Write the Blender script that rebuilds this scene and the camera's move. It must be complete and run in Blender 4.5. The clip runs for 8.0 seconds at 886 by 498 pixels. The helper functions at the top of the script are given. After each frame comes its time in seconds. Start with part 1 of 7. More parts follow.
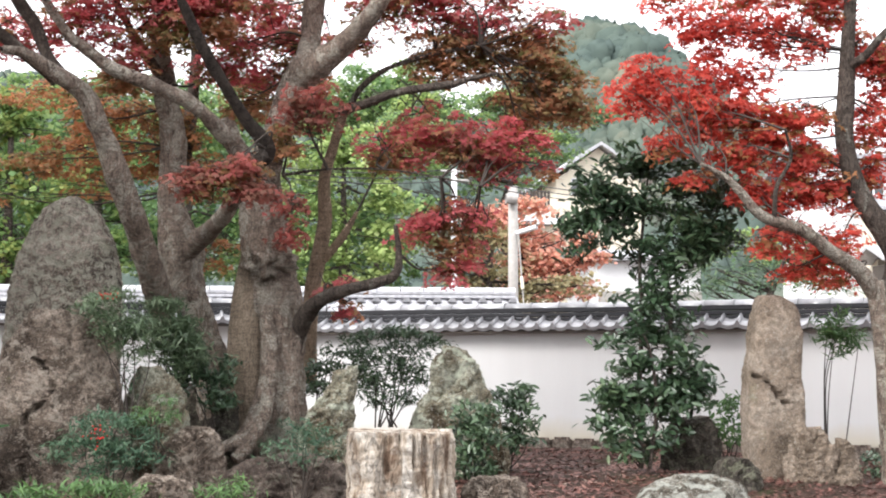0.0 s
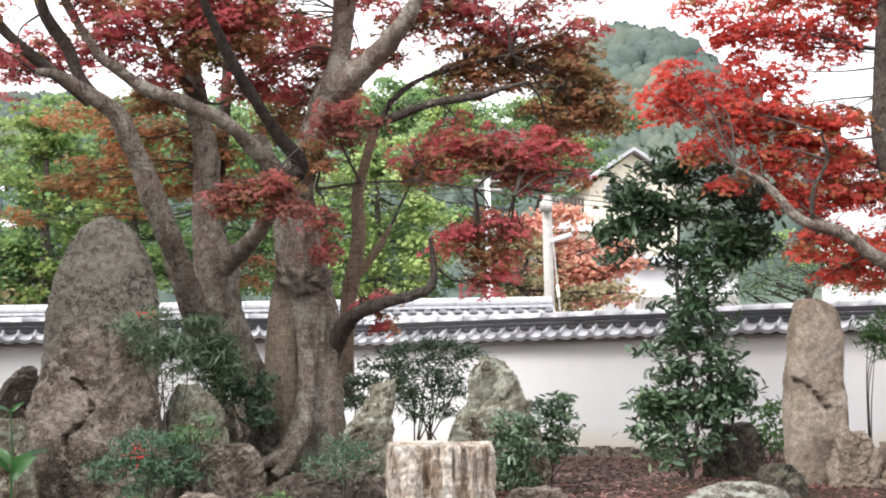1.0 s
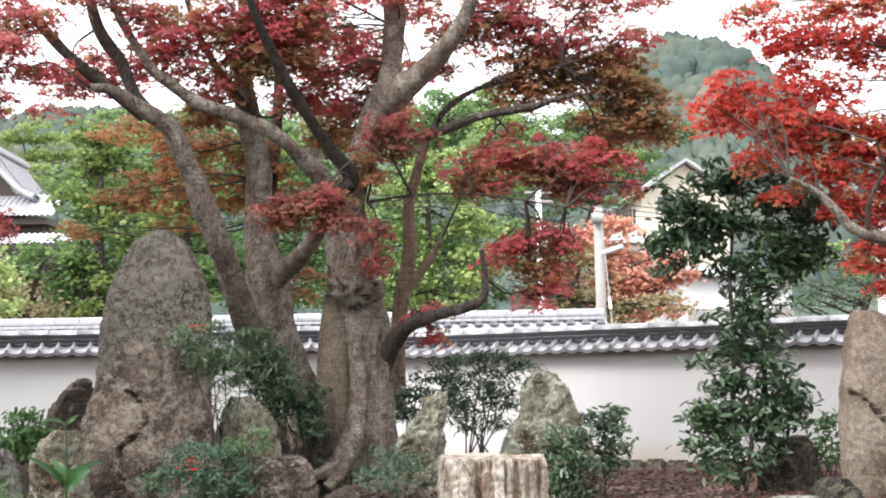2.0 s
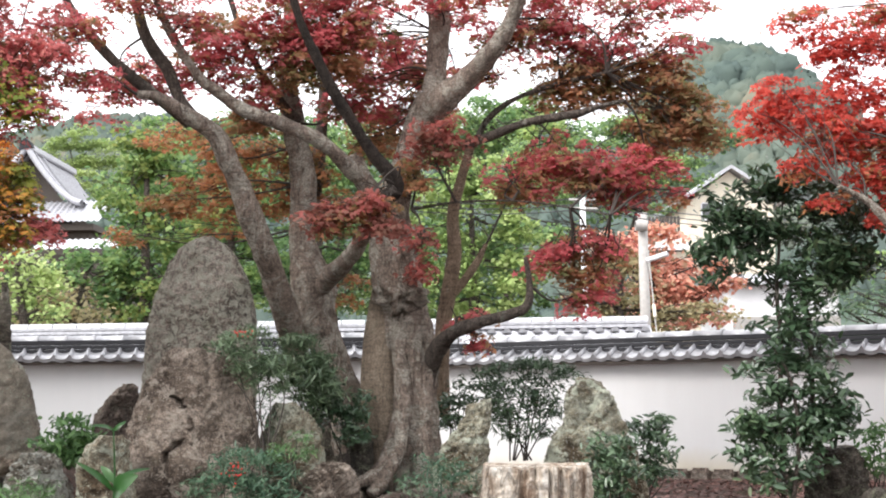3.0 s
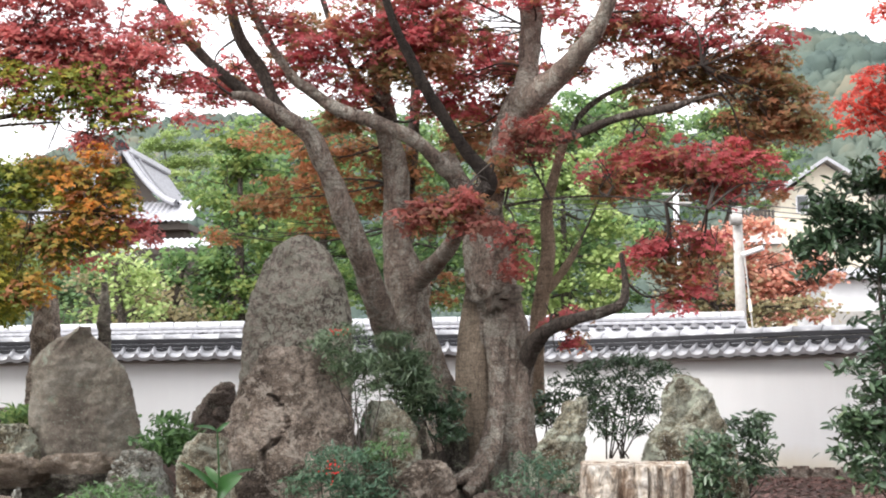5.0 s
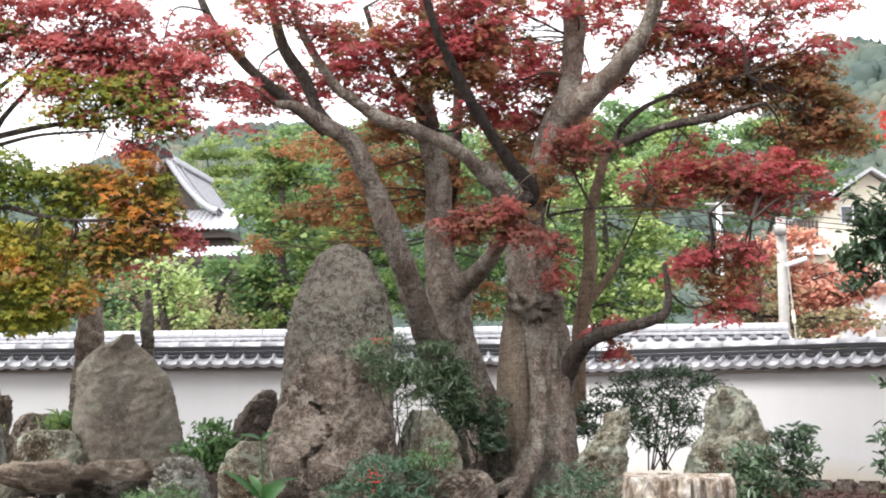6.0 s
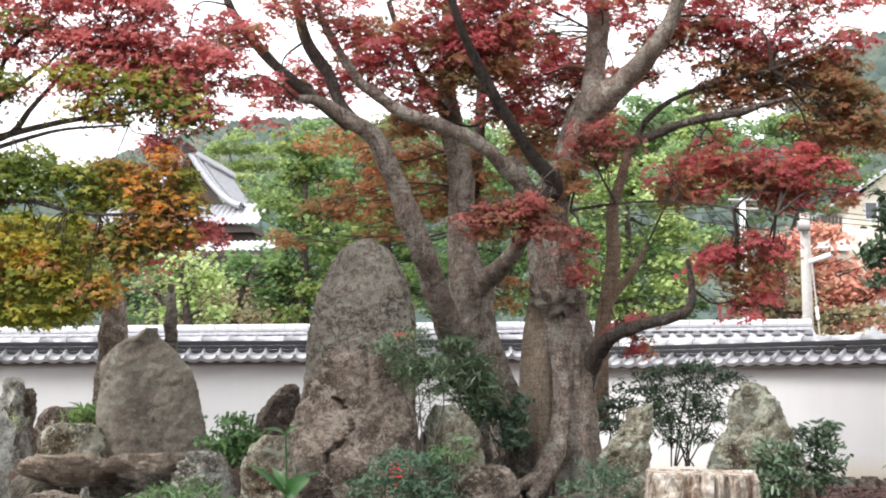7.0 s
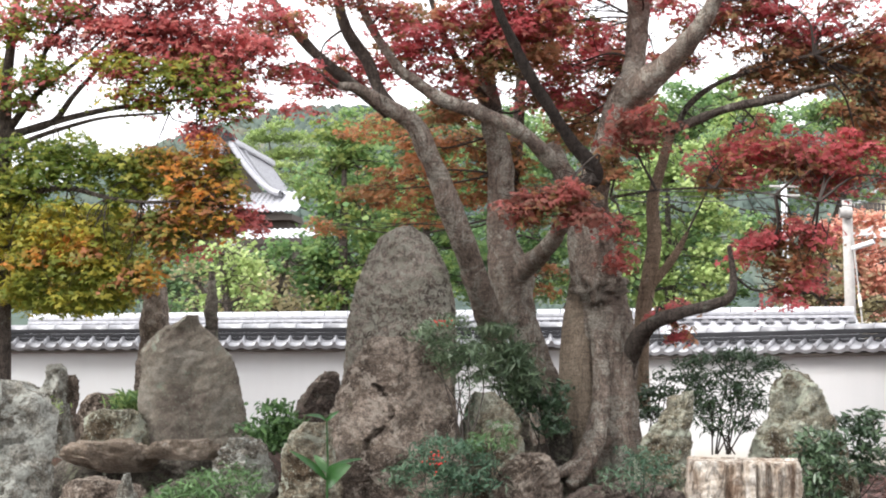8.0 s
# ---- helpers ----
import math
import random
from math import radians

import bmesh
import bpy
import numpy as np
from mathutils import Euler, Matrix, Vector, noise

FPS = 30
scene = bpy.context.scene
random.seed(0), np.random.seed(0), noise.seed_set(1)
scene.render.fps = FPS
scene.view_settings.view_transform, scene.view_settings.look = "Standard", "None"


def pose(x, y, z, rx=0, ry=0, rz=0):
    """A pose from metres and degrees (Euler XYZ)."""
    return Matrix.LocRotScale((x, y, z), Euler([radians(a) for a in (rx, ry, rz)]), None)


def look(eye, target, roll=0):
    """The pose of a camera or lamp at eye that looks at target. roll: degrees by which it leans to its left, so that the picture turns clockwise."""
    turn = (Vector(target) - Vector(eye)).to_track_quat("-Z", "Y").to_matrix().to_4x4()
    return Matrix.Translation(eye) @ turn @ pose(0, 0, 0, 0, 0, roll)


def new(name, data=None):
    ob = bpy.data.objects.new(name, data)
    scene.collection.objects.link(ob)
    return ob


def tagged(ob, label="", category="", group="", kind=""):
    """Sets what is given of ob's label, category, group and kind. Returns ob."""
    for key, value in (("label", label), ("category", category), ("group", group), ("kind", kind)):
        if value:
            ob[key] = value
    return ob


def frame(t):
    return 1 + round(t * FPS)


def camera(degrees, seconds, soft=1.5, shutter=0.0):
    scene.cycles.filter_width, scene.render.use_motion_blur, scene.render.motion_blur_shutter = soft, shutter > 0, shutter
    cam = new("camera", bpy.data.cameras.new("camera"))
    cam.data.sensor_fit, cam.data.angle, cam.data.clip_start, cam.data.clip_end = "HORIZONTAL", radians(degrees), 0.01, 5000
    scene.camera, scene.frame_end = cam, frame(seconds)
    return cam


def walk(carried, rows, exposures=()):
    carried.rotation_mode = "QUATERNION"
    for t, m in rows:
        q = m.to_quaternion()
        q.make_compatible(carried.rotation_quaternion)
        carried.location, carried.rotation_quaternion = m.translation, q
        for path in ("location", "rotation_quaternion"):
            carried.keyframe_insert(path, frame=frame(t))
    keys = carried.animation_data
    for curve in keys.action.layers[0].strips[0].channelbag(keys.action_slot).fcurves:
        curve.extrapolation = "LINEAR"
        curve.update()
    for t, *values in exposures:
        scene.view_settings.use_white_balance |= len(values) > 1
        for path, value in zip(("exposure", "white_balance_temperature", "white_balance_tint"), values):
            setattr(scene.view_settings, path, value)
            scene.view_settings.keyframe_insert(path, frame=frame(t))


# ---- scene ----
cam = camera(36.11, 8.0, soft=1.95)
# seconds, place in metres, tilt, lean and turn in degrees
PATH = [
    (0.0, 0.0, 0.0, 1.6, 94.5, -0.0, -8.0),
    (0.5, 0.0067, 0.0209, 1.6073, 94.729, 0.564, -7.264),
    (1.0, 0.0048, 0.0443, 1.6237, 94.918, 1.245, -6.426),
    (1.5, 0.007, 0.0545, 1.6248, 95.187, 1.381, -5.336),
    (3.0, -0.011, 0.0781, 1.6339, 95.785, 0.91, -2.49),
    (3.5, -0.0189, 0.0957, 1.6343, 95.701, 0.955, -1.719),
    (4.0, -0.0348, 0.109, 1.6371, 95.511, 1.233, -0.954),
    (4.5, -0.0478, 0.1251, 1.6447, 95.527, 1.18, 0.166),
    (6.0, -0.0744, 0.1476, 1.6557, 96.089, 0.598, 2.983),
    (6.5, -0.0801, 0.1502, 1.6538, 96.008, 0.311, 3.396),
    (7.0, -0.0868, 0.1595, 1.6535, 95.897, 0.356, 3.878),
    (7.5, -0.0953, 0.172, 1.6523, 95.709, 0.321, 4.706),
    (8.0, -0.0975, 0.1801, 1.6509, 95.384, 0.25, 5.504),
]
walk(cam, [(t, pose(x, y, z, rx, ry, rz)) for t, x, y, z, rx, ry, rz in PATH])

# ---- world and sun: a bright overcast day ----
world = bpy.data.worlds.new("overcast_sky")
scene.world = world
world.use_nodes = True
wn, wl = world.node_tree.nodes, world.node_tree.links
wn.clear()
SUN_UP, SUN_ROUND = radians(39), radians(241)
sky = wn.new("ShaderNodeTexSky")
sky.sky_type, sky.sun_disc, sky.sun_elevation, sky.sun_rotation = "NISHITA", False, SUN_UP, SUN_ROUND
sky_level = wn.new("ShaderNodeMix")
sky_level.data_type, sky_level.blend_type = "RGBA", "MULTIPLY"
sky_level.inputs["Factor"].default_value = 1.0
wl.new(sky.outputs["Color"], sky_level.inputs["A"])
sky_level.inputs["B"].default_value = (0.1, 0.1, 0.1, 1)
cloud = wn.new("ShaderNodeTexNoise")
cloud.inputs["Scale"].default_value, cloud.inputs["Detail"].default_value = 2.2, 5
cloud_ramp = wn.new("ShaderNodeValToRGB")
cloud_ramp.color_ramp.elements[0].position, cloud_ramp.color_ramp.elements[0].color = 0.3, (0.97, 0.97, 1.0, 1)
cloud_ramp.color_ramp.elements[1].position, cloud_ramp.color_ramp.elements[1].color = 0.7, (1.1, 1.1, 1.12, 1)
wl.new(cloud.outputs["Fac"], cloud_ramp.inputs["Fac"])
cover = wn.new("ShaderNodeMix")
cover.data_type = "RGBA"
cover.inputs["Factor"].default_value = 0.9
wl.new(sky_level.outputs["Result"], cover.inputs["A"])
wl.new(cloud_ramp.outputs["Color"], cover.inputs["B"])
wbg = wn.new("ShaderNodeBackground")
wbg.inputs["Strength"].default_value = 1.02
wl.new(cover.outputs["Result"], wbg.inputs["Color"])
wl.new(wbg.outputs["Background"], wn.new("ShaderNodeOutputWorld").inputs["Surface"])

sun = new("sun", bpy.data.lights.new("sun", "SUN"))
sun.data.energy, sun.data.angle, sun.data.color = 1.5, radians(25), (1.0, 0.975, 0.94)
sun.matrix_world = look((-16, -9, 15), (0, 0, 0))
scene.view_settings.exposure = 1.3


# ---- materials ----
class Shade:
    """A node material under construction."""

    def __init__(self, name):
        self.m = bpy.data.materials.new(name)
        self.m.use_nodes = True
        self.t = self.m.node_tree
        self.t.nodes.clear()
        self.out = self.t.nodes.new("ShaderNodeOutputMaterial")
        self.coord = self.t.nodes.new("ShaderNodeTexCoord").outputs["Object"]

    def node(self, kind, **values):
        n = self.t.nodes.new(kind)
        for key, v in values.items():
            n.inputs[key.replace("_", " ")].default_value = v
        return n

    def link(self, a, b):
        self.t.links.new(a, b)

    def stretch(self, scale):
        n = self.node("ShaderNodeMapping", Scale=scale)
        self.link(self.coord, n.inputs["Vector"])
        return n.outputs["Vector"]

    def noise(self, scale, detail=6, rough=0.6, vector=None, distort=0.0):
        n = self.node("ShaderNodeTexNoise", Scale=scale, Detail=detail, Roughness=rough, Distortion=distort)
        self.link(vector or self.coord, n.inputs["Vector"])
        return n.outputs["Fac"]

    def voronoi(self, scale, vector=None, feature="F1"):
        n = self.node("ShaderNodeTexVoronoi", Scale=scale)
        n.feature = feature
        self.link(vector or self.coord, n.inputs["Vector"])
        return n.outputs["Distance"]

    def ramp(self, fac, *stops):
        n = self.t.nodes.new("ShaderNodeValToRGB")
        e = n.color_ramp.elements
        while len(e) < len(stops):
            e.new(0.5)
        for el, (p, c) in zip(e, stops):
            el.position = p
            el.color = (*c, 1) if isinstance(c, tuple) else (c, c, c, 1)
        self.link(fac, n.inputs["Fac"])
        return n.outputs["Color"]

    def mix(self, fac, a, b, blend="MIX"):
        n = self.t.nodes.new("ShaderNodeMix")
        n.data_type, n.blend_type = "RGBA", blend
        for value, slot in ((fac, "Factor"), (a, "A"), (b, "B")):
            socket = n.inputs[slot]
            if isinstance(value, tuple):
                socket.default_value = (*value, 1)
            elif isinstance(value, float):
                socket.default_value = value
            else:
                self.link(value, socket)
        return n.outputs["Result"]

    def island(self):
        return self.t.nodes.new("ShaderNodeNewGeometry").outputs["Random Per Island"]

    def single(self):
        return self.t.nodes.new("ShaderNodeObjectInfo").outputs["Random"]

    def finish(self, colour, rough=0.8, metal=0.0, bump=None, depth=0.02, strength=0.6, specular=0.5, bump2=None, depth2=0.004):
        b = self.node("ShaderNodeBsdfPrincipled", Metallic=metal)
        b.inputs["Specular IOR Level"].default_value = specular
        if isinstance(colour, tuple):
            b.inputs["Base Color"].default_value = (*colour, 1)
        else:
            self.link(colour, b.inputs["Base Color"])
        if isinstance(rough, float):
            b.inputs["Roughness"].default_value = rough
        else:
            self.link(rough, b.inputs["Roughness"])
        last = None
        for height, d in ((bump, depth), (bump2, depth2)):
            if height is not None:
                n = self.node("ShaderNodeBump", Strength=strength, Distance=d)
                self.link(height, n.inputs["Height"])
                if last is not None:
                    self.link(last, n.inputs["Normal"])
                last = n.outputs["Normal"]
        if last is not None:
            self.link(last, b.inputs["Normal"])
        self.link(b.outputs["BSDF"], self.out.inputs["Surface"])
        return self.m


def stone_material(name, dark, mid, light, lichen, lichen_amount=0.5, size=1.0, contrast=1.0, patchy=6.0):
    s = Shade(name)
    big = s.noise(1.9 / size, 8, 0.62, distort=0.4)
    grain = s.noise(17 / size, 8, 0.72)
    fine = s.noise(60 / size, 5, 0.7)
    base = s.ramp(big, (0.42, dark), (0.5, mid), (0.58, light))
    base = s.mix(0.75 * contrast, base, s.ramp(grain, (0.38, 0.42), (0.5, 0.95), (0.6, 1.6)), "MULTIPLY")
    base = s.mix(0.65 * contrast, base, s.ramp(fine, (0.4, 0.45), (0.6, 1.5)), "MULTIPLY")
    patch = s.noise(patchy / size, 10, 0.75, distort=0.6)
    edge = s.ramp(patch, (0.62 - 0.2 * lichen_amount, 0.0), (0.66 - 0.2 * lichen_amount, 0.85))
    col = s.mix(edge, base, s.mix(0.6, lichen, s.ramp(fine, (0.3, 0.6), (0.7, 1.2)), "MULTIPLY"))
    speck = s.ramp(s.noise(42 / size, 4, 0.6), (0.59, 0.0), (0.63, 0.6))
    col = s.mix(speck, col, tuple(min(0.7, 1.15 * c) for c in lichen))
    moss = s.ramp(s.noise(2.3 / size, 7, 0.7), (0.6, 0.0), (0.72, 0.45))
    col = s.mix(moss, col, tuple(c * k for c, k in zip(mid, (0.62, 0.8, 0.5))))
    line = s.ramp(s.noise(2.2 / size, 4, 0.6, distort=1.6), (0.487, 1.0), (0.5, 0.3), (0.513, 1.0))
    col = s.mix(0.55 * contrast, col, line, "MULTIPLY")
    return s.finish(col, 0.9, bump=s.noise(13 / size, 10, 0.78), depth=0.06, strength=1.0, bump2=fine, depth2=0.03, specular=0.25)


def bark_material(name, dark, mid, pale, pale_amount=0.5):
    s = Shade(name)
    grain = s.noise(15, 10, 0.74, s.stretch((1, 1, 0.33)), 1.6)
    col = s.ramp(grain, (0.36, dark), (0.46, tuple((a + 2 * b) / 3 for a, b in zip(dark, mid))), (0.55, mid), (0.66, tuple(min(1, 1.35 * c) for c in mid)))
    fissure = s.ramp(s.noise(9, 6, 0.7, s.stretch((1, 1, 0.12)), 1.2), (0.465, 1.0), (0.5, 0.35), (0.535, 1.0))
    col = s.mix(0.55, col, fissure, "MULTIPLY")
    blot = s.noise(4.6, 12, 0.82, s.stretch((1, 1, 0.75)), 0.6)
    flake = s.noise(48, 6, 0.75)
    lichen = s.mix(0.8, pale, s.ramp(flake, (0.38, 0.4), (0.58, 1.2)), "MULTIPLY")
    col = s.mix(s.ramp(blot, (0.66 - 0.25 * pale_amount, 0.0), (0.69 - 0.25 * pale_amount, 0.85)), col, lichen)
    col = s.mix(s.ramp(s.noise(1.5, 6, 0.6), (0.52, 0.0), (0.66, 0.6)), col, tuple(0.5 * c for c in mid))
    col = s.mix(0.8, col, s.ramp(s.noise(75, 6, 0.75), (0.4, 0.4), (0.6, 1.5)), "MULTIPLY")
    ring = s.noise(26, 3, 0.5, s.stretch((0.22, 0.22, 1)))
    col = s.mix(0.45, col, s.ramp(ring, (0.38, 0.45), (0.5, 1.05)), "MULTIPLY")
    return s.finish(col, 0.92, bump=grain, depth=0.14, strength=1.0, bump2=flake, depth2=0.04, specular=0.2)


def leaf_material(name, stops, patch_scale=0.9, translucent=0.35, rough=0.55, patch=0.5, gloss=0.35):
    """Leaf colours vary leaf by leaf and from spray to spray."""
    s = Shade(name)
    r = s.t.nodes.new("ShaderNodeMath")
    r.operation = "MULTIPLY_ADD"
    s.link(s.island(), r.inputs[0])
    r.inputs[1].default_value = 1 - patch
    wide = s.noise(patch_scale, 3, 0.5)
    w2 = s.t.nodes.new("ShaderNodeMapRange")
    w2.inputs["From Min"].default_value, w2.inputs["From Max"].default_value = 0.3, 0.7
    w2.inputs["To Min"].default_value, w2.inputs["To Max"].default_value = 0.0, patch
    s.link(wide, w2.inputs["Value"])
    s.link(w2.outputs["Result"], r.inputs[2])
    col = s.ramp(r.outputs[0], *stops)
    b = s.node("ShaderNodeBsdfPrincipled", Roughness=rough)
    b.inputs["Specular IOR Level"].default_value = gloss
    s.link(col, b.inputs["Base Color"])
    tr = s.node("ShaderNodeBsdfTranslucent")
    s.link(col, tr.inputs["Color"])
    m = s.node("ShaderNodeMixShader", Fac=translucent)
    s.link(b.outputs["BSDF"], m.inputs[1])
    s.link(tr.outputs["BSDF"], m.inputs[2])
    s.link(m.outputs["Shader"], s.out.inputs["Surface"])
    return s.m


def plain_material(name, colour, rough=0.7, metal=0.0, vary=0.25, scale=6.0, bump=0.004, specular=0.4):
    s = Shade(name)
    dim = tuple(c * (1 - vary) for c in colour)
    lit = tuple(min(1, c * (1 + vary)) for c in colour)
    return s.finish(s.mix(0.35, s.ramp(s.noise(scale, 8, 0.65), (0.3, dim), (0.7, lit)), s.ramp(s.noise(scale * 9, 4), (0.3, dim), (0.7, lit))),
                    rough, metal, bump=s.noise(scale * 7, 6), depth=bump, specular=specular)


def plaster_material():
    s = Shade("lime_plaster")
    up = s.t.nodes.new("ShaderNodeSeparateXYZ")
    s.link(s.coord, up.inputs["Vector"])
    wave = s.noise(1.7, 6, 0.6, s.stretch((1, 1, 0.4)))
    add = s.t.nodes.new("ShaderNodeMath")
    add.operation = "MULTIPLY_ADD"
    s.link(wave, add.inputs[0])
    add.inputs[1].default_value = 0.5
    s.link(up.outputs["Z"], add.inputs[2])
    damp = s.ramp(add.outputs[0], (0.5, (0.57, 0.51, 0.4)), (0.7, (0.65, 0.61, 0.53)), (0.95, (0.72, 0.72, 0.725)))
    streak = s.ramp(s.noise(5, 6, 0.6, s.stretch((1, 1, 0.12))), (0.35, 0.975), (0.65, 1.01))
    col = s.mix(0.8, damp, streak, "MULTIPLY")
    return s.finish(col, 0.85, bump=s.noise(30, 6), depth=0.004, specular=0.25)


def tile_material(name, base):
    s = Shade(name)
    tone = s.ramp(s.single(), (0.0, tuple(c * 0.7 for c in base)), (1.0, tuple(c * 1.35 for c in base)))
    weather = s.ramp(s.noise(9, 8, 0.7), (0.3, 0.55), (0.7, 1.25))
    rough = s.ramp(s.noise(14, 5), (0.3, 0.3), (0.7, 0.5))
    return s.finish(s.mix(0.8, tone, weather, "MULTIPLY"), rough, 0.15, bump=s.noise(40, 5), depth=0.003, specular=0.7)


def soil_material():
    s = Shade("leaf_strewn_soil")
    col = s.ramp(s.noise(1.1, 8, 0.65), (0.38, (0.04, 0.03, 0.024)), (0.52, (0.075, 0.052, 0.042)), (0.64, (0.055, 0.054, 0.03)))
    bits = s.ramp(s.noise(55, 6, 0.75), (0.35, 0.35), (0.7, 1.5))
    litter = s.ramp(s.voronoi(26), (0.15, (0.2, 0.085, 0.07)), (0.5, (0.09, 0.055, 0.045)))
    col = s.mix(s.ramp(s.noise(4, 6), (0.45, 0.0), (0.62, 0.8)), col, litter)
    return s.finish(s.mix(0.7, col, bits, "MULTIPLY"), 0.95, bump=s.noise(22, 9, 0.75), depth=0.06, specular=0.15)


def petrified_material():
    s = Shade("petrified_wood")
    v = s.stretch((1, 1, 0.16))
    band = s.noise(9, 8, 0.65, v, 0.5)
    col = s.ramp(band, (0.37, (0.15, 0.1, 0.07)), (0.44, (0.29, 0.225, 0.17)), (0.52, (0.42, 0.36, 0.295)), (0.64, (0.53, 0.49, 0.44)))
    col = s.mix(s.ramp(s.noise(4, 8, 0.7), (0.5, 0.0), (0.66, 0.75)), col, (0.53, 0.505, 0.46))
    col = s.mix(0.7, col, s.ramp(s.noise(28, 7, 0.7), (0.3, 0.45), (0.7, 1.35)), "MULTIPLY")
    crack = s.ramp(s.noise(6, 4, 0.5, s.stretch((1, 1, 0.3)), 1.5), (0.47, 1.0), (0.5, 0.25), (0.53, 1.0))
    col = s.mix(0.75, col, crack, "MULTIPLY")
    return s.finish(col, 0.8, bump=band, depth=0.06, bump2=s.noise(45, 5), depth2=0.02, specular=0.25)


M_BIG = stone_material("lichened_brown_stone", (0.11, 0.083, 0.0645), (0.219, 0.17, 0.135), (0.345, 0.28, 0.23), (0.491, 0.42, 0.352), 0.45, 1.0, 1.0, 8.0)
M_GREY = stone_material("grey_green_stone", (0.0975, 0.0683, 0.0421), (0.254, 0.215, 0.155), (0.41, 0.4, 0.318), (0.536, 0.556, 0.449), 0.42, 1.0, 0.9, 3.6)
M_TAN = stone_material("tan_slab_stone", (0.3, 0.235, 0.18), (0.39, 0.31, 0.245), (0.46, 0.38, 0.31), (0.5, 0.45, 0.39), 0.15, 1.0, 0.6, 9.0)
M_SMOOTH = stone_material("smooth_grey_stone", (0.216, 0.18, 0.149), (0.297, 0.257, 0.211), (0.351, 0.315, 0.27), (0.342, 0.378, 0.306), 0.2, 1.0, 0.4, 2.2)
M_DARK = stone_material("dark_mossy_stone", (0.062, 0.052, 0.043), (0.12, 0.102, 0.085), (0.21, 0.185, 0.155), (0.24, 0.245, 0.175), 0.35)
M_PALE = stone_material("pale_lichened_stone", (0.121, 0.0909, 0.0576), (0.296, 0.267, 0.193), (0.504, 0.499, 0.398), (0.657, 0.693, 0.556), 0.48, 1.0, 0.9, 3.8)
M_STUMP = petrified_material()
M_BARK = bark_material("grey_maple_bark", (0.105, 0.0772, 0.0627), (0.41, 0.322, 0.266), (0.63, 0.579, 0.494), 0.66)
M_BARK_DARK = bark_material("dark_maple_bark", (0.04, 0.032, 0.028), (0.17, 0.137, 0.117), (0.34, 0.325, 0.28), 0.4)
M_BARK_TAN = bark_material("smooth_tan_bark", (0.29, 0.203, 0.145), (0.478, 0.355, 0.261), (0.609, 0.507, 0.406), 0.3)
# Bark copy with the crown's shade put into its colour.
M_BARK_BLACK = bark_material("shade_darkened_bark", (0.02, 0.016, 0.014), (0.065, 0.05, 0.042), (0.15, 0.14, 0.115), 0.15)
M_BARE = bark_material("bare_grey_wood", (0.284, 0.218, 0.162), (0.42, 0.332, 0.252), (0.483, 0.416, 0.314), 0.35)
M_TWIG = plain_material("twig_bark", (0.05, 0.04, 0.034), 0.9, scale=30)
M_PLASTER = plaster_material()
# Base lightened to carry some of the sky's sheen on the tiles.
M_TILE = tile_material("smoked_clay_tile", (0.36, 0.36, 0.38))
# Tile clay painted near black for faces that reflect no sky.
M_TILE_DARK = plain_material("shade_darkened_clay", (0.032, 0.032, 0.036), 0.7, specular=0.25)
M_TILE_PALE = tile_material("silver_clay_tile", (0.5, 0.5, 0.53))
M_SOIL = soil_material()
M_WOOD_DARK = plain_material("weathered_dark_wood", (0.09, 0.075, 0.065), 0.8, scale=12)
M_CREAM = plain_material("cream_render", (0.78, 0.71, 0.58), 0.85, scale=3, vary=0.1)
M_WHITE = plain_material("white_paint", (0.78, 0.78, 0.8), 0.7, scale=3, vary=0.08)
M_CONCRETE = plain_material("weathered_concrete", (0.42, 0.4, 0.38), 0.9, scale=8)
M_GLASS = plain_material("dark_window_glass", (0.05, 0.055, 0.06), 0.12, vary=0.1, specular=0.8)
M_CABLE = plain_material("black_cable", (0.03, 0.03, 0.035), 0.6, vary=0.1)
M_FOUND = stone_material("foundation_stone", (0.203, 0.154, 0.126), (0.348, 0.28, 0.238), (0.493, 0.42, 0.364), (0.493, 0.448, 0.378), 0.3)

L_RED = leaf_material("dark_red_maple_leaf", ((0.05, (0.155, 0.156, 0.0726)), (0.2, (0.322, 0.144, 0.105)), (0.42, (0.463, 0.116, 0.121)), (0.68, (0.617, 0.129, 0.148)), (0.88, (0.772, 0.217, 0.226)), (0.98, (0.85, 0.408, 0.388))), patch=0.6, patch_scale=1.6, translucent=0.6)
L_BROWN = leaf_material("bronze_maple_leaf", ((0.05, (0.152, 0.185, 0.0569)), (0.3, (0.251, 0.185, 0.0822)), (0.65, (0.409, 0.177, 0.101)), (0.95, (0.661, 0.322, 0.152))), patch_scale=1.8, translucent=0.6)
L_MAROON = leaf_material("maroon_maple_leaf", ((0.05, (0.14, 0.1, 0.06)), (0.35, (0.26, 0.1, 0.075)), (0.75, (0.38, 0.095, 0.085)), (0.95, (0.52, 0.16, 0.13))), patch=0.6, patch_scale=1.6, translucent=0.55)
L_RUST = leaf_material("rust_orange_maple_leaf", ((0.05, (0.14, 0.13, 0.045)), (0.35, (0.28, 0.145, 0.06)), (0.7, (0.46, 0.185, 0.085)), (0.95, (0.58, 0.31, 0.12))), patch_scale=1.3, translucent=0.5)
L_BRIGHT = leaf_material("bright_scarlet_maple_leaf", ((0.05, (0.311, 0.0593, 0.0463)), (0.4, (0.578, 0.0889, 0.0695)), (0.7, (0.779, 0.147, 0.104)), (0.95, (0.833, 0.338, 0.232))), translucent=0.65)
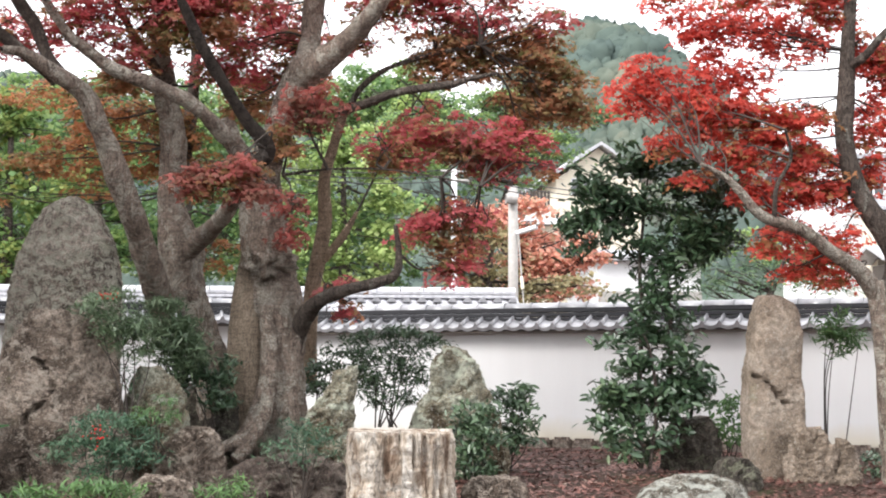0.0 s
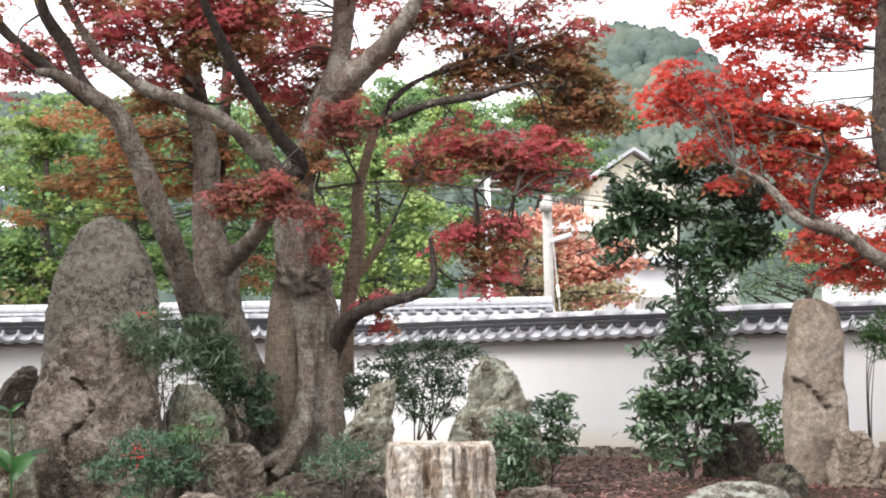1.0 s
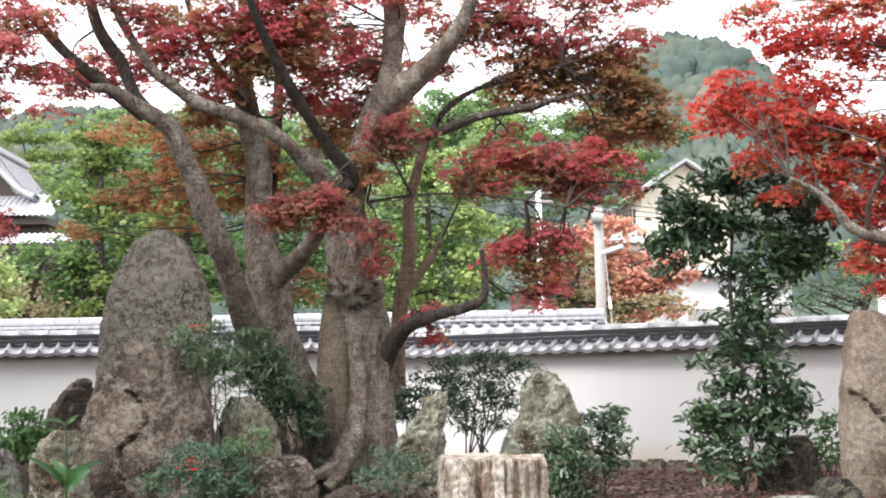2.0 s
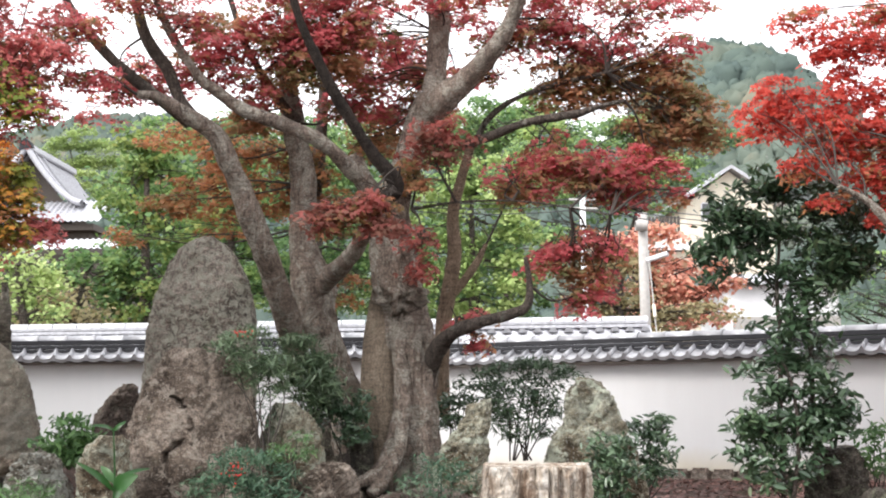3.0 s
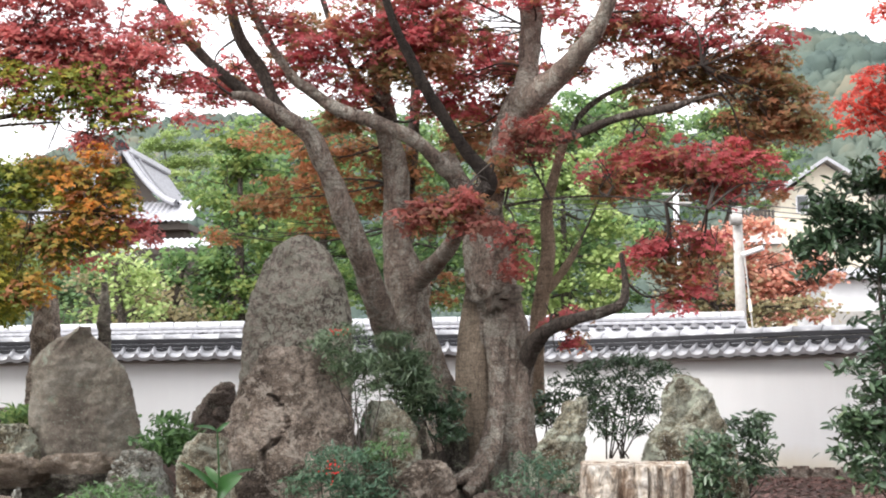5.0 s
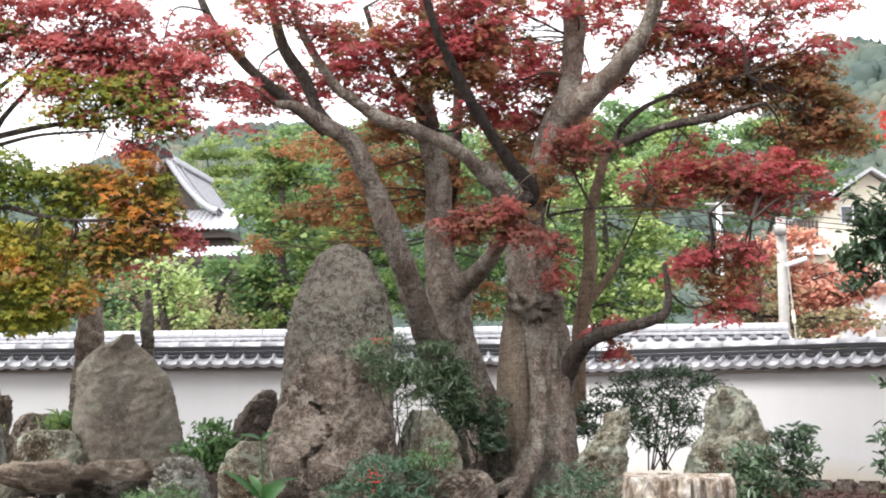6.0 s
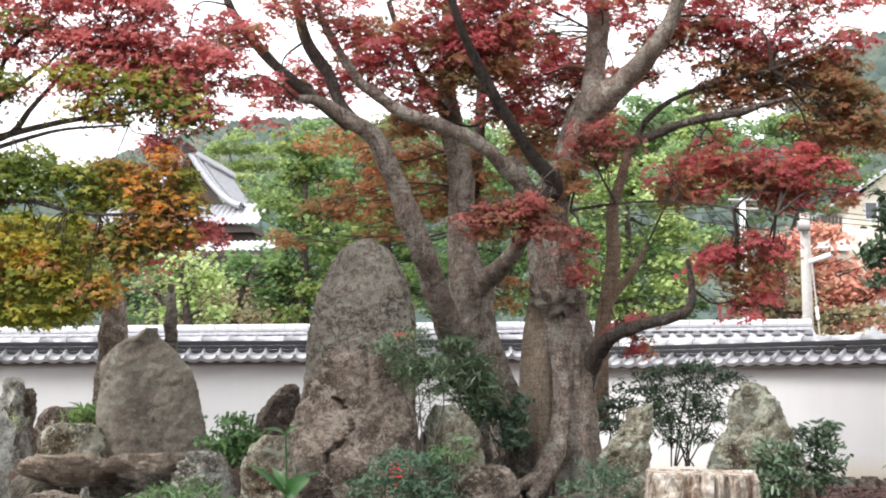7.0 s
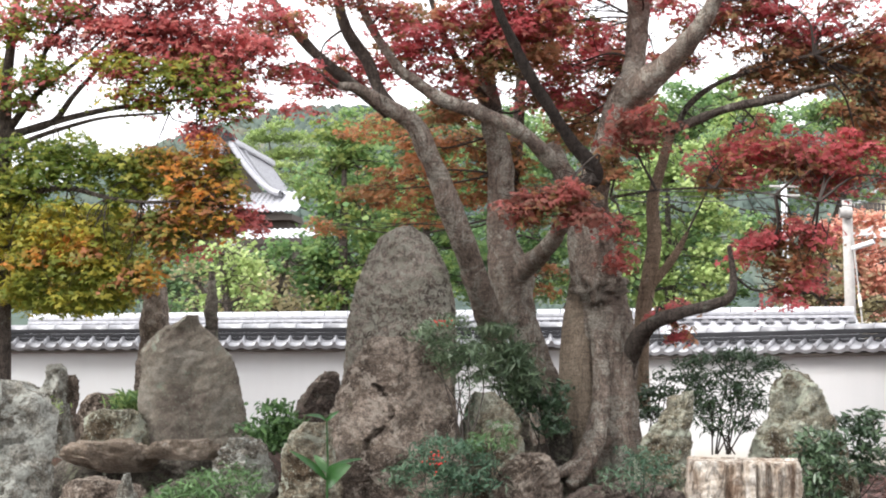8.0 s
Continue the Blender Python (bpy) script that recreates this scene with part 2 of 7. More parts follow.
L_TURN = leaf_material("turning_green_orange_maple_leaf", ((0.08, (0.0904, 0.153, 0.034)), (0.38, (0.196, 0.205, 0.0415)), (0.6, (0.513, 0.256, 0.0472)), (0.8, (0.753, 0.239, 0.0566)), (0.97, (0.753, 0.479, 0.0944))), patch=0.7, patch_scale=1.5, translucent=0.5)
L_TGREEN = leaf_material("green_maple_leaf", ((0.1, (0.0909, 0.165, 0.0351)), (0.5, (0.202, 0.251, 0.0439)), (0.8, (0.404, 0.366, 0.0614)), (0.97, (0.727, 0.502, 0.0878))), translucent=0.5)
L_OLIVE = leaf_material("yellow_green_maple_leaf", ((0.05, (0.106, 0.149, 0.0275)), (0.4, (0.248, 0.276, 0.044)), (0.7, (0.496, 0.414, 0.0605)), (0.95, (0.802, 0.483, 0.077))), patch=0.6, patch_scale=1.6, translucent=0.5)
L_PINK = leaf_material("light_red_maple_leaf", ((0.05, (0.194, 0.103, 0.075)), (0.35, (0.407, 0.115, 0.112)), (0.7, (0.64, 0.172, 0.163)), (0.95, (0.728, 0.38, 0.3))), patch=0.6, patch_scale=1.4, translucent=0.55)
L_EVER = leaf_material("glossy_evergreen_leaf", ((0.1, (0.0271, 0.0521, 0.0281)), (0.5, (0.0508, 0.0927, 0.0469)), (0.85, (0.0902, 0.142, 0.0704)), (0.98, (0.169, 0.215, 0.117))), translucent=0.15, rough=0.32, gloss=0.6)
L_SHRUB = leaf_material("fresh_shrub_leaf", ((0.1, (0.0456, 0.0945, 0.036)), (0.5, (0.0912, 0.176, 0.0648)), (0.9, (0.152, 0.27, 0.0864))), translucent=0.25, rough=0.4)
L_BLUE = leaf_material("nandina_leaf", ((0.1, (0.0375, 0.084, 0.054)), (0.5, (0.075, 0.144, 0.084)), (0.9, (0.15, 0.228, 0.132))), translucent=0.25, rough=0.45)
L_NANDINA = leaf_material("pale_nandina_leaf", ((0.1, (0.055, 0.095, 0.05)), (0.5, (0.12, 0.175, 0.095)), (0.9, (0.23, 0.29, 0.17))), translucent=0.3, rough=0.4, gloss=0.5)
L_WOOD = leaf_material("woodland_leaf", ((0.05, (0.069, 0.122, 0.0751)), (0.4, (0.172, 0.271, 0.133)), (0.7, (0.383, 0.517, 0.187)), (0.95, (0.722, 0.765, 0.32))), translucent=0.5, patch_scale=0.35, patch=0.6)
L_LIME = leaf_material("lime_green_leaf", ((0.05, (0.157, 0.236, 0.0769)), (0.5, (0.345, 0.456, 0.155)), (0.95, (0.596, 0.664, 0.307))), patch_scale=0.5)
L_DEEP = leaf_material("deep_green_leaf", ((0.05, (0.0797, 0.144, 0.0678)), (0.5, (0.17, 0.293, 0.115)), (0.95, (0.428, 0.54, 0.182))), translucent=0.5, patch_scale=0.4)
L_YELLOW = leaf_material("yellowing_leaf", ((0.05, (0.0704, 0.143, 0.0455)), (0.5, (0.183, 0.285, 0.0911)), (0.85, (0.365, 0.4, 0.128)), (0.98, (0.704, 0.543, 0.145))), translucent=0.5, patch_scale=0.5)
L_CORAL = leaf_material("coral_autumn_leaf", ((0.05, (0.276, 0.3, 0.158)), (0.3, (0.58, 0.3, 0.21)), (0.65, (0.828, 0.406, 0.315)), (0.95, (0.85, 0.674, 0.56))), patch_scale=0.5)
L_DRY = leaf_material("dry_bush_leaf", ((0.05, (0.149, 0.135, 0.0673)), (0.5, (0.329, 0.284, 0.149)), (0.95, (0.538, 0.419, 0.239))), patch_scale=0.5)
L_PINE = leaf_material("pine_needle", ((0.05, (0.04, 0.09, 0.06)), (0.5, (0.1, 0.17, 0.09)), (0.95, (0.24, 0.3, 0.12))), translucent=0.15)
# Greyed and blued: the distance haze is mixed into these greens.
L_HILL = leaf_material("hazed_far_canopy", ((0.05, (0.0713, 0.0978, 0.0918)), (0.5, (0.0924, 0.121, 0.103)), (0.85, (0.126, 0.144, 0.115)), (0.98, (0.184, 0.172, 0.129))), patch_scale=0.05, patch=0.75, translucent=0.0, rough=0.95, gloss=0.1)
L_BERRY = plain_material("scarlet_berry", (0.55, 0.03, 0.025), 0.35, vary=0.2)


# ---- building helpers ----
def link_mesh(name, verts, faces, material, parent=None, label="", smooth=False):
    me = bpy.data.meshes.new(name)
    me.from_pydata([tuple(v) for v in verts], [], [tuple(int(i) for i in f) for f in faces])
    me.materials.append(material)
    if smooth:
        me.polygons.foreach_set("use_smooth", [True] * len(me.polygons))
    ob = new(name, me)
    if parent is not None:
        ob.parent = parent
    return tagged(ob, label)


def part(name, bm, material, parent=None, label="", smooth=False):
    me = bpy.data.meshes.new(name)
    bm.to_mesh(me)
    bm.free()
    me.materials.append(material)
    if smooth:
        me.polygons.foreach_set("use_smooth", [True] * len(me.polygons))
    ob = new(name, me)
    if parent is not None:
        ob.parent = parent
    return tagged(ob, label)


def quads_mesh(name, verts, faces, material, parent=None, label="", smooth=False):
    """A mesh from numpy arrays; faces all have the same number of corners."""
    me = bpy.data.meshes.new(name)
    n, k = faces.shape
    me.vertices.add(len(verts))
    me.vertices.foreach_set("co", np.asarray(verts, dtype=np.float32).ravel())
    me.loops.add(n * k)
    me.loops.foreach_set("vertex_index", faces.ravel().astype(np.int32))
    me.polygons.add(n)
    me.polygons.foreach_set("loop_start", np.arange(0, n * k, k, dtype=np.int32))
    me.polygons.foreach_set("loop_total", np.full(n, k, dtype=np.int32))
    if smooth:
        me.polygons.foreach_set("use_smooth", np.ones(n, dtype=bool))
    me.update(calc_edges=True)
    me.materials.append(material)
    ob = new(name, me)
    if parent is not None:
        ob.parent = parent
    return tagged(ob, label)


def base_at(name, x, y, z, label, category, group="", kind=""):
    ob = new(name)
    ob.location = (x, y, z)
    return tagged(ob, label, category, group, kind)


def under(parent, ob):
    """Hang a part built in world places under its thing, which stands upright."""
    ob.parent = parent
    ob.matrix_parent_inverse = Matrix.Translation(-parent.location)
    return ob


def box(bm, x0, x1, y0, y1, z0, z1, bevel=0.0):
    vs = [bm.verts.new((x, y, z)) for x in (x0, x1) for y in (y0, y1) for z in (z0, z1)]
    fs = [bm.faces.new([vs[i] for i in f]) for f in ((0, 1, 3, 2), (4, 6, 7, 5), (0, 4, 5, 1), (2, 3, 7, 6), (0, 2, 6, 4), (1, 5, 7, 3))]
    if bevel:
        edges = list({e for f in fs for e in f.edges})
        bmesh.ops.bevel(bm, geom=edges, offset=bevel, segments=2, affect="EDGES")


def spline(points, per=6):
    """A smooth line through points of any width."""
    p = np.array(points, dtype=float)
    p = np.vstack([2 * p[0] - p[1], p, 2 * p[-1] - p[-2]])
    out = []
    for i in range(1, len(p) - 2):
        for s in np.arange(per) / per:
            a, b, c, d = p[i - 1], p[i], p[i + 1], p[i + 2]
            out.append(0.5 * (2 * b + (c - a) * s + (2 * a - 5 * b + 4 * c - d) * s * s + (3 * b - a - 3 * c + d) * s ** 3))
    out.append(p[-2])
    return np.array(out)


def tube_arrays(line, radii, sides=10, knobble=0.0, seed=0.0):
    """Vertices and quads of a tapering tube along a line."""
    n = len(line)
    tan = np.gradient(line, axis=0)
    tan /= np.linalg.norm(tan, axis=1)[:, None] + 1e-9
    side = np.cross(tan, (0.3, 1.0, 0.12))
    side /= np.linalg.norm(side, axis=1)[:, None] + 1e-9
    other = np.cross(tan, side)
    ang = np.arange(sides) * 2 * np.pi / sides
    v = np.empty((n, sides, 3))
    for i in range(n):
        for j, a in enumerate(ang):
            d = np.cos(a) * side[i] + np.sin(a) * other[i]
            r = radii[i]
            if knobble:
                q = line[i] + d * r
                g = Vector((q[0] * 3 + seed, q[1] * 3, q[2] * 2))
                r *= 1 + knobble * noise.noise(g) + 0.5 * knobble * noise.noise(g * 2.9) + 0.35 * knobble * (0.3 - abs(noise.noise(g * 6.1)))
            v[i, j] = line[i] + d * r
    idx = np.arange(n * sides).reshape(n, sides)
    f = np.stack([idx[:-1], np.roll(idx[:-1], -1, 1), np.roll(idx[1:], -1, 1), idx[1:]], -1).reshape(-1, 4)
    return v.reshape(-1, 3), f


def limb(name, rows, material, thing, sides=14, knobble=0.12, per=8, label="", seed=1.0, flare=None):
    """rows: x, y, z, radius."""
    p = spline(rows, per)
    r = np.maximum(p[:, 3], 0.004)
    v, f = tube_arrays(p[:, :3], r, sides, knobble, seed)
    if flare is not None:
        lobes, amount, height = flare
        low = p[0, 2]
        c = np.repeat(p[:, :3], sides, 0)
        out = v - c
        a = np.arctan2(out[:, 1], out[:, 0])
        k = np.clip(1 - (v[:, 2] - low) / height, 0, 1) ** 1.6
        fold = np.array([abs(noise.noise(Vector((1.9 * math.cos(q), 1.9 * math.sin(q), 0.35 * h + seed)))) for q, h in zip(a, v[:, 2])])
        rib = np.array([abs(noise.noise(Vector((5.2 * math.cos(q), 5.2 * math.sin(q), 0.8 * h + seed)))) for q, h in zip(a, v[:, 2])])
        v = c + out * (1 + k * amount * (0.7 + 0.6 * np.cos(lobes * a + 0.8)) + 0.28 * (fold - 0.22) * (0.35 + 0.65 * k) + 0.2 * (rib - 0.2))[:, None]
    tip = len(v)
    v = np.vstack([v, p[-1:, :3]])
    cap = np.array([[tip - sides + j, tip - sides + (j + 1) % sides, tip, tip] for j in range(sides)])
    ob = link_mesh(name, v, [tuple(q) for q in f] + [tuple(q[:3]) for q in cap], material, None, label, True)
    return under(thing, ob)


def ground_height(x, y):
    s = min(max((y - 7) / 10, 0), 1)
    s = s * s * (3 - 2 * s)
    z = 0.08 + 0.24 * s
    a, b = min(max((-2.7 - x) / 1.1, 0), 1), min(max((y - 14.4) / 0.6, 0), 1)
    if y < 30:
        z += 0.5 * a * a * (3 - 2 * a) * b * b * (3 - 2 * b)
    if 5 < y < 24 and abs(x) < 14:
        z += 0.05 * noise.noise(Vector((x * 0.6, y * 0.6, 3))) + 0.02 * noise.noise(Vector((x * 2.5, y * 2.5, 7)))
    return z


def rock(name, rows, y, deep, material, label, seed, power=2.6, rough=0.06, sides=72, levels=64, facets=14, group="", category="rock", crease=0.5, back=0.0, crack=(), flute=0.0, raised=False, strata=0.0):
    """A standing stone. rows: height, left and right edge, from the ground up; deep: half its thickness; back: how far its head leans away."""
    rnd = random.Random(seed)
    rows = [tuple(r) for r in rows]
    low = ground_height((rows[0][1] + rows[0][2]) / 2, y) - 0.1
    if not raised:
        rows[0] = (min(rows[0][0], low), *rows[0][1:])
    p = spline(rows, 10)
    z0, z1 = p[0, 0], p[-1, 0]
    t = np.linspace(0, 1, levels) ** 0.9
    zs = z0 + (z1 - z0) * t
    order = np.argsort(p[:, 0])
    left, right = np.interp(zs, p[order, 0], p[order, 1]), np.interp(zs, p[order, 0], p[order, 2])
    cx, w = (left + right) / 2, np.maximum((right - left) / 2, 0.01)
    widest = w.max()
    planes = []
    for _ in range(facets):
        a = rnd.uniform(0, 2 * math.pi)
        n = Vector((math.cos(a), math.sin(a), rnd.uniform(-0.1, 0.9))).normalized()
        planes.append((n, rnd.uniform(0.66, 0.93)))
    verts = []
    for i, z in enumerate(zs):
        d = deep * (0.35 + 0.65 * (w[i] / widest) ** 0.7)
        for j in range(sides):
            a = 2 * math.pi * j / sides
            c, s = math.cos(a), math.sin(a)
            k = (abs(c) ** power + abs(s) ** power) ** (-1 / power)
            u = Vector((c * k, s * k, (z - z0) / (z1 - z0) * 1.2 - 0.6))
            for n, q in planes:
                over = u.dot(n) - q
                if over > 0:
                    u -= n * over * 0.95
            x, yy = cx[i] + u.x * w[i], y + u.y * d + back * t[i]
            g = Vector((x, yy, z)) * (1.5 / max(0.5, widest)) + Vector((seed * 3.7, 0, 0))
            b = noise.fractal(g, 0.75, 2.2, 7) * rough * 0.95
            b += 2.2 * rough * crease * (min(abs(noise.noise(g * 1.7 + Vector((5, 1, 2)))), 0.22) - 0.2)
            b += rough * 0.35 * (0.3 - abs(noise.noise(g * 5.3))) + rough * 0.2 * noise.noise(g * 14)
            if strata:
                b += strata * (((z + 0.04 * noise.noise(g)) * 22) % 1.0 - 0.5)
            if flute:
                fl = noise.noise(Vector((c * 3.2 + seed, s * 3.2, z * 0.5))) + 0.5 * noise.noise(Vector((c * 8 + seed, s * 8, z * 0.9)))
                b -= flute * max(0.0, 1 - abs(fl) * 5)
            inward = 0.0
            if s < 0:
                for (ax_, az_), (bx_, bz_) in zip(crack, crack[1:]):
                    q = min(max(((x - ax_) * (bx_ - ax_) + (z - az_) * (bz_ - az_)) / ((bx_ - ax_) ** 2 + (bz_ - az_) ** 2), 0), 1)
                    gap = math.hypot(x - ax_ - q * (bx_ - ax_), z - az_ - q * (bz_ - az_)) + 0.03 * noise.noise(g * 5) + 0.015 * noise.noise(g * 17)
                    inward = max(inward, 0.1 * max(0.0, 1 - gap / 0.025))
            verts.append((x + c * b * 1.0, yy + s * b * 1.3 + inward, z + 0.6 * b * t[i]))
    top = sides * levels
    verts.append((cx[-1], y + back, zs[-1]))
    faces = [(i * sides + j, i * sides + (j + 1) % sides, (i + 1) * sides + (j + 1) % sides, (i + 1) * sides + j) for i in range(levels - 1) for j in range(sides)]
    faces += [(top - sides + j, top - sides + (j + 1) % sides, top) for j in range(sides)]
    m = Matrix.Translation((-cx[0], -y, -z0))
    ob = link_mesh(name, [m @ Vector(v) for v in verts], faces, material, None, "", True)
    ob.data.set_sharp_from_angle(angle=radians(34))
    ob.location = (cx[0], y, z0)
    return tagged(ob, label, category, group)


def leaf_shape(kind):
    """Corner points in the leaf's plane and its quads: a lobed maple leaf, an oval, a blade or a rough quad."""
    if kind == "maple":
        pts = [(0, 0, 0)] + [(0.4 * math.cos(radians(a)), 0.4 * math.sin(radians(a)), 0.02) for a in (-40, 56, 124, 220)]
        pts += [(0.9 * math.cos(radians(a)), 0.9 * math.sin(radians(a)), -0.12) for a in (14, 90, 166)]
        return np.array(pts), np.array([(0, 1, 5, 2), (0, 2, 6, 3), (0, 3, 7, 4)])
    if kind == "oval":
        return np.array([(0, -1, 0), (0.33, -0.3, 0.07), (0.3, 0.4, 0.05), (0, 1, -0.15), (-0.3, 0.4, 0.05), (-0.33, -0.3, 0.07)]), np.array([(0, 1, 2, 3), (0, 3, 4, 5)])
    if kind == "blade":
        return np.array([(0, -1, 0), (0.16, -0.1, 0.04), (0, 1, -0.2), (-0.16, -0.1, 0.04)]), np.array([(0, 1, 2, 3)])
    return np.array([(-0.7, -0.5, 0), (0.5, -0.8, 0.15), (0.8, 0.6, 0), (-0.4, 0.9, 0.12)]), np.array([(0, 1, 2, 3)])


def leaf_cloud(name, pads, per_metre, size, kind, material, thing, seed, flat=0.8, deep=0.6, bunch=20, spread=0.12, label="", layers=0, squash=(0.35, 0.75)):
    """Leaves in sprays. pads: x, y, z, half width, half height; per_metre: leaves for each square metre of a pad's outline."""
    rng = np.random.default_rng(seed)
    pts = []
    if layers:
        split = []
        for x, y, z, rx, rz in pads:
            for _ in range(layers):
                a, r = rng.uniform(0, 2 * math.pi), math.sqrt(rng.uniform(0, 1))
                k = rng.uniform(0.28, 0.62)
                split.append((x + 1.05 * rx * r * math.cos(a), y + rng.uniform(-0.3, 0.3) * rx, z + 1.05 * rz * r * math.sin(a), rx * k, rz * k * rng.uniform(*squash)))
        pads = split
    for x, y, z, rx, rz in pads:
        n = max(int(per_metre * math.pi * rx * rz), 12)
        m = max(n // bunch, 3)
        u = rng.normal(size=(m, 3))
        u /= np.linalg.norm(u, axis=1)[:, None]
        u *= rng.uniform(0.0, 1.0, (m, 1)) ** (1 / 2.4)
        ry = max(deep * min(rx, 1.0), 0.2)
        c = np.array((x, y, z)) + u * (rx, ry, rz)
        c[:, 2] -= 0.25 * rz * (u[:, 0] ** 2)
        k = rng.integers(0, m, n)
        pts.append(c[k] + rng.normal(size=(n, 3)) * (spread, spread, spread * 0.45))
    c = np.vstack(pts)
    n = len(c)
    normal = np.column_stack([rng.normal(0, flat, n), rng.normal(0, flat, n) - 0.3, np.ones(n)])
    normal /= np.linalg.norm(normal, axis=1)[:, None]
    d = rng.normal(size=(n, 3))
    d[:, 2] -= 0.35
    d -= normal * (d * normal).sum(1)[:, None]
    d /= np.linalg.norm(d, axis=1)[:, None]
    e = np.cross(d, normal)
    s = size * rng.uniform(0.65, 1.25, n)
    q, f = leaf_shape(kind)
    v = c[:, None] + s[:, None, None] * (q[None, :, 0:1] * e[:, None] + q[None, :, 1:2] * d[:, None] + q[None, :, 2:3] * normal[:, None])
    faces = (f[None] + (np.arange(n) * len(q))[:, None, None]).reshape(-1, f.shape[1])
    ob = quads_mesh(name, v.reshape(-1, 3), faces, material, None, label)
    return tagged(under(thing, ob), kind="stuff")


def sprays(pads, per_metre, size, material, thing, seed, label="", reach=0.24, each=30):
    """Maple leaves in flat, drooping sprays. pads: x, y, z, half width, half height; per_metre: leaves for each square metre of a pad's outline."""
    rng = np.random.default_rng(seed)
    centres, outs, rims = [], [], []
    for x, y, z, rx, rz in pads:
        m = max(int(per_metre * math.pi * rx * rz / each), 3)
        u = rng.normal(size=(m, 3))
        u /= np.linalg.norm(u, axis=1)[:, None]
        u *= rng.uniform(0, 1, (m, 1)) ** 0.4
        hub = np.array((x, y, z)) + u * (max(rx - 0.1, 0.05), max(0.55 * min(rx, 1.0), 0.18), max(rz - 0.03, 0.03))
        hub[:, 2] -= 0.3 * rz * u[:, 0] ** 2
        turn, big = rng.uniform(0, 2 * math.pi, m), reach * rng.uniform(0.55, 1.3, m)
        k = np.repeat(np.arange(m), rng.integers(each - 8, each + 9, m))
        rho, psi = np.sqrt(rng.uniform(0, 1, len(k))), rng.uniform(0, 2 * math.pi, len(k))
        along, wide = rho * np.cos(psi), 0.62 * rho * np.sin(psi)
        c, s = np.cos(turn[k]), np.sin(turn[k])
        flat_ = np.column_stack([along * c - wide * s, along * s + wide * c, np.zeros(len(k))])
        off = flat_ * big[k, None]
        off[:, 2] = -0.45 * big[k] * rho ** 2 + rng.normal(0, 0.018, len(k))
        centres.append(hub[k] + off), outs.append(flat_), rims.append(rho)
    c, o, rho = np.vstack(centres), np.vstack(outs), np.concatenate(rims)
    n = len(c)
    normal = np.column_stack([np.zeros(n), np.full(n, -0.25), np.ones(n)]) + 1.0 * o + rng.normal(0, 0.42, (n, 3))
    normal /= np.linalg.norm(normal, axis=1)[:, None]
    d = o + rng.normal(0, 0.45, (n, 3))
    d[:, 2] -= 0.5
    d -= normal * (d * normal).sum(1)[:, None]
    d /= np.linalg.norm(d, axis=1)[:, None] + 1e-9
    e = np.cross(d, normal)
    s = size * rng.uniform(0.65, 1.3, n)
    q, f = leaf_shape("maple")
    v = c[:, None] + s[:, None, None] * (q[None, :, 0:1] * e[:, None] + q[None, :, 1:2] * d[:, None] + q[None, :, 2:3] * normal[:, None])
    faces = (f[None] + (np.arange(n) * len(q))[:, None, None]).reshape(-1, f.shape[1])
    ob = quads_mesh("foliage", v.reshape(-1, 3), faces, material, None, label)
    return tagged(under(thing, ob), kind="stuff")


def twigs(name, starts, pads, material, thing, seed, thick=0.014, fine=7):
    """Thin twigs that reach from the nearest limb point to each pad and spread in it."""
    rng = np.random.default_rng(seed)
    starts = np.array(starts)[:, :3]
    vs, fs, n = [], [], 0
    for x, y, z, rx, rz in pads:
        c = np.array((x, y, z))
        a = starts[np.argmin(((starts - c) ** 2).sum(1))]
        mid = (a + c) / 2 + rng.normal(0, 0.08, 3) + (0, 0, 0.05)
        lines = [(spline([a, mid, c + (0, 0, 0.02)], 5), thick)]
        for _ in range(fine):
            u = rng.normal(size=3)
            u /= np.linalg.norm(u)
            tip = c + u * (rx * 0.95, max(0.8 * min(rx, 1.0), 0.25), rz * 0.8)
            origin = c + (a - c) * rng.uniform(0, 0.8) + rng.normal(0, 0.25, 3) * (rx, 0.3, rz)
            lines.append((spline([origin, (origin + tip) / 2 + rng.normal(0, 0.06, 3), tip], 4), thick * 0.36))
        for line, r in lines:
            v, f = tube_arrays(line, np.linspace(r, r * 0.35, len(line)), 4)
            vs.append(v), fs.append(f + n)
            n += len(v)
    return tagged(under(thing, quads_mesh(name, np.vstack(vs), np.vstack(fs), material)), kind="stuff")


# ---- ground ----
def axis(fine0, fine1, step, far):
    c = list(np.arange(fine0, fine1 + step / 2, step))
    d, a, b = step, fine0, fine1
    while a > -far or b < far:
        d *= 1.45
        if a > -far:
            a -= d
            c.insert(0, a)
        if b < far:
            b += d
            c.append(b)
    return c


gx, gy = axis(-9, 9, 0.14, 900), axis(4, 19.5, 0.14, 900)
gv = [(x, y, ground_height(x, y)) for y in gy for x in gx]
gn = len(gx)
gf = [(j * gn + i, j * gn + i + 1, (j + 1) * gn + i + 1, (j + 1) * gn + i) for j in range(len(gy) - 1) for i in range(gn - 1)]
tagged(link_mesh("ground", gv, gf, M_SOIL, None, "", True), "brown garden soil strewn with fallen red leaves", "ground", kind="structure")


# ---- garden wall with tiled coping ----
PITCH = 0.236


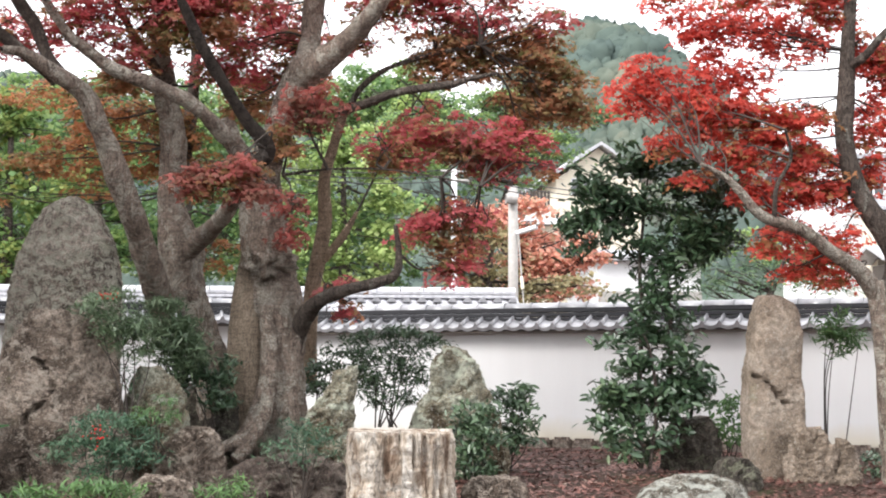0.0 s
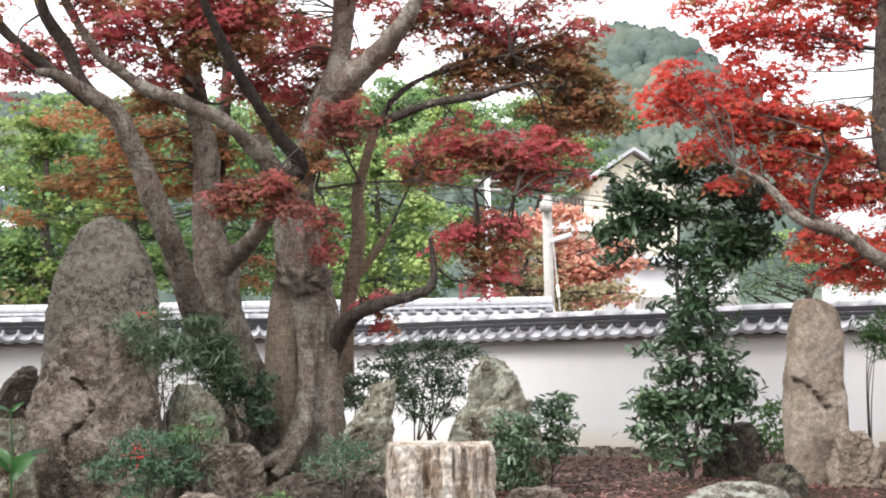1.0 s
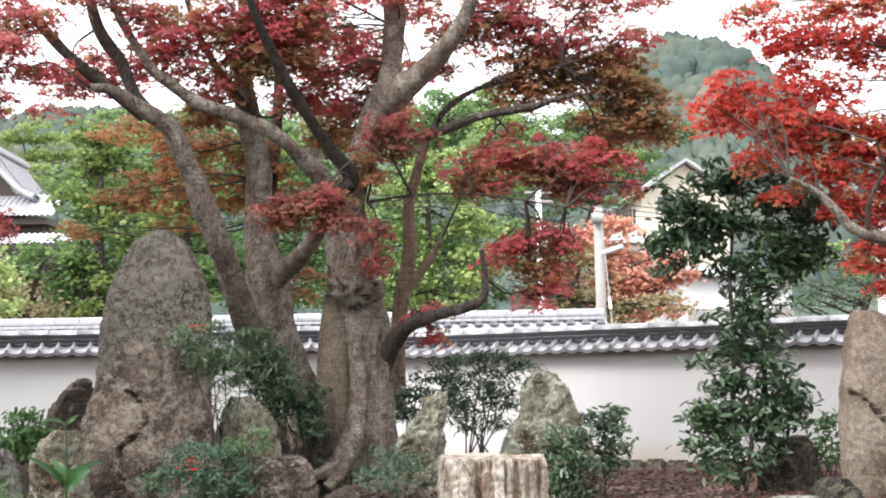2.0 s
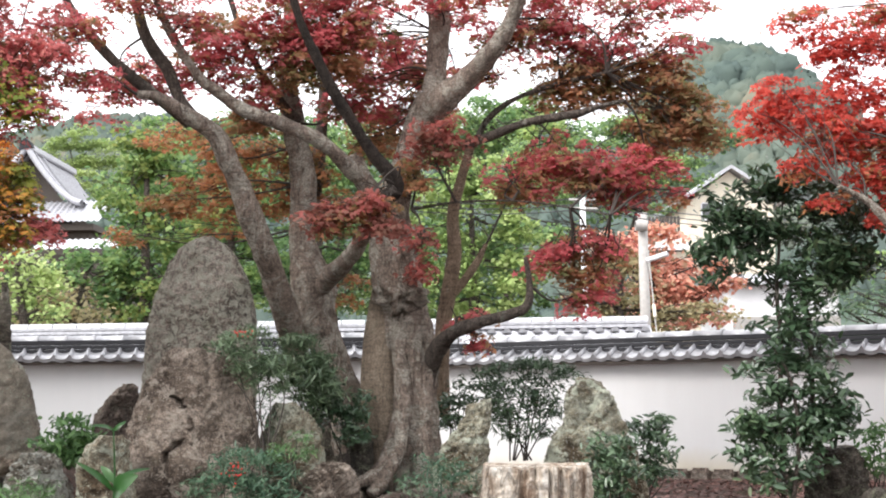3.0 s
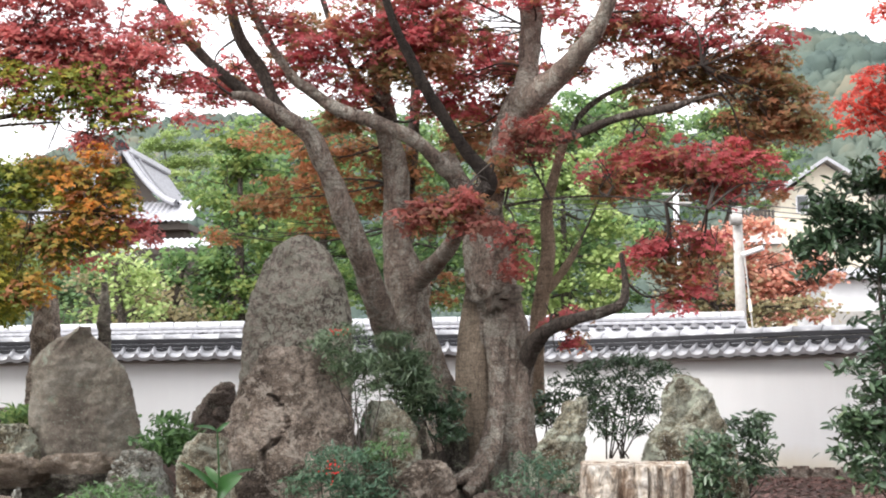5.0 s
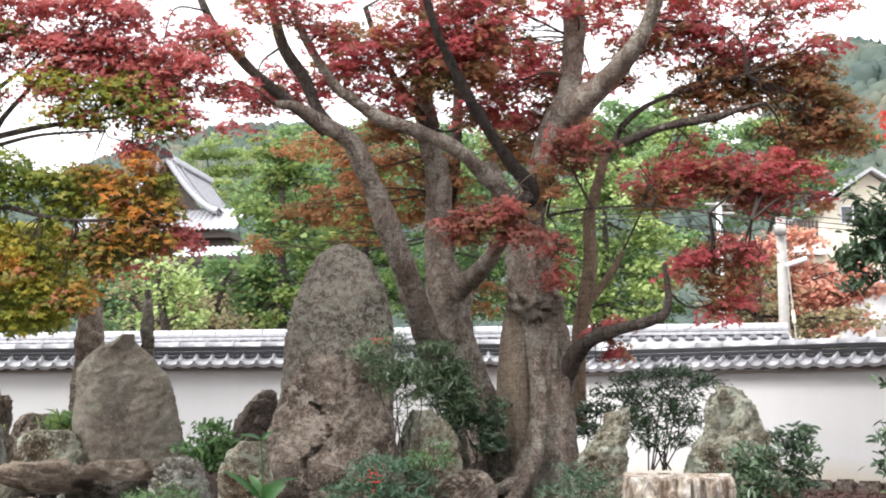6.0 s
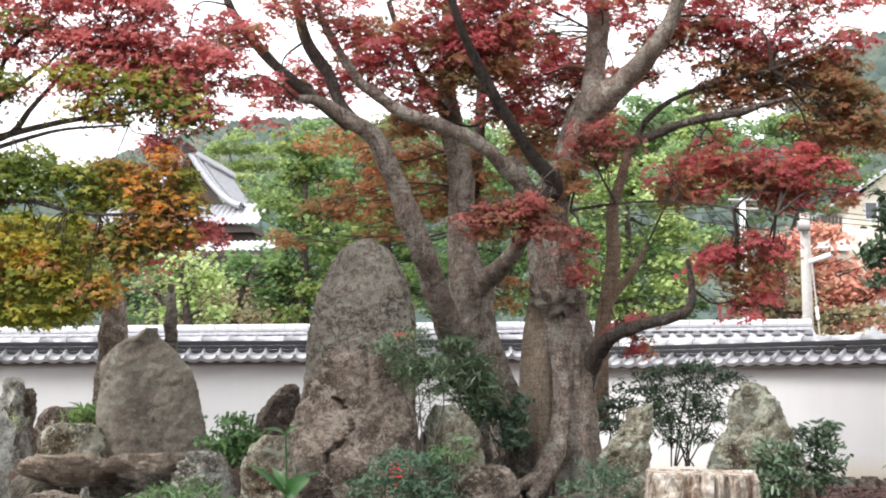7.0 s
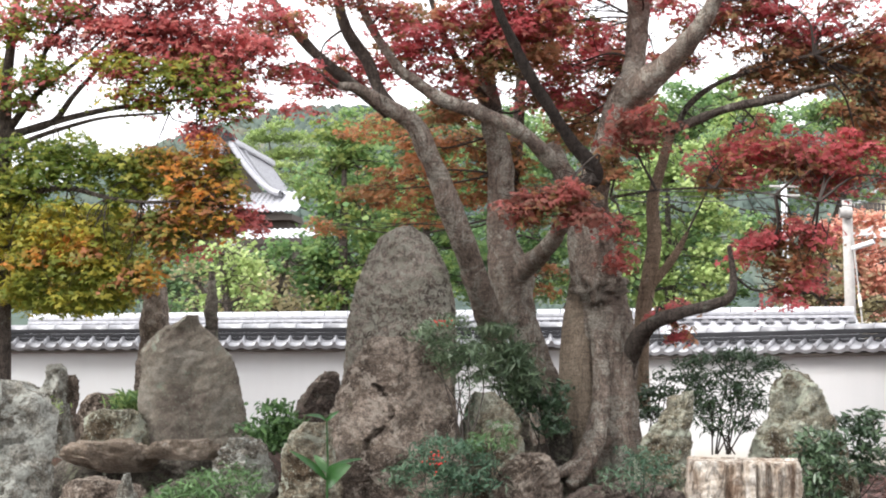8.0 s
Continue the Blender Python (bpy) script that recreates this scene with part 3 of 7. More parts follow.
def pan_tile_mesh():
    """One eave tile: a dished pan with a roll along its side and a drooping front lip."""
    prof = []
    for i in range(10):
        u = i / 9 * 0.76
        prof.append(((u - 0.5) * PITCH, 0.024 * (2 * u / 0.76 - 1) ** 2))
    for i in range(1, 7):
        u = i / 6
        prof.append(((0.26 + 0.27 * u) * PITCH, 0.024 + 0.05 * math.sin(math.pi * min(u, 0.93))))
    n = len(prof)
    v = []
    for y, lip in ((0.0, 0.052), (0.36, 0.012)):
        v += [(x, y, z + 0.02) for x, z in prof]
        v += [(x, y, (z if k < 10 else 0.024) + 0.02 - lip) for k, (x, z) in enumerate(prof)]
    f = []
    for i in range(n - 1):
        f += [(i, i + 1, 2 * n + 1 + i, 2 * n + i), (n + i, 3 * n + i, 3 * n + 1 + i, n + 1 + i), (i, n + i, n + 1 + i, i + 1), (2 * n + i, 2 * n + 1 + i, 3 * n + 1 + i, 3 * n + i)]
    f += [(0, 2 * n, 3 * n, n), (n - 1, 2 * n - 1, 4 * n - 1, 3 * n - 1)]
    me = bpy.data.meshes.new("roof_tile")
    me.from_pydata(v, [], f)
    me.materials.append(M_TILE)
    me.polygons.foreach_set("use_smooth", [i % 4 < 2 for i in range(4 * (n - 1))] + [False, False])
    return me


def ridge_cap_mesh(length):
    bm = bmesh.new()
    ring = []
    for x, r in ((0, 0.074), (length - 0.05, 0.074), (length - 0.045, 0.082), (length - 0.002, 0.082)):
        ring.append([bm.verts.new((x, r * math.cos(a) * 1.25, r * math.sin(a))) for a in np.linspace(0, math.pi, 9)])
    for a, b in zip(ring, ring[1:]):
        for i in range(8):
            bm.faces.new((a[i], b[i], b[i + 1], a[i + 1]))
    for q in (ring[0][::-1], ring[-1]):
        bm.faces.new(q)
    me = bpy.data.meshes.new("ridge_tile")
    bm.to_mesh(me)
    bm.free()
    me.materials.append(M_TILE)
    me.polygons.foreach_set("use_smooth", [True] * len(me.polygons))
    return me


TILE, CAP = pan_tile_mesh(), ridge_cap_mesh(0.42)
FOOT = 0.3


def garden_wall(name, a, b, EAVE, label):
    length, turn = math.hypot(b[0] - a[0], b[1] - a[1]), math.atan2(b[1] - a[1], b[0] - a[0])
    wall = new(name)
    wall.matrix_basis = Matrix.Translation((*a, 0)) @ Matrix.Rotation(turn, 4, "Z")
    tagged(wall, label, "wall", kind="structure")
    bm = bmesh.new()
    box(bm, 0, length, 0, 0.36, FOOT - 0.25, EAVE)
    part("plaster_body", bm, M_PLASTER, wall)
    bm = bmesh.new()
    box(bm, 0, length, -0.2, 0.56, EAVE - 0.035, EAVE + 0.0)
    part("eave_board", bm, M_WOOD_DARK, wall)
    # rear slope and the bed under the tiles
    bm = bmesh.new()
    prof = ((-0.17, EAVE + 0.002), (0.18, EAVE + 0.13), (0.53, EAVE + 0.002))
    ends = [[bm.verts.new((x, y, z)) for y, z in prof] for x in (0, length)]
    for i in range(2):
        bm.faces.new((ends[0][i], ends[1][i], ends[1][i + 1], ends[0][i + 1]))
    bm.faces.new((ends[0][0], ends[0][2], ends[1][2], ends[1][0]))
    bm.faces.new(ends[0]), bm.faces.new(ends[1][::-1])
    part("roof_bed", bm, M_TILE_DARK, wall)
    # The courses' shade is in their clay colour.
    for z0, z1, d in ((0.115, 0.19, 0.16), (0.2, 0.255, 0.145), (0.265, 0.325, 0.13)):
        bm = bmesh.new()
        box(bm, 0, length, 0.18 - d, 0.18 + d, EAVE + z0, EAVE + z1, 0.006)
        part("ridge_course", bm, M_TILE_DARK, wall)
    return wall, length


def wall_pieces(wall, length, EAVE, seed):
    """Roof tiles, ridge tiles and footing stones, one object each."""
    rnd = random.Random(seed)
    tilt = Matrix.Rotation(radians(20), 4, "X")
    for i in range(int(length / PITCH)):
        ob = new("roof_tile", TILE)
        ob.parent = wall
        ob.matrix_basis = Matrix.Translation((PITCH * (i + 0.5), -0.235 + rnd.uniform(-0.006, 0.006), EAVE + 0.022 + rnd.uniform(-0.004, 0.004))) @ tilt @ Matrix.Rotation(rnd.uniform(-0.02, 0.02), 4, "Z")
    for i in range(int(length / 0.42)):
        ob = new("ridge_tile", CAP)
        ob.parent = wall
        ob.matrix_basis = Matrix.Translation((0.42 * i, 0.18 + rnd.uniform(-0.006, 0.006), EAVE + 0.327 + rnd.uniform(-0.004, 0.004)))
    bm = bmesh.new()
    box(bm, -0.15, 0.15, -0.09, 0.09, -0.12, 0.1, 0.035)
    for v in bm.verts:
        v.co += Vector((noise.noise(v.co * 9), noise.noise(v.co * 9 + Vector((3, 0, 0))), noise.noise(v.co * 9 + Vector((0, 4, 0))))) * 0.02
    me = bpy.data.meshes.new("footing_stone")
    bm.to_mesh(me)
    bm.free()
    me.materials.append(M_FOUND)
    x = 0.15
    while x < length - 0.2:
        w = rnd.uniform(0.75, 1.35)
        ob = new("footing_stone", me)
        ob.parent = wall
        ob.matrix_basis = Matrix.Translation((x + 0.15 * (w - 1), -0.03 + rnd.uniform(-0.015, 0.015), FOOT + 0.06)) @ Matrix.Diagonal((w, 1, rnd.uniform(0.85, 1.2), 1))
        x += 0.31 * w
    return


BEND = (0.75, 21.2)
wall_left, len_left = garden_wall("wall_north", (-11.5, 20.4), BEND, 2.09, "white plastered garden wall with grey tiled coping")
wall_right, len_right = garden_wall("wall_east", BEND, (10.6, 14.95), 1.96, "white plastered garden wall with stained foot and tiled coping")


# ---- buildings behind the wall ----
def slope_tiles(name, x0, x1, y0, z0, y1, z1, pitch, thick, material, thing, courses=6):
    """A tiled roof slope: rolled columns of tiles with stepped courses, from the eave y0, z0 to the ridge y1, z1."""
    n = int((x1 - x0) / pitch) + 1
    cols = np.linspace(x0, x1, n * 4 + 1)
    vs, k = [], np.arange(len(cols)) % 4
    wave = np.choose(k, [1.0, 0.35, 0.0, 0.35]) * thick
    for c in range(courses):
        for s, lift in ((c / courses, 0.35 * thick), ((c + 1) / courses, 0.0)):
            for x, w in zip(cols, wave):
                vs.append((x, y0 + (y1 - y0) * s, z0 + (z1 - z0) * s + w + lift))
    m = len(cols)
    fs = [(r * m + i, r * m + i + 1, (r + 1) * m + i + 1, (r + 1) * m + i) for r in range(2 * courses - 1) for i in range(m - 1)]
    return under(thing, link_mesh(name, vs, fs, material))


# long low roof of the neighbouring outbuilding
low = base_at("outbuilding", -2.0, 27.0, ground_height(-2, 27), "long low outbuilding with a silver-grey tiled roof", "building")
LX0, LX1 = -10.921, 5.208
slope_tiles("roof", LX0, LX1, 25.4, 1.95, 26.5, 2.738, 0.3, 0.035, M_TILE_PALE, low, 4)
slope_tiles("rear_roof", LX0, LX1, 27.6, 1.95, 26.5, 2.738, 0.3, 0.035, M_TILE_PALE, low, 3)
bm = bmesh.new()
box(bm, LX0 + 0.2, LX1 - 0.3, 25.8, 27.2, 0.1, 2.2)
under(low, part("wall", bm, M_WHITE))
for lift, half in ((0.03, 0.16), (0.1, 0.13)):
    bm = bmesh.new()
    box(bm, LX0, LX1 - 0.05, 26.5 - half, 26.5 + half, 2.738 + lift - 0.04, 2.738 + lift + 0.02, 0.01)
    under(low, part("ridge_course", bm, M_TILE_PALE))
bm = bmesh.new()
xr = LX0
while xr < LX1 - 0.3:
    ring = [[bm.verts.new((x, 26.5 + 0.12 * math.cos(a), 2.738 + 0.11 + 0.1 * math.sin(a))) for a in np.linspace(0, math.pi, 7)] for x in (xr, xr + 0.44)]
    for i in range(6):
        bm.faces.new((ring[0][i], ring[1][i], ring[1][i + 1], ring[0][i + 1]))
    bm.faces.new(ring[0]), bm.faces.new(ring[1][::-1])
    xr += 0.46
tagged(under(low, part("ridge_cap", bm, M_TILE_PALE)), kind="stuff")
bm = bmesh.new()
xr = LX0
while xr < LX1 - 0.2:
    ring = [[bm.verts.new((xr + 0.1 + 0.085 * math.cos(a), y, 2.738 - 0.09 + 0.085 * math.sin(a))) for a in np.linspace(0, math.pi, 6)] for y in (26.25, 26.4)]
    for i in range(5):
        bm.faces.new((ring[0][i], ring[1][i], ring[1][i + 1], ring[0][i + 1]))
    bm.faces.new(ring[0])
    xr += 0.3
tagged(under(low, part("ridge_ornament", bm, M_TILE)), kind="stuff")


def gable_roof(thing, x0, x1, y0, y1, eave, ridge, over, thick, material, along="x"):
    """Two sloping slabs with a ridge along x or y."""
    for side in (0, 1):
        bm = bmesh.new()
        if along == "x":
            ym = (y0 + y1) / 2
            ye = y0 - over if side == 0 else y1 + over
            p = [(x0 - over, ye, eave), (x1 + over, ye, eave), (x1 + over, ym, ridge), (x0 - over, ym, ridge)]
        else:
            xm = (x0 + x1) / 2
            xe = x0 - over if side == 0 else x1 + over
            p = [(xe, y0 - over, eave), (xe, y1 + over, eave), (xm, y1 + over, ridge), (xm, y0 - over, ridge)]
        a = [bm.verts.new(q) for q in p]
        b = [bm.verts.new((q[0], q[1], q[2] + thick)) for q in p]
        bm.faces.new(a[::-1]), bm.faces.new(b)
        for i in range(4):
            bm.faces.new((a[i], a[(i + 1) % 4], b[(i + 1) % 4], b[i]))
        bmesh.ops.recalc_face_normals(bm, faces=bm.faces)
        under(thing, part("roof", bm, material))


def house_window(thing, x0, x1, y, z0, z1):
    bm = bmesh.new()
    for q in ((x0 - 0.06, x0, z0, z1), (x1, x1 + 0.06, z0, z1), (x0, x1, z1, z1 + 0.06), (x0, x1, z0 - 0.06, z0), ((x0 + x1) / 2 - 0.03, (x0 + x1) / 2 + 0.03, z0, z1)):
        box(bm, q[0], q[1], y - 0.06, y + 0.02, q[2], q[3])
    w = under(thing, part("window", bm, M_WHITE))
    bm = bmesh.new()
    box(bm, x0, x1, y - 0.02, y + 0.01, z0, z1)
    p = part("pane", bm, M_GLASS)
    p.parent = w


# cream gabled house on the slope
HY = 60.0
hx0, hx1 = 13.63, 17.591
hz0, hze, hzr = 1.0, 9.594, 11.088
house = base_at("house", (hx0 + hx1) / 2, HY, 0.3, "cream rendered gabled house with a pale tiled roof", "house")
bm = bmesh.new()
xm_ = (hx0 + hx1) / 2
outline = [(hx0, 0.2), (hx1, 0.2), (hx1, hze), (xm_, hzr), (hx0, hze)]
fa = [bm.verts.new((x, HY, z)) for x, z in outline]
fb = [bm.verts.new((x, HY + 7, z)) for x, z in outline]
bm.faces.new(fa), bm.faces.new(fb[::-1])
for i in range(5):
    bm.faces.new((fa[i], fb[i], fb[(i + 1) % 5], fa[(i + 1) % 5]))
under(house, part("wall", bm, M_CREAM))
gable_roof(house, hx0, hx1, HY, HY + 7, hze - 0.1, hzr + 0.06, 0.55, 0.16, M_TILE_PALE, "y")
house_window(house, 14.352, 15.354, HY, 8.916, 9.615)
# wooden balcony screen and white terrace rail beside it
for k in range(9):
    bm = bmesh.new()
    x = 11.691 + k * 0.16
    box(bm, x, x + 0.12, 58.9, 58.96, 8.072, 8.932, 0.008)
    under(house, part("screen_board", bm, M_WOOD_DARK))
bm = bmesh.new()
box(bm, 11.535, 13.406, 58.6, 60.5, 7.416, 7.744)
under(house, part("terrace", bm, M_WHITE))
for y_ in (372, 0):
    bm = bmesh.new()
    z_ = 8.129 if y_ else 7.853
    box(bm, 11.913, 12.983, 58.56, 58.64, z_ - 0.05, z_ + 0.05)
    under(house, part("rail", bm, M_WHITE))
bm = bmesh.new()
box(bm, 11.844, 13.766, 59.0, 61, 0.2, 7.365)
under(house, part("retaining_wall", bm, M_CREAM))

# white building just over the wall
annex = base_at("annex_building", 10.912, 40, 0.3, "low white-walled building with a tiled skirt", "building")
bm = bmesh.new()
box(bm, 10.35, 13.577, 40, 44, 0.2, 4.476)
under(annex, part("wall", bm, M_WHITE))
gable_roof(annex, 10.35, 13.577, 40, 44, 4.476, 4.854, 0.3, 0.12, M_TILE_PALE)
bm = bmesh.new()
box(bm, 10.35 + 0.02, 13.577, 39.9, 39.99, 0.2, 3.55)
under(annex, part("tiled_skirt", bm, M_CONCRETE))

# town house beyond the scarlet maple
town = base_at("town_house", 23.396, 48, 0.3, "two-storey house with white walls and dark tiled eaves", "house")
tx0, tx1 = 21.899, 28.447
bm = bmesh.new()
box(bm, tx0, tx1, 48, 54, 0.2, 8.921)
under(town, part("wall", bm, M_WHITE))
gable_roof(town, tx0, tx1, 48, 54, 8.921, 10.089, 0.6, 0.16, M_TILE)
gable_roof(town, tx0 + 0.5, tx1, 46.6, 48.6, 6.901, 7.315, 0.3, 0.12, M_TILE)
bm = bmesh.new()
box(bm, tx0 + 0.7, tx1, 46.8, 47.98, 0.2, 6.838)
under(town, part("porch_wall", bm, M_CREAM))
gable_roof(town, tx0 + 0.2, tx1, 45.0, 47.0, 4.925, 5.442, 0.3, 0.1, M_TILE_PALE)
bm = bmesh.new()
box(bm, tx0 + 0.4, tx1, 45.2, 46.6, 0.2, 4.845)
under(town, part("lower_wall", bm, M_WOOD_DARK))
house_window(town, 22.689, 23.452, 48, 7.636, 8.492)

# temple hall with a sweeping roof
# Hall tile, its base lifted to stand in for bright sky reflection.
M_TILE_HALL = tile_material("weathered_hall_tile", (0.43, 0.43, 0.46))
TY = 72.0
ax, az = -18.7, 14.45
cx_, cz_ = -15.55, 11.28
hall = base_at("temple_hall", ax, TY, 0.3, "temple hall with a sweeping grey tiled hip-and-gable roof", "temple")


def sweep(u):
    """How far down the roof lies at u of the way from ridge to eave."""
    return 1 - (1 - u) ** 1.55


vs, n_col, n_row = [], 34, 14
for r in range(n_row + 1):
    u = r / n_row
    for c in range(n_col * 2 + 1):
        y = TY + 0.0 + (c / (n_col * 2)) * 8.4
        vs.append((ax + (cx_ - ax) * u, y - 0.8 * u, az - (az - cz_) * sweep(u) + (0.16 if c % 2 else 0.0)))
m_ = n_col * 2 + 1
fs = [(r * m_ + c, r * m_ + c + 1, (r + 1) * m_ + c + 1, (r + 1) * m_ + c) for r in range(n_row) for c in range(m_ - 1)]
under(hall, link_mesh("side_roof", vs, fs, M_TILE_HALL))
vs = [(2 * ax - x, y, z) for x, y, z in vs]
under(hall, link_mesh("far_side_roof", vs, [f[::-1] for f in fs], M_TILE_HALL))
# verge: three stepped rolls that follow the sweep
for k, (dy, r_) in enumerate(((-0.15, 0.17), (0.35, 0.13), (0.75, 0.11), (2.2, 0.12))):
    for mirror in (1, -1):
        line = np.array([(ax + mirror * (cx_ - ax) * u, TY + dy - 0.8 * u, az - (az - cz_) * sweep(u) + 0.16) for u in np.linspace(0, 1, 14)])
        v, f = tube_arrays(line, np.full(14, r_), 8)
        under(hall, link_mesh("verge_roll", v, f, M_TILE_DARK if k == 1 else M_TILE_HALL, smooth=True))
# gable board, face and lower skirt roof
bm = bmesh.new()
top = [bm.verts.new((ax + s * (cx_ - ax) * u, TY + 0.5, az - 0.35 - (az - cz_) * sweep(u))) for s, u in [(-1, v) for v in np.linspace(0.95, 0, 10)] + [(1, v) for v in np.linspace(0.1, 0.95, 9)]]
bm.faces.new(top[::-1])
under(hall, part("gable_face", bm, M_WOOD_DARK))
bm = bmesh.new()
box(bm, 2 * ax - cx_ + 1.0, cx_ - 1.0, TY + 1, TY + 8, 0.2, cz_ - 0.3)
under(hall, part("wall", bm, M_WOOD_DARK))
ex0, ex1 = 2 * ax - cx_ - 1.3, cx_ + 1.3
slope_tiles("skirt_roof", ex0, ex1, TY - 2.2, 10.264, TY + 0.5, 11.683, 0.3, 0.09, M_TILE_HALL, hall, 8)
bm = bmesh.new()
box(bm, ex0 + 0.4, ex1 - 0.4, TY - 1.9, TY + 0.4, 9.905, 10.234)
under(hall, part("eave_beam", bm, M_WOOD_DARK))
bm = bmesh.new()
box(bm, ex0 + 1.0, ex1 - 0.8, TY - 1.2, TY + 1, 0.2, 9.905)
under(hall, part("front_wall", bm, M_WOOD_DARK))
slope_tiles("porch_roof", -16.095, -11.275, 64.5, 8.306, 67, 9.038, 0.3, 0.08, M_TILE_PALE, hall, 6)
bm = bmesh.new()
box(bm, -16.095, -11.557, 65, 67, 0.2, 8.137)
under(hall, part("porch_wall", bm, M_WOOD_DARK))
bm = bmesh.new()
v4 = [(ax - 0.35, TY - 0.4, az - 0.1), (ax + 0.35, TY - 0.4, az + 0.1), (ax + 0.28, TY - 0.4, az + 0.35), (ax, TY - 0.4, az + 0.6), (ax - 0.28, TY - 0.4, az + 0.35)]
q1 = [bm.verts.new(p) for p in v4]
q2 = [bm.verts.new((p[0], p[1] + 0.5, p[2])) for p in v4]
bm.faces.new(q1), bm.faces.new(q2[::-1])
for i in range(5):
    bm.faces.new((q1[i], q2[i], q2[(i + 1) % 5], q1[(i + 1) % 5]))
under(hall, part("ridge_end_tile", bm, M_TILE_DARK))
bm = bmesh.new()
box(bm, ax - 0.3, ax + 0.3, TY - 0.1, TY + 8.4, az - 0.05, az + 0.3, 0.05)
under(hall, part("ridge", bm, M_TILE_HALL))

hall.rotation_euler.z = radians(-3)

# small shed with a dark roof
shed = base_at("shed", -13.83, 50, 0.3, "small weathered wooden shed with a dark roof", "shed")
bm = bmesh.new()
box(bm, -15.246, -13.243, 50, 53, 0.2, 6.681)
under(shed, part("wall", bm, M_WOOD_DARK))
gable_roof(shed, -15.246, -13.243, 50, 53, 6.681, 7.281, 0.3, 0.1, M_CONCRETE, "y")


# ---- utility poles ----
def pole(name, x, y, top, r0, r1, material, label):
    p = base_at(name, x, y, 0.2, label, "pole")
    v, f = tube_arrays(np.array([(x, y, 0.1), (x, y, top / 2), (x, y, top)]), np.array([r0, (r0 + r1) / 2, r1]), 14)
    under(p, link_mesh("shaft", v, list(map(tuple, f)) + [tuple(range(len(v) - 14, len(v)))], material, smooth=True))
    return p


def bar(thing, name, a, b, r, material, sides=6):
    v, f = tube_arrays(np.array([a, (np.array(a) + b) / 2, b]), np.full(3, r), sides)
    return under(thing, link_mesh(name, v, f, material, smooth=True))


p1 = pole("utility_pole", 4.174, 28, 5.506, 0.075, 0.06, M_WHITE, "slim white-painted utility pole beyond the wall")
p2 = pole("utility_pole", 6.004, 31, 5.55, 0.13, 0.11, M_CONCRETE, "grey concrete utility pole with a guy wire")
for z_ in (5.47, 5.291):
    bar(p1, "crossarm", (3.887, 28, z_), (4.487, 28, z_ - 0.02), 0.025, M_CONCRETE)
bar(p2, "guy_wire", (6.094, 30.9, 4.681), (6.151, 30.5, 2.762), 0.018, M_CONCRETE)
bar(p2, "guy_sleeve", (6.122, 30.6, 3.414), (6.127, 30.5, 3.124), 0.04, M_CREAM)
bar(p2, "lamp_arm", (6.066, 30.9, 4.443), (6.485, 30.6, 4.566), 0.06, M_WHITE)
bar(p2, "clamp", (5.797, 30.8, 5.233), (6.063, 30.8, 5.237), 0.12, M_CONCRETE, 8)
for k, (ya, yb) in enumerate(((300, 330), (312, 338), (345, 352))):
    c = base_at("cable", 4.175, 28, 2, "thin black overhead cable", "cable", "overhead cables")
    a, b = np.array((4.175, 28, 5.506)) - (0, 0, 0.12 * k), np.array((13.799, 40, 6.542)) - (0, 0, 0.12 * k)
    line = np.array([a + (b - a) * s - (0, 0, 0.5 * s * (1 - s) * 4 * 0.5) for s in np.linspace(0, 1, 20)])
    v, f = tube_arrays(line, np.full(20, 0.012), 5)
    under(c, link_mesh("strand", v, f, M_CABLE))
    a, b = np.array((4.175, 28, 5.506)) - (0, 0, 0.12 * k), np.array((-0.117, 34, 6.408)) - (0, 0, 0.12 * k)
    line = np.array([a + (b - a) * s - (0, 0, 0.3 * s * (1 - s) * 4 * 0.5) for s in np.linspace(0, 1, 12)])
    v, f = tube_arrays(line, np.full(12, 0.012), 5)
    under(c, link_mesh("strand", v, f, M_CABLE))


# ---- wooded hills ----
def hill_height(x, y):
    z = 0.0
    for hx, hy, h, sx, sy in ((68.211, 270, 71.647, 26, 60), (68.211 + 40, 290, 44.364, 34, 70), (28.215, 330, 64.766, 60, 80),
                              (-56.062, 330, 68.331, 75, 80), (-130.2 - 10, 340, 61.084 * 0.75, 60, 80)):
        z = max(z, h * math.exp(-((x - hx) / sx) ** 2 / 2 - ((y - hy) / sy) ** 2 / 2)) if z == 0 else (lambda a, b: math.log(math.exp(a / 3) + math.exp(b / 3)) * 3)(z, h * math.exp(-((x - hx) / sx) ** 2 / 2 - ((y - hy) / sy) ** 2 / 2))
    return z + 1.2 * noise.noise(Vector((x * 0.03, y * 0.03, 0)))


hxs, hys = np.linspace(-230, 260, 110), np.linspace(130, 480, 60)
hv = [(x, y, hill_height(x, y) - 5) for y in hys for x in hxs]
hf = [(j * 110 + i, j * 110 + i + 1, (j + 1) * 110 + i + 1, (j + 1) * 110 + i) for j in range(59) for i in range(109)]
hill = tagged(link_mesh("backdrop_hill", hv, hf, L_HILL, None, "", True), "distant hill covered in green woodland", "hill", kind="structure")
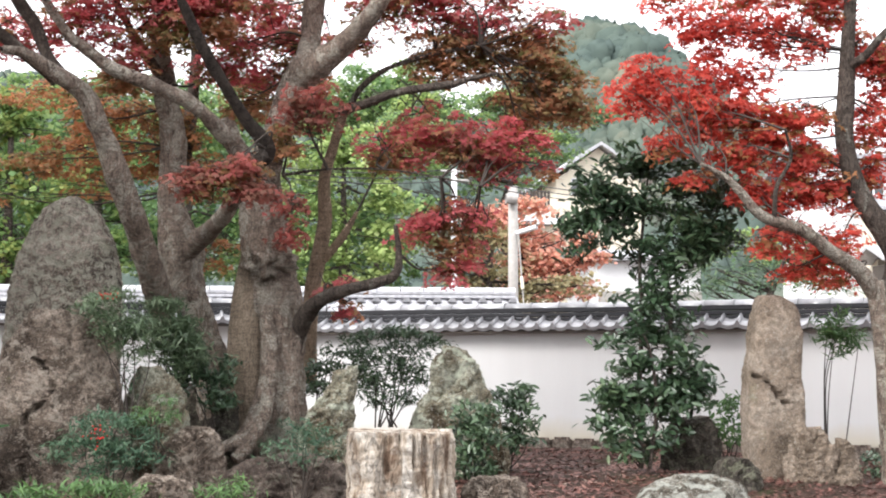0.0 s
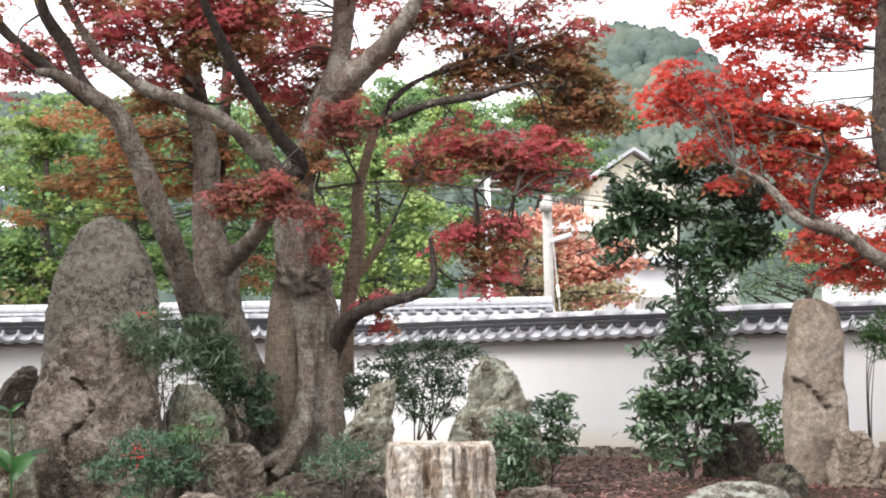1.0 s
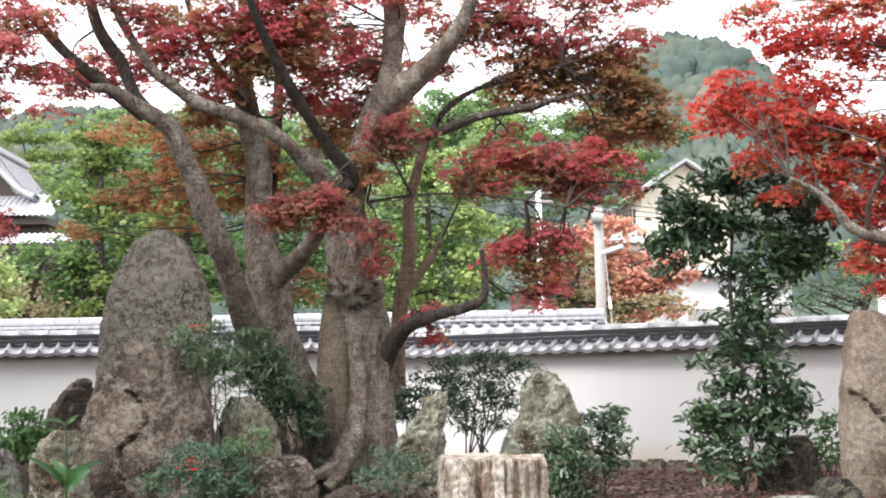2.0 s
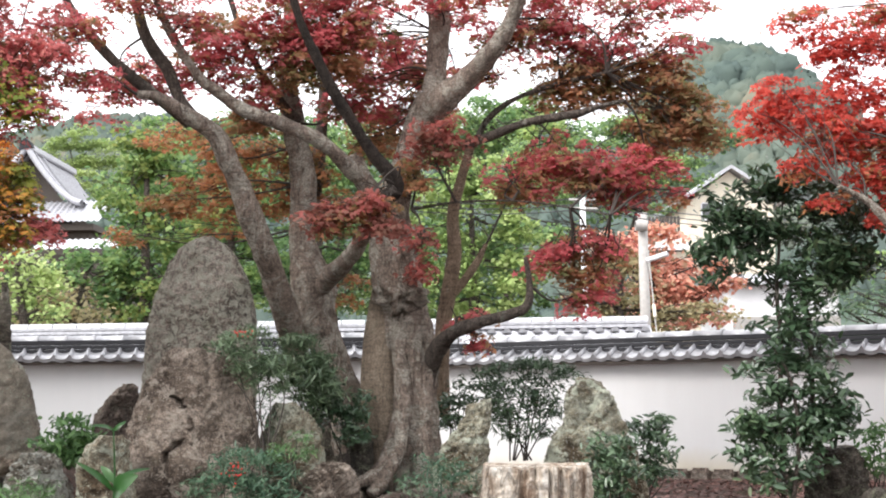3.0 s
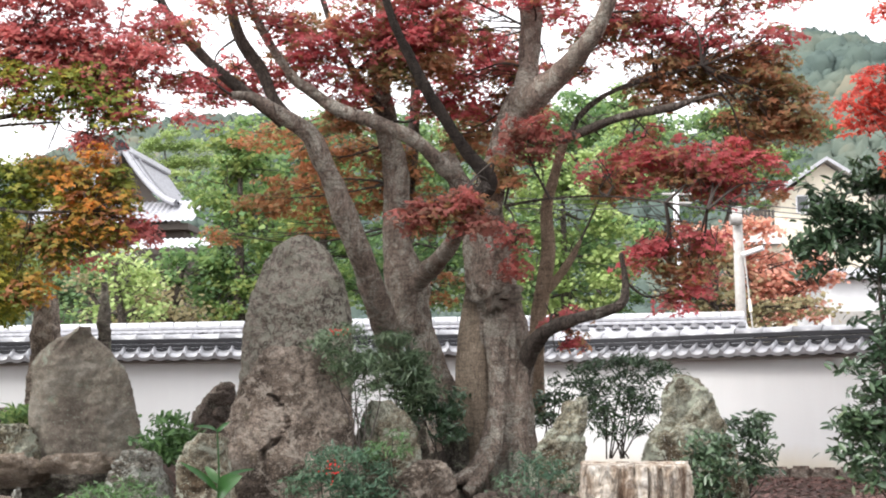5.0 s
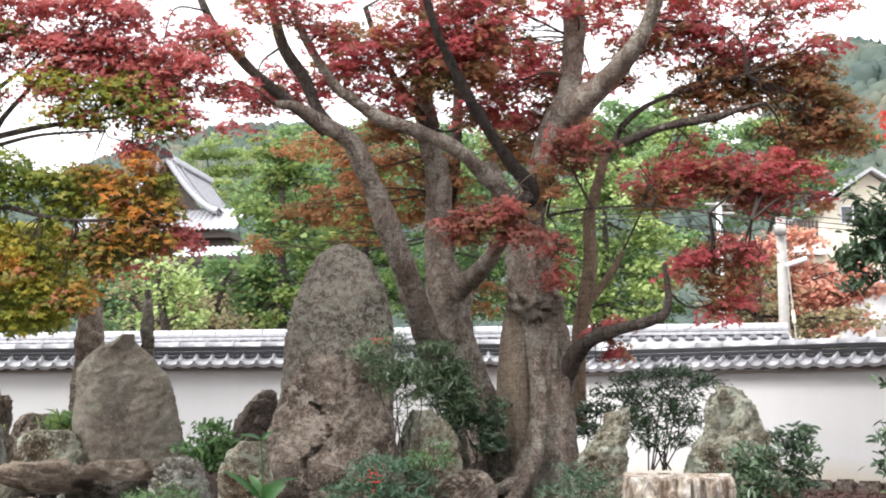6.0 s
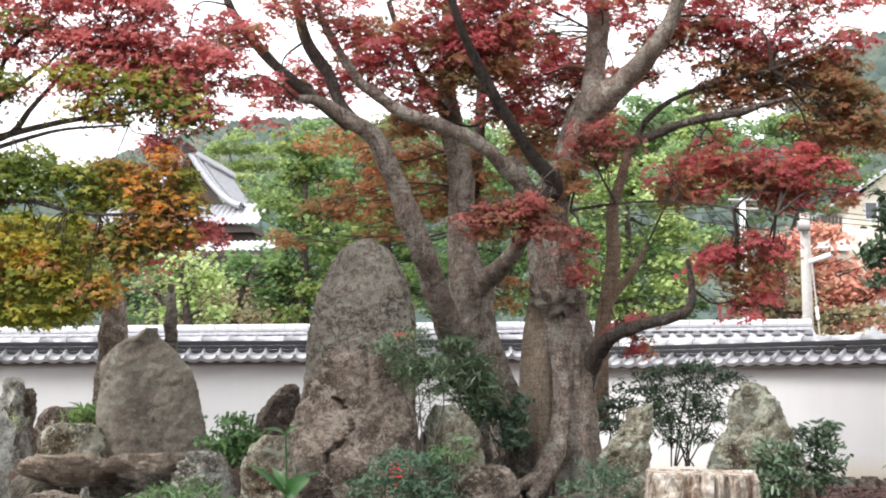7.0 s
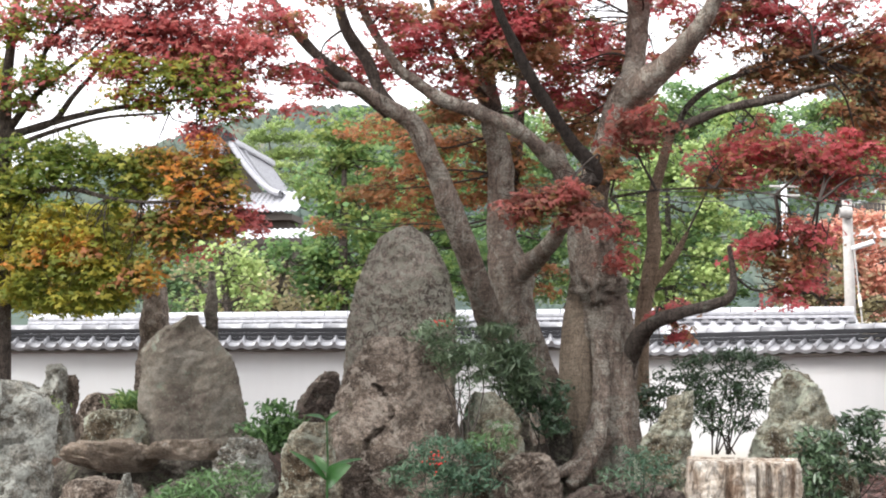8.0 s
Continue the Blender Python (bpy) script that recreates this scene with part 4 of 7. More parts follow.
# tree crowns on it: many small leafy facets round each crown
rng = np.random.default_rng(11)
cc = []
for _ in range(13000):
    x, y = rng.uniform(-125, 125), rng.uniform(170, 335)
    if abs(x) > 0.42 * y:
        continue
    z = hill_height(x, y) - 5
    if z > 3:
        cc.append((x, y, z, rng.uniform(1.2, 3.2)))
cc = np.array(cc)
sides_, lifts = 9, np.radians((-25.0, 12.0, 42.0, 70.0))
ring_ = 2 * np.pi * np.arange(sides_) / sides_
dome = np.array([(math.cos(e_) * math.cos(a_), math.cos(e_) * math.sin(a_), math.sin(e_)) for e_ in lifts for a_ in ring_])
quads_ = np.array([(r * sides_ + j, r * sides_ + (j + 1) % sides_, (r + 1) * sides_ + (j + 1) % sides_, (r + 1) * sides_ + j) for r in range(3) for j in range(sides_)]
                  + [(27 + j, 27 + j + 1, 27 + j + 2, 27) for j in range(1, 7, 2)])
bump_ = 1 + rng.normal(0, 0.16, (len(cc), len(dome), 1))
hv = cc[:, None, :3] + dome[None] * bump_ * cc[:, None, 3:4] * np.array((1, 1, 1.1)) * rng.uniform(0.8, 1.25, (len(cc), 1, 3))
hf = (quads_[None] + (np.arange(len(cc)) * len(dome))[:, None, None]).reshape(-1, 4)
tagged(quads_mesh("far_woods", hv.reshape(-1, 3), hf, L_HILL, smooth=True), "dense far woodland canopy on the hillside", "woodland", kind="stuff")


# ---- standing stones and rocks ----
M_BIGTOP = stone_material("grey_lichened_stone", (0.107, 0.087, 0.0724), (0.203, 0.165, 0.136), (0.31, 0.26, 0.221), (0.428, 0.41, 0.338), 0.68, 1.0, 1.0, 13.0)
M_LICHEN = stone_material("white_lichened_stone", (0.14, 0.12, 0.095), (0.27, 0.25, 0.21), (0.42, 0.415, 0.37), (0.58, 0.59, 0.53), 0.55, 1.0, 0.9, 5.0)
M_EARTH = stone_material("earthy_brown_stone", (0.07, 0.05, 0.042), (0.13, 0.1, 0.085), (0.2, 0.16, 0.135), (0.27, 0.25, 0.2), 0.25, 1.0, 1.0, 9.0)
rock("standing_stone", [(0.173, -2.524, -1.298), (1.199, -2.532, -1.356), (1.775, -2.513, -1.356), (2.093, -2.476, -1.339), (2.412, -2.412, -1.35), (2.762, -2.297, -1.414), (3.025, -2.162, -1.561), (3.137, -2.052, -1.666), (3.196, -1.94, -1.77)],
     14.35, 0.4, M_BIGTOP, "tall rounded grey standing stone mottled with lichen", 4, rough=0.045, sides=100, levels=120, facets=2)
rock("standing_stone", [(0.179, -2.737, -1.107), (0.778, -2.711, -1.172), (1.216, -2.628, -1.256), (1.602, -2.532, -1.339), (1.822, -2.42, -1.409), (1.961, -2.306, -1.488), (2.055, -2.143, -1.63)],
     13.75, 0.34, M_BIG, "broad brown standing stone with a deep crack", 9, rough=0.05, sides=120, levels=130, facets=3, crease=0.3, back=0.2, crack=((-2.093, 1.591), (-1.948, 1.466), (-1.881, 1.277), (-1.994, 1.143), (-2.132, 1.02), (-2.119, 0.688), (-2.141, 0.289)))
rock("rock", [(0.794, -1.389, -0.624), (1.082, -1.361, -0.611), (1.283, -1.297, -0.671), (1.416, -1.22, -0.821), (1.486, -1.147, -0.92)],
     14.3, 0.35, M_GREY, "grey lichened rock wedged beside the standing stone", 12)
rock("rock", [(0.304, -0.965, -0.185), (0.626, -0.938, -0.211), (0.815, -0.878, -0.245), (0.912, -0.772, -0.333)],
     13.4, 0.4, M_BIG, "low brown rock at the foot of the tree", 13)
rock("rock", [(0.706, -0.461, -0.082), (0.922, -0.428, -0.109), (1.094, -0.363, -0.197), (1.138, -0.32, -0.247)],
     15.2, 0.25, M_DARK, "small dark rock in front of the trunk", 14)
# Widened beyond the real rock so its dark colour gives the hollow's shade.
rock("rock", [(0.223, -1.645, 0.105), (0.756, -1.574, 0.046), (1.024, -1.471, -0.051), (1.193, -1.299, -0.183), (1.28, -1.027, -0.384)],
     16.6, 0.35, M_DARK, "long dark stone widened to fill the shaded hollow behind the tree", 46)
rock("rock", [(0.531, 0.395, 1.096), (0.761, 0.457, 1.113), (0.934, 0.507, 1.129), (1.108, 0.58, 1.132), (1.224, 0.671, 1.135), (1.339, 0.79, 1.132), (1.426, 0.886, 1.128), (1.484, 1.017, 1.088)],
     14.3, 0.32, M_PALE, "pale leaning rock streaked with brown", 15, rough=0.07, crease=1.0)
rock("rock", [(0.458, 1.724, 2.642), (0.881, 1.71, 2.656), (1.062, 1.77, 2.631), (1.183, 1.865, 2.604), (1.367, 1.907, 2.548), (1.49, 1.935, 2.465), (1.581, 1.999, 2.419), (1.667, 2.069, 2.322), (1.71, 2.126, 2.225)],
     14.9, 0.42, M_PALE, "pointed grey-green rock with lichen", 16, rough=0.08, facets=7, crease=0.8)
rock("rock", [(0.422, 2.449, 2.772), (0.657, 2.469, 2.744), (0.893, 2.5, 2.68), (1.011, 2.516, 2.623), (1.083, 2.53, 2.572)],
     14.5, 0.2, M_GREY, "thin upright grey stone fin", 17)
rock("petrified_stump", [(0.001, 0.789, 1.787), (0.386, 0.816, 1.762), (0.676, 0.824, 1.753), (0.845, 0.828, 1.748), (0.928, 0.832, 1.743), (0.957, 0.837, 1.738)],
     11.8, 0.4, M_STUMP, "pale petrified wood stump with a flat cracked top", 18, power=3.2, rough=0.035, facets=2, category='stump', crease=0.6, sides=120, levels=60, flute=0.05)
rock("boulder", [(0.18, -0.458, 1.104), (0.385, -0.41, 1.066), (0.524, -0.33, 1.023), (0.626, -0.194, 0.96), (0.688, 0.036, 0.813)],
     12.7, 0.5, M_EARTH, "long low weathered brown boulder", 19, rough=0.09, sides=90, levels=60, crease=0.8)
rock("boulder", [(0.204, 1.767, 2.555), (0.402, 1.797, 2.515), (0.502, 1.858, 2.428), (0.537, 1.944, 2.326)],
     12.0, 0.35, M_BIG, "low brown boulder beside the stump", 20)
rock("boulder", [(0.217, -1.11, -0.443), (0.413, -1.08, -0.48), (0.512, -0.994, -0.555), (0.546, -0.922, -0.644)],
     12.3, 0.35, M_BIG, "low mossy boulder half hidden by leaves", 21)
rock("standing_slab", [(-0.072, 5.375, 6.052), (0.261, 5.33, 6.059), (0.564, 5.298, 6.086), (0.868, 5.271, 6.099), (1.173, 5.283, 6.086), (1.417, 5.294, 6.066), (1.663, 5.35, 6.059), (1.909, 5.399, 6.038), (2.057, 5.428, 6.022), (2.155, 5.442, 5.927), (2.217, 5.463, 5.811), (2.26, 5.496, 5.676)],
     14.2, 0.24, M_TAN, "tall tan granite slab with a diagonal crack", 22, power=4.0, rough=0.028, crease=0.15, facets=2, sides=100, levels=110, crack=((5.226, 1.451), (5.364, 1.373), (5.501, 1.294), (5.6, 1.161), (5.687, 1.07)))
rock("rock", [(0.012, 5.469, 6.113), (0.421, 5.539, 6.061), (0.715, 5.595, 6.005), (0.856, 5.672, 5.896)],
     13.7, 0.3, M_TAN, "squat tan rock at the foot of the slab", 23, rough=0.08)
rock("rock", [(-0.012, 5.889, 6.447), (0.367, 5.947, 6.382), (0.601, 6.008, 6.257), (0.73, 6.086, 6.148)],
     13.6, 0.25, M_TAN, "pointed tan rock beside the slab", 24, rough=0.08)
rock("rock", [(0.181, 4.555, 5.38), (0.534, 4.633, 5.353), (0.792, 4.69, 5.323), (0.901, 4.785, 5.257)],
     15.2, 0.35, M_DARK, "dark square-topped mossy rock", 25, power=3.5)
rock("boulder", [(0.125, 3.244, 4.524), (0.369, 3.337, 4.445), (0.506, 3.461, 4.313), (0.575, 3.594, 4.117)],
     11.6, 0.5, M_LICHEN, "pale flat boulder with white lichen", 26, rough=0.06)
rock("rock", [(0.161, 4.68, 5.21), (0.39, 4.72, 5.166), (0.534, 4.794, 5.047), (0.562, 4.855, 4.975)],
     13.5, 0.3, M_DARK, "low dark rock beside the boulder", 27)
rock("standing_stone", [(0.903, -4.859, -3.653), (1.212, -4.896, -3.719), (1.462, -4.9, -3.766), (1.743, -4.892, -3.826), (1.93, -4.889, -3.93), (2.069, -4.833, -4.06), (2.195, -4.667, -4.177), (2.276, -4.474, -4.242), (2.351, -4.359, -4.275)],
     15, 0.28, M_SMOOTH, "smooth grey shield-shaped standing stone", 28, power=3.0, rough=0.035, facets=4, crease=0.2, sides=100, levels=90)
rock("stone_pillar", [(0.89, -5.538, -5.026), (1.789, -5.497, -5.025), (2.417, -5.493, -5.048), (2.697, -5.469, -5.081), (2.817, -5.414, -5.111)],
     16.6, 0.22, M_BIG, "dark brown stone pillar near the wall", 29, rough=0.04, power=3)
rock("stone_pillar", [(0.886, -4.713, -4.429), (1.786, -4.696, -4.461), (2.415, -4.683, -4.475), (2.767, -4.651, -4.508), (2.964, -4.603, -4.546)],
     16.7, 0.13, M_DARK, "narrow dark weathered stone post", 30, rough=0.04)
rock("rock", [(0.645, -5.973, -5.673), (0.865, -5.926, -5.684), (1.212, -6.118, -5.724), (1.465, -6.164, -5.756), (1.655, -6.076, -5.813), (1.75, -6.039, -5.868), (1.801, -6.001, -5.922)],
     15.1, 0.22, M_LICHEN, "narrow whitish upright rock", 31, rough=0.05, facets=6)
rock("rock", [(0.817, -6.016, -5.709), (1.332, -5.974, -5.76), (1.59, -5.926, -5.792), (1.693, -5.888, -5.821)],
     15.4, 0.2, M_BIG, "brown upright rock beside a whitish one", 32)
rock("rock", [(0.795, -5.577, -4.691), (1.07, -5.532, -4.721), (1.235, -5.446, -4.799), (1.308, -5.34, -4.877)],
     14.7, 0.35, M_PALE, "rounded grey rock on the ledge", 33)
rock("stone_ledge", [(0.685, -4.958, -4.523), (0.784, -5.386, -4.416), (0.871, -5.51, -4.406), (0.936, -5.481, -4.443), (0.988, -5.329, -4.528)],
     14.1, 0.4, M_TAN, "flat layered stone ledge", 34, power=4, rough=0.06, raised=True, strata=0.05, crease=1.0)
rock("stone_ledge", [(0.833, -4.414, -3.693), (0.877, -4.486, -3.646), (0.946, -4.487, -3.647), (0.992, -4.417, -3.707), (1.021, -4.328, -3.766)],
     13.9, 0.4, M_TAN, "flat layered stone ledge", 35, power=4, rough=0.06, raised=True, strata=0.05, crease=1.0)
# Added support; its dark colour stands in for the shaded void below the ledge.
rock("rock", [(0.246, -5.749, -3.736), (0.549, -5.731, -3.77), (0.762, -5.697, -3.834), (0.829, -5.635, -3.898)],
     14.75, 0.45, M_DARK, "added dark stone that carries the ledge and fills its shaded gap", 45, power=4)
rock("rock", [(0.482, -3.652, -2.983), (0.757, -3.633, -3.007), (0.951, -3.612, -3.077), (1.056, -3.533, -3.26)],
     13.5, 0.35, M_LICHEN, "white lichened rock at the end of the ledge", 36, rough=0.07)
rock("stone_ledge", [(0.306, -5.124, -4.122), (0.493, -5.083, -4.169), (0.616, -5.047, -4.227), (0.68, -4.936, -4.378)],
     13.0, 0.4, M_BIG, "low flat stone at the water edge", 37, power=4)
rock("rock", [(0.441, -4.288, -3.913), (0.616, -4.239, -3.968), (0.742, -4.189, -4.022), (0.812, -4.127, -4.075)],
     12.2, 0.16, M_LICHEN, "small white pointed rock", 38)
rock("boulder", [(0.55, -4.345, -3.52), (0.928, -4.316, -3.568), (1.195, -4.284, -3.594), (1.405, -4.23, -3.619), (1.539, -4.174, -3.685), (1.616, -4.096, -3.815), (1.647, -4.036, -3.928)],
     9.2, 0.4, M_LICHEN, "large lichened boulder close to the path", 39, rough=0.07, crease=0.9, facets=6)
rock("rock", [(0.35, -2.972, -2.324), (0.725, -2.936, -2.358), (0.994, -2.91, -2.392), (1.129, -2.828, -2.414), (1.21, -2.69, -2.48)],
     13.2, 0.3, M_GREY, "cream and grey rock beside the standing stone", 40, rough=0.06)
rock("rock", [(0.971, -3.581, -2.795), (1.306, -3.446, -2.816), (1.507, -3.296, -2.844), (1.655, -3.139, -2.886), (1.702, -3.036, -2.954)],
     16.3, 0.3, M_EARTH, "dark sloping rock by the wall", 41, facets=6)
rock("rock", [(1.142, -7.916, -6.614), (1.326, -7.883, -6.694), (1.473, -7.772, -6.85), (1.569, -7.62, -7.159)],
     17.5, 0.4, M_DARK, "low brown bank stone by the wall", 42)
rock("rock", [(0.998, -6.649, -5.596), (1.216, -6.593, -5.66), (1.39, -6.506, -5.753), (1.456, -6.356, -5.942)],
     17.4, 0.4, M_BIG, "low brown bank stone by the wall", 43)
rock("rock", [(0.358, -4.141, -3.248), (0.541, -4.106, -3.304), (0.656, -3.982, -3.44), (0.709, -3.847, -3.576)],
     12.8, 0.5, M_DARK, "dark low stone under the ledge", 44)


# ---- old maple with two trunks ----
maple = base_at("old_maple_tree", *(0.232, 15.5, 0.527), "old grey-barked maple with dark red autumn leaves", "tree")
a_trunk = [(0.294, 15.5, 0.229, 0.4), (0.289, 15.5, 0.761, 0.342), (0.271, 15.5, 1.201, 0.322), (0.27, 15.5, 1.581, 0.316), (0.269, 15.5, 1.898, 0.316), (0.242, 15.5, 2.218, 0.303), (0.22, 15.5, 2.474, 0.29), (0.154, 15.5, 2.796, 0.271), (0.1, 15.5, 3.055, 0.264), (0.071, 15.5, 3.282, 0.238), (0.115, 15.5, 3.658, 0.187), (0.257, 15.4, 4.129, 0.154), (0.412, 15.4, 4.591, 0.16), (0.588, 15.3, 4.896, 0.172)]
a_lead = [(0.569, 15.3, 4.833, 0.165), (0.634, 15.4, 5.217, 0.141), (0.674, 15.5, 5.706, 0.129), (0.706, 15.5, 6.643, 0.11), (0.784, 15.5, 7.728, 0.084)]
a_right = [(0.537, 15.3, 4.767, 0.165), (0.719, 15.1, 4.879, 0.151), (0.989, 14.9, 5.08, 0.13), (1.224, 14.7, 5.294, 0.116), (1.422, 14.5, 5.596, 0.102), (1.584, 14.3, 6.108, 0.083), (1.848, 14.2, 6.774, 0.053)]
a_left = [(0.011, 15.4, 3.479, 0.141), (-0.148, 15.1, 3.818, 0.107), (-0.391, 14.8, 4.06, 0.086), (-0.657, 14.6, 4.282, 0.082), (-1.068, 14.5, 4.465, 0.075), (-1.47, 14.4, 4.602, 0.069), (-1.75, 14.3, 4.793, 0.062), (-1.911, 14.2, 4.913, 0.056), (-2.189, 14.1, 5.35, 0.047), (-2.349, 14, 5.726, 0.035)]
a_low = [(0.322, 15.62, 1.218, 0.099), (0.412, 15.52, 1.57, 0.132), (0.512, 15.36, 1.867, 0.125), (0.626, 15.1, 2.088, 0.101), (0.753, 14.8, 2.214, 0.083), (1.015, 14.6, 2.31, 0.067), (1.341, 14.5, 2.386, 0.059), (1.513, 14.4, 2.473, 0.051), (1.548, 14.4, 2.685, 0.041), (1.501, 14.3, 2.978, 0.025)]
a_stub = [(-0.055, 15.5, 3.717, 0.129), (-0.218, 15.6, 4.021, 0.123), (-0.32, 15.7, 4.297, 0.098)]
b_trunk = [(-0.311, 15.9, 0.942, 0.291), (-0.424, 15.9, 1.332, 0.251), (-0.524, 15.9, 1.69, 0.212), (-0.613, 15.9, 1.952, 0.192), (-0.714, 15.9, 2.248, 0.185), (-0.79, 15.9, 2.544, 0.212), (-0.84, 15.9, 2.808, 0.251), (-0.865, 15.9, 3.039, 0.218), (-0.915, 15.9, 3.305, 0.159), (-0.947, 15.9, 3.504, 0.145), (-0.929, 15.9, 4.017, 0.139), (-0.979, 15.8, 4.463, 0.131), (-1.068, 15.8, 4.926, 0.118), (-1.078, 15.7, 5.361, 0.104), (-1.035, 15.7, 5.961, 0.085), (-1.002, 15.7, 6.9, 0.052)]
b_left = [(-0.966, 15.9, 1.86, 0.106), (-1.023, 15.8, 2.119, 0.145), (-1.084, 15.5, 2.423, 0.155), (-1.198, 15.2, 2.837, 0.152), (-1.35, 14.9, 3.305, 0.142), (-1.507, 14.7, 3.733, 0.128), (-1.666, 14.5, 4.146, 0.115), (-1.797, 14.4, 4.367, 0.102), (-2.061, 14.2, 4.518, 0.083), (-2.31, 14.1, 4.668, 0.07), (-2.521, 14, 4.684, 0.047)]
b_cross = [(-0.849, 16.0, 2.451, 0.06), (-0.773, 15.85, 2.705, 0.105), (-0.603, 15.55, 2.888, 0.116), (-0.36, 14.8, 3.043, 0.098), (-0.214, 14.5, 3.245, 0.09), (-0.05, 14.2, 3.539, 0.086), (0.145, 14.1, 3.73, 0.082), (-0.078, 14, 4.027, 0.073), (-0.287, 13.9, 4.338, 0.066), (-0.488, 13.8, 4.661, 0.06), (-0.663, 13.7, 5.009, 0.054), (-0.826, 13.6, 5.381, 0.048), (-0.974, 13.6, 5.953, 0.034)]
b_up = [(-1.744, 14.5, 4.324, 0.078), (-2.105, 14.5, 4.665, 0.072), (-2.286, 14.5, 5.068, 0.066), (-2.529, 14.5, 5.442, 0.06), (-2.665, 14.5, 6.004, 0.048)]
b_out = [(-2.03, 14.4, 4.461, 0.072), (-2.432, 14.3, 4.779, 0.065), (-2.741, 14.2, 5.032, 0.062), (-3.047, 14.1, 5.372, 0.053), (-3.261, 14, 5.707, 0.047), (-3.441, 14, 6.222, 0.035)]
b_mid = [(-0.966, 15.7, 4.708, 0.065), (-1.205, 15.6, 4.975, 0.058), (-1.371, 15.5, 5.24, 0.052), (-1.556, 15.4, 5.598, 0.045), (-1.721, 15.4, 6.11, 0.032)]
b_rear = [(-0.847, 16.2, 3.596, 0.094), (-0.75, 16.4, 4.51, 0.082), (-0.695, 16.4, 5.338, 0.068), (-0.695, 16.4, 6.311, 0.055)]
c_trunk = [(0.685, 16.2, 1.269, 0.094), (0.681, 16.2, 1.802, 0.088), (0.699, 16.1, 2.334, 0.094), (0.765, 16, 2.729, 0.093), (0.836, 15.9, 3.187, 0.086), (0.821, 15.8, 3.641, 0.072), (0.918, 15.7, 4.028, 0.059), (1.047, 15.5, 4.46, 0.052)]
root_left = [(0.159, 15.3, 2.401, 0.057), (0.172, 15.24, 2.021, 0.089), (0.209, 15.2, 1.583, 0.107), (0.177, 15.14, 1.213, 0.113), (0.073, 15.04, 0.943, 0.106), (-0.077, 14.9, 0.729, 0.087), (-0.295, 14.78, 0.621, 0.049)]
root_right = [(0.451, 15.35, 2.335, 0.057), (0.473, 15.32, 1.829, 0.089), (0.433, 15.28, 1.391, 0.102), (0.399, 15.22, 0.959, 0.114), (0.425, 15.15, 0.411, 0.151)]
root_low = [(0.182, 14.98, 1.248, 0.056), (0.133, 14.9, 0.948, 0.081), (-0.029, 14.82, 0.649, 0.08), (-0.163, 14.75, 0.502, 0.055)]
bare_lobe = [(0.029, 15.5, 2.991, 0.103), (-0.029, 15.46, 2.54, 0.141), (-0.053, 15.42, 2.156, 0.18), (-0.063, 15.4, 1.839, 0.205), (-0.055, 15.4, 1.524, 0.218), (-0.01, 15.4, 1.146, 0.205), (0.035, 15.4, 0.709, 0.192)]
c_side = [(0.759, 16, 2.662, 0.067), (0.937, 15.9, 2.856, 0.053), (1.075, 15.8, 3.048, 0.046), (1.206, 15.8, 3.282, 0.026)]
c_right = [(0.975, 15.6, 4.41, 0.058), (1.205, 15.2, 4.435, 0.054), (1.549, 14.8, 4.503, 0.049), (1.889, 14.5, 4.517, 0.048), (2.123, 14.4, 4.535, 0.042), (2.305, 14.3, 4.582, 0.03), (2.585, 14.2, 4.631, 0.021)]
c_upper = [(1.066, 15.5, 4.395, 0.045), (1.212, 15.3, 4.656, 0.038), (1.515, 15.1, 4.852, 0.031), (2.004, 14.9, 4.984, 0.025), (2.485, 14.7, 5.051, 0.018)]
c_hang = [(0.323, 15.2, 3.619, 0.019), (0.811, 14.9, 3.651, 0.015), (1.417, 14.7, 3.636, 0.012), (2.013, 14.5, 3.527, 0.011), (2.431, 14.4, 3.429, 0.007)]
limb("trunk", a_trunk, M_BARK, maple, 120, 0.16, 26, "grey lichened main trunk with a knot", 1.0, (5, 0.05, 0.8))
limb("trunk", b_trunk, M_BARK, maple, 64, 0.26, 20, "slender second trunk", 4.0)
limb("trunk", c_trunk, M_BARK_TAN, maple, 12, 0.06, 6, "smooth tan slender stem", 6.0)
# b_cross turns to the blacker bark halfway; that shade is in its colour.
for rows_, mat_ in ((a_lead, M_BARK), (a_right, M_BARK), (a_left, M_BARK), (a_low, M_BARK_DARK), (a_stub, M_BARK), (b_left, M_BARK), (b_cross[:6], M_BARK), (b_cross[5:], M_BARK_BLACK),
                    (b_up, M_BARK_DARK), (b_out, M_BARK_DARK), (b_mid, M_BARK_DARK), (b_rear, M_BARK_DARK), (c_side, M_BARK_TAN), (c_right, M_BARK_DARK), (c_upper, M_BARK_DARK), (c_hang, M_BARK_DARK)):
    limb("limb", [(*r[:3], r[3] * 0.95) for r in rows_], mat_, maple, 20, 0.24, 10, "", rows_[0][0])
limb("bare_lobe", bare_lobe, M_BARE, maple, 26, 0.05, 8, "smooth bare wood on the trunk", 3.0)
for rows_ in (root_left, root_right, root_low):
    limb("root", rows_, M_BARK, maple, 32, 0.3, 16, "", rows_[0][0])
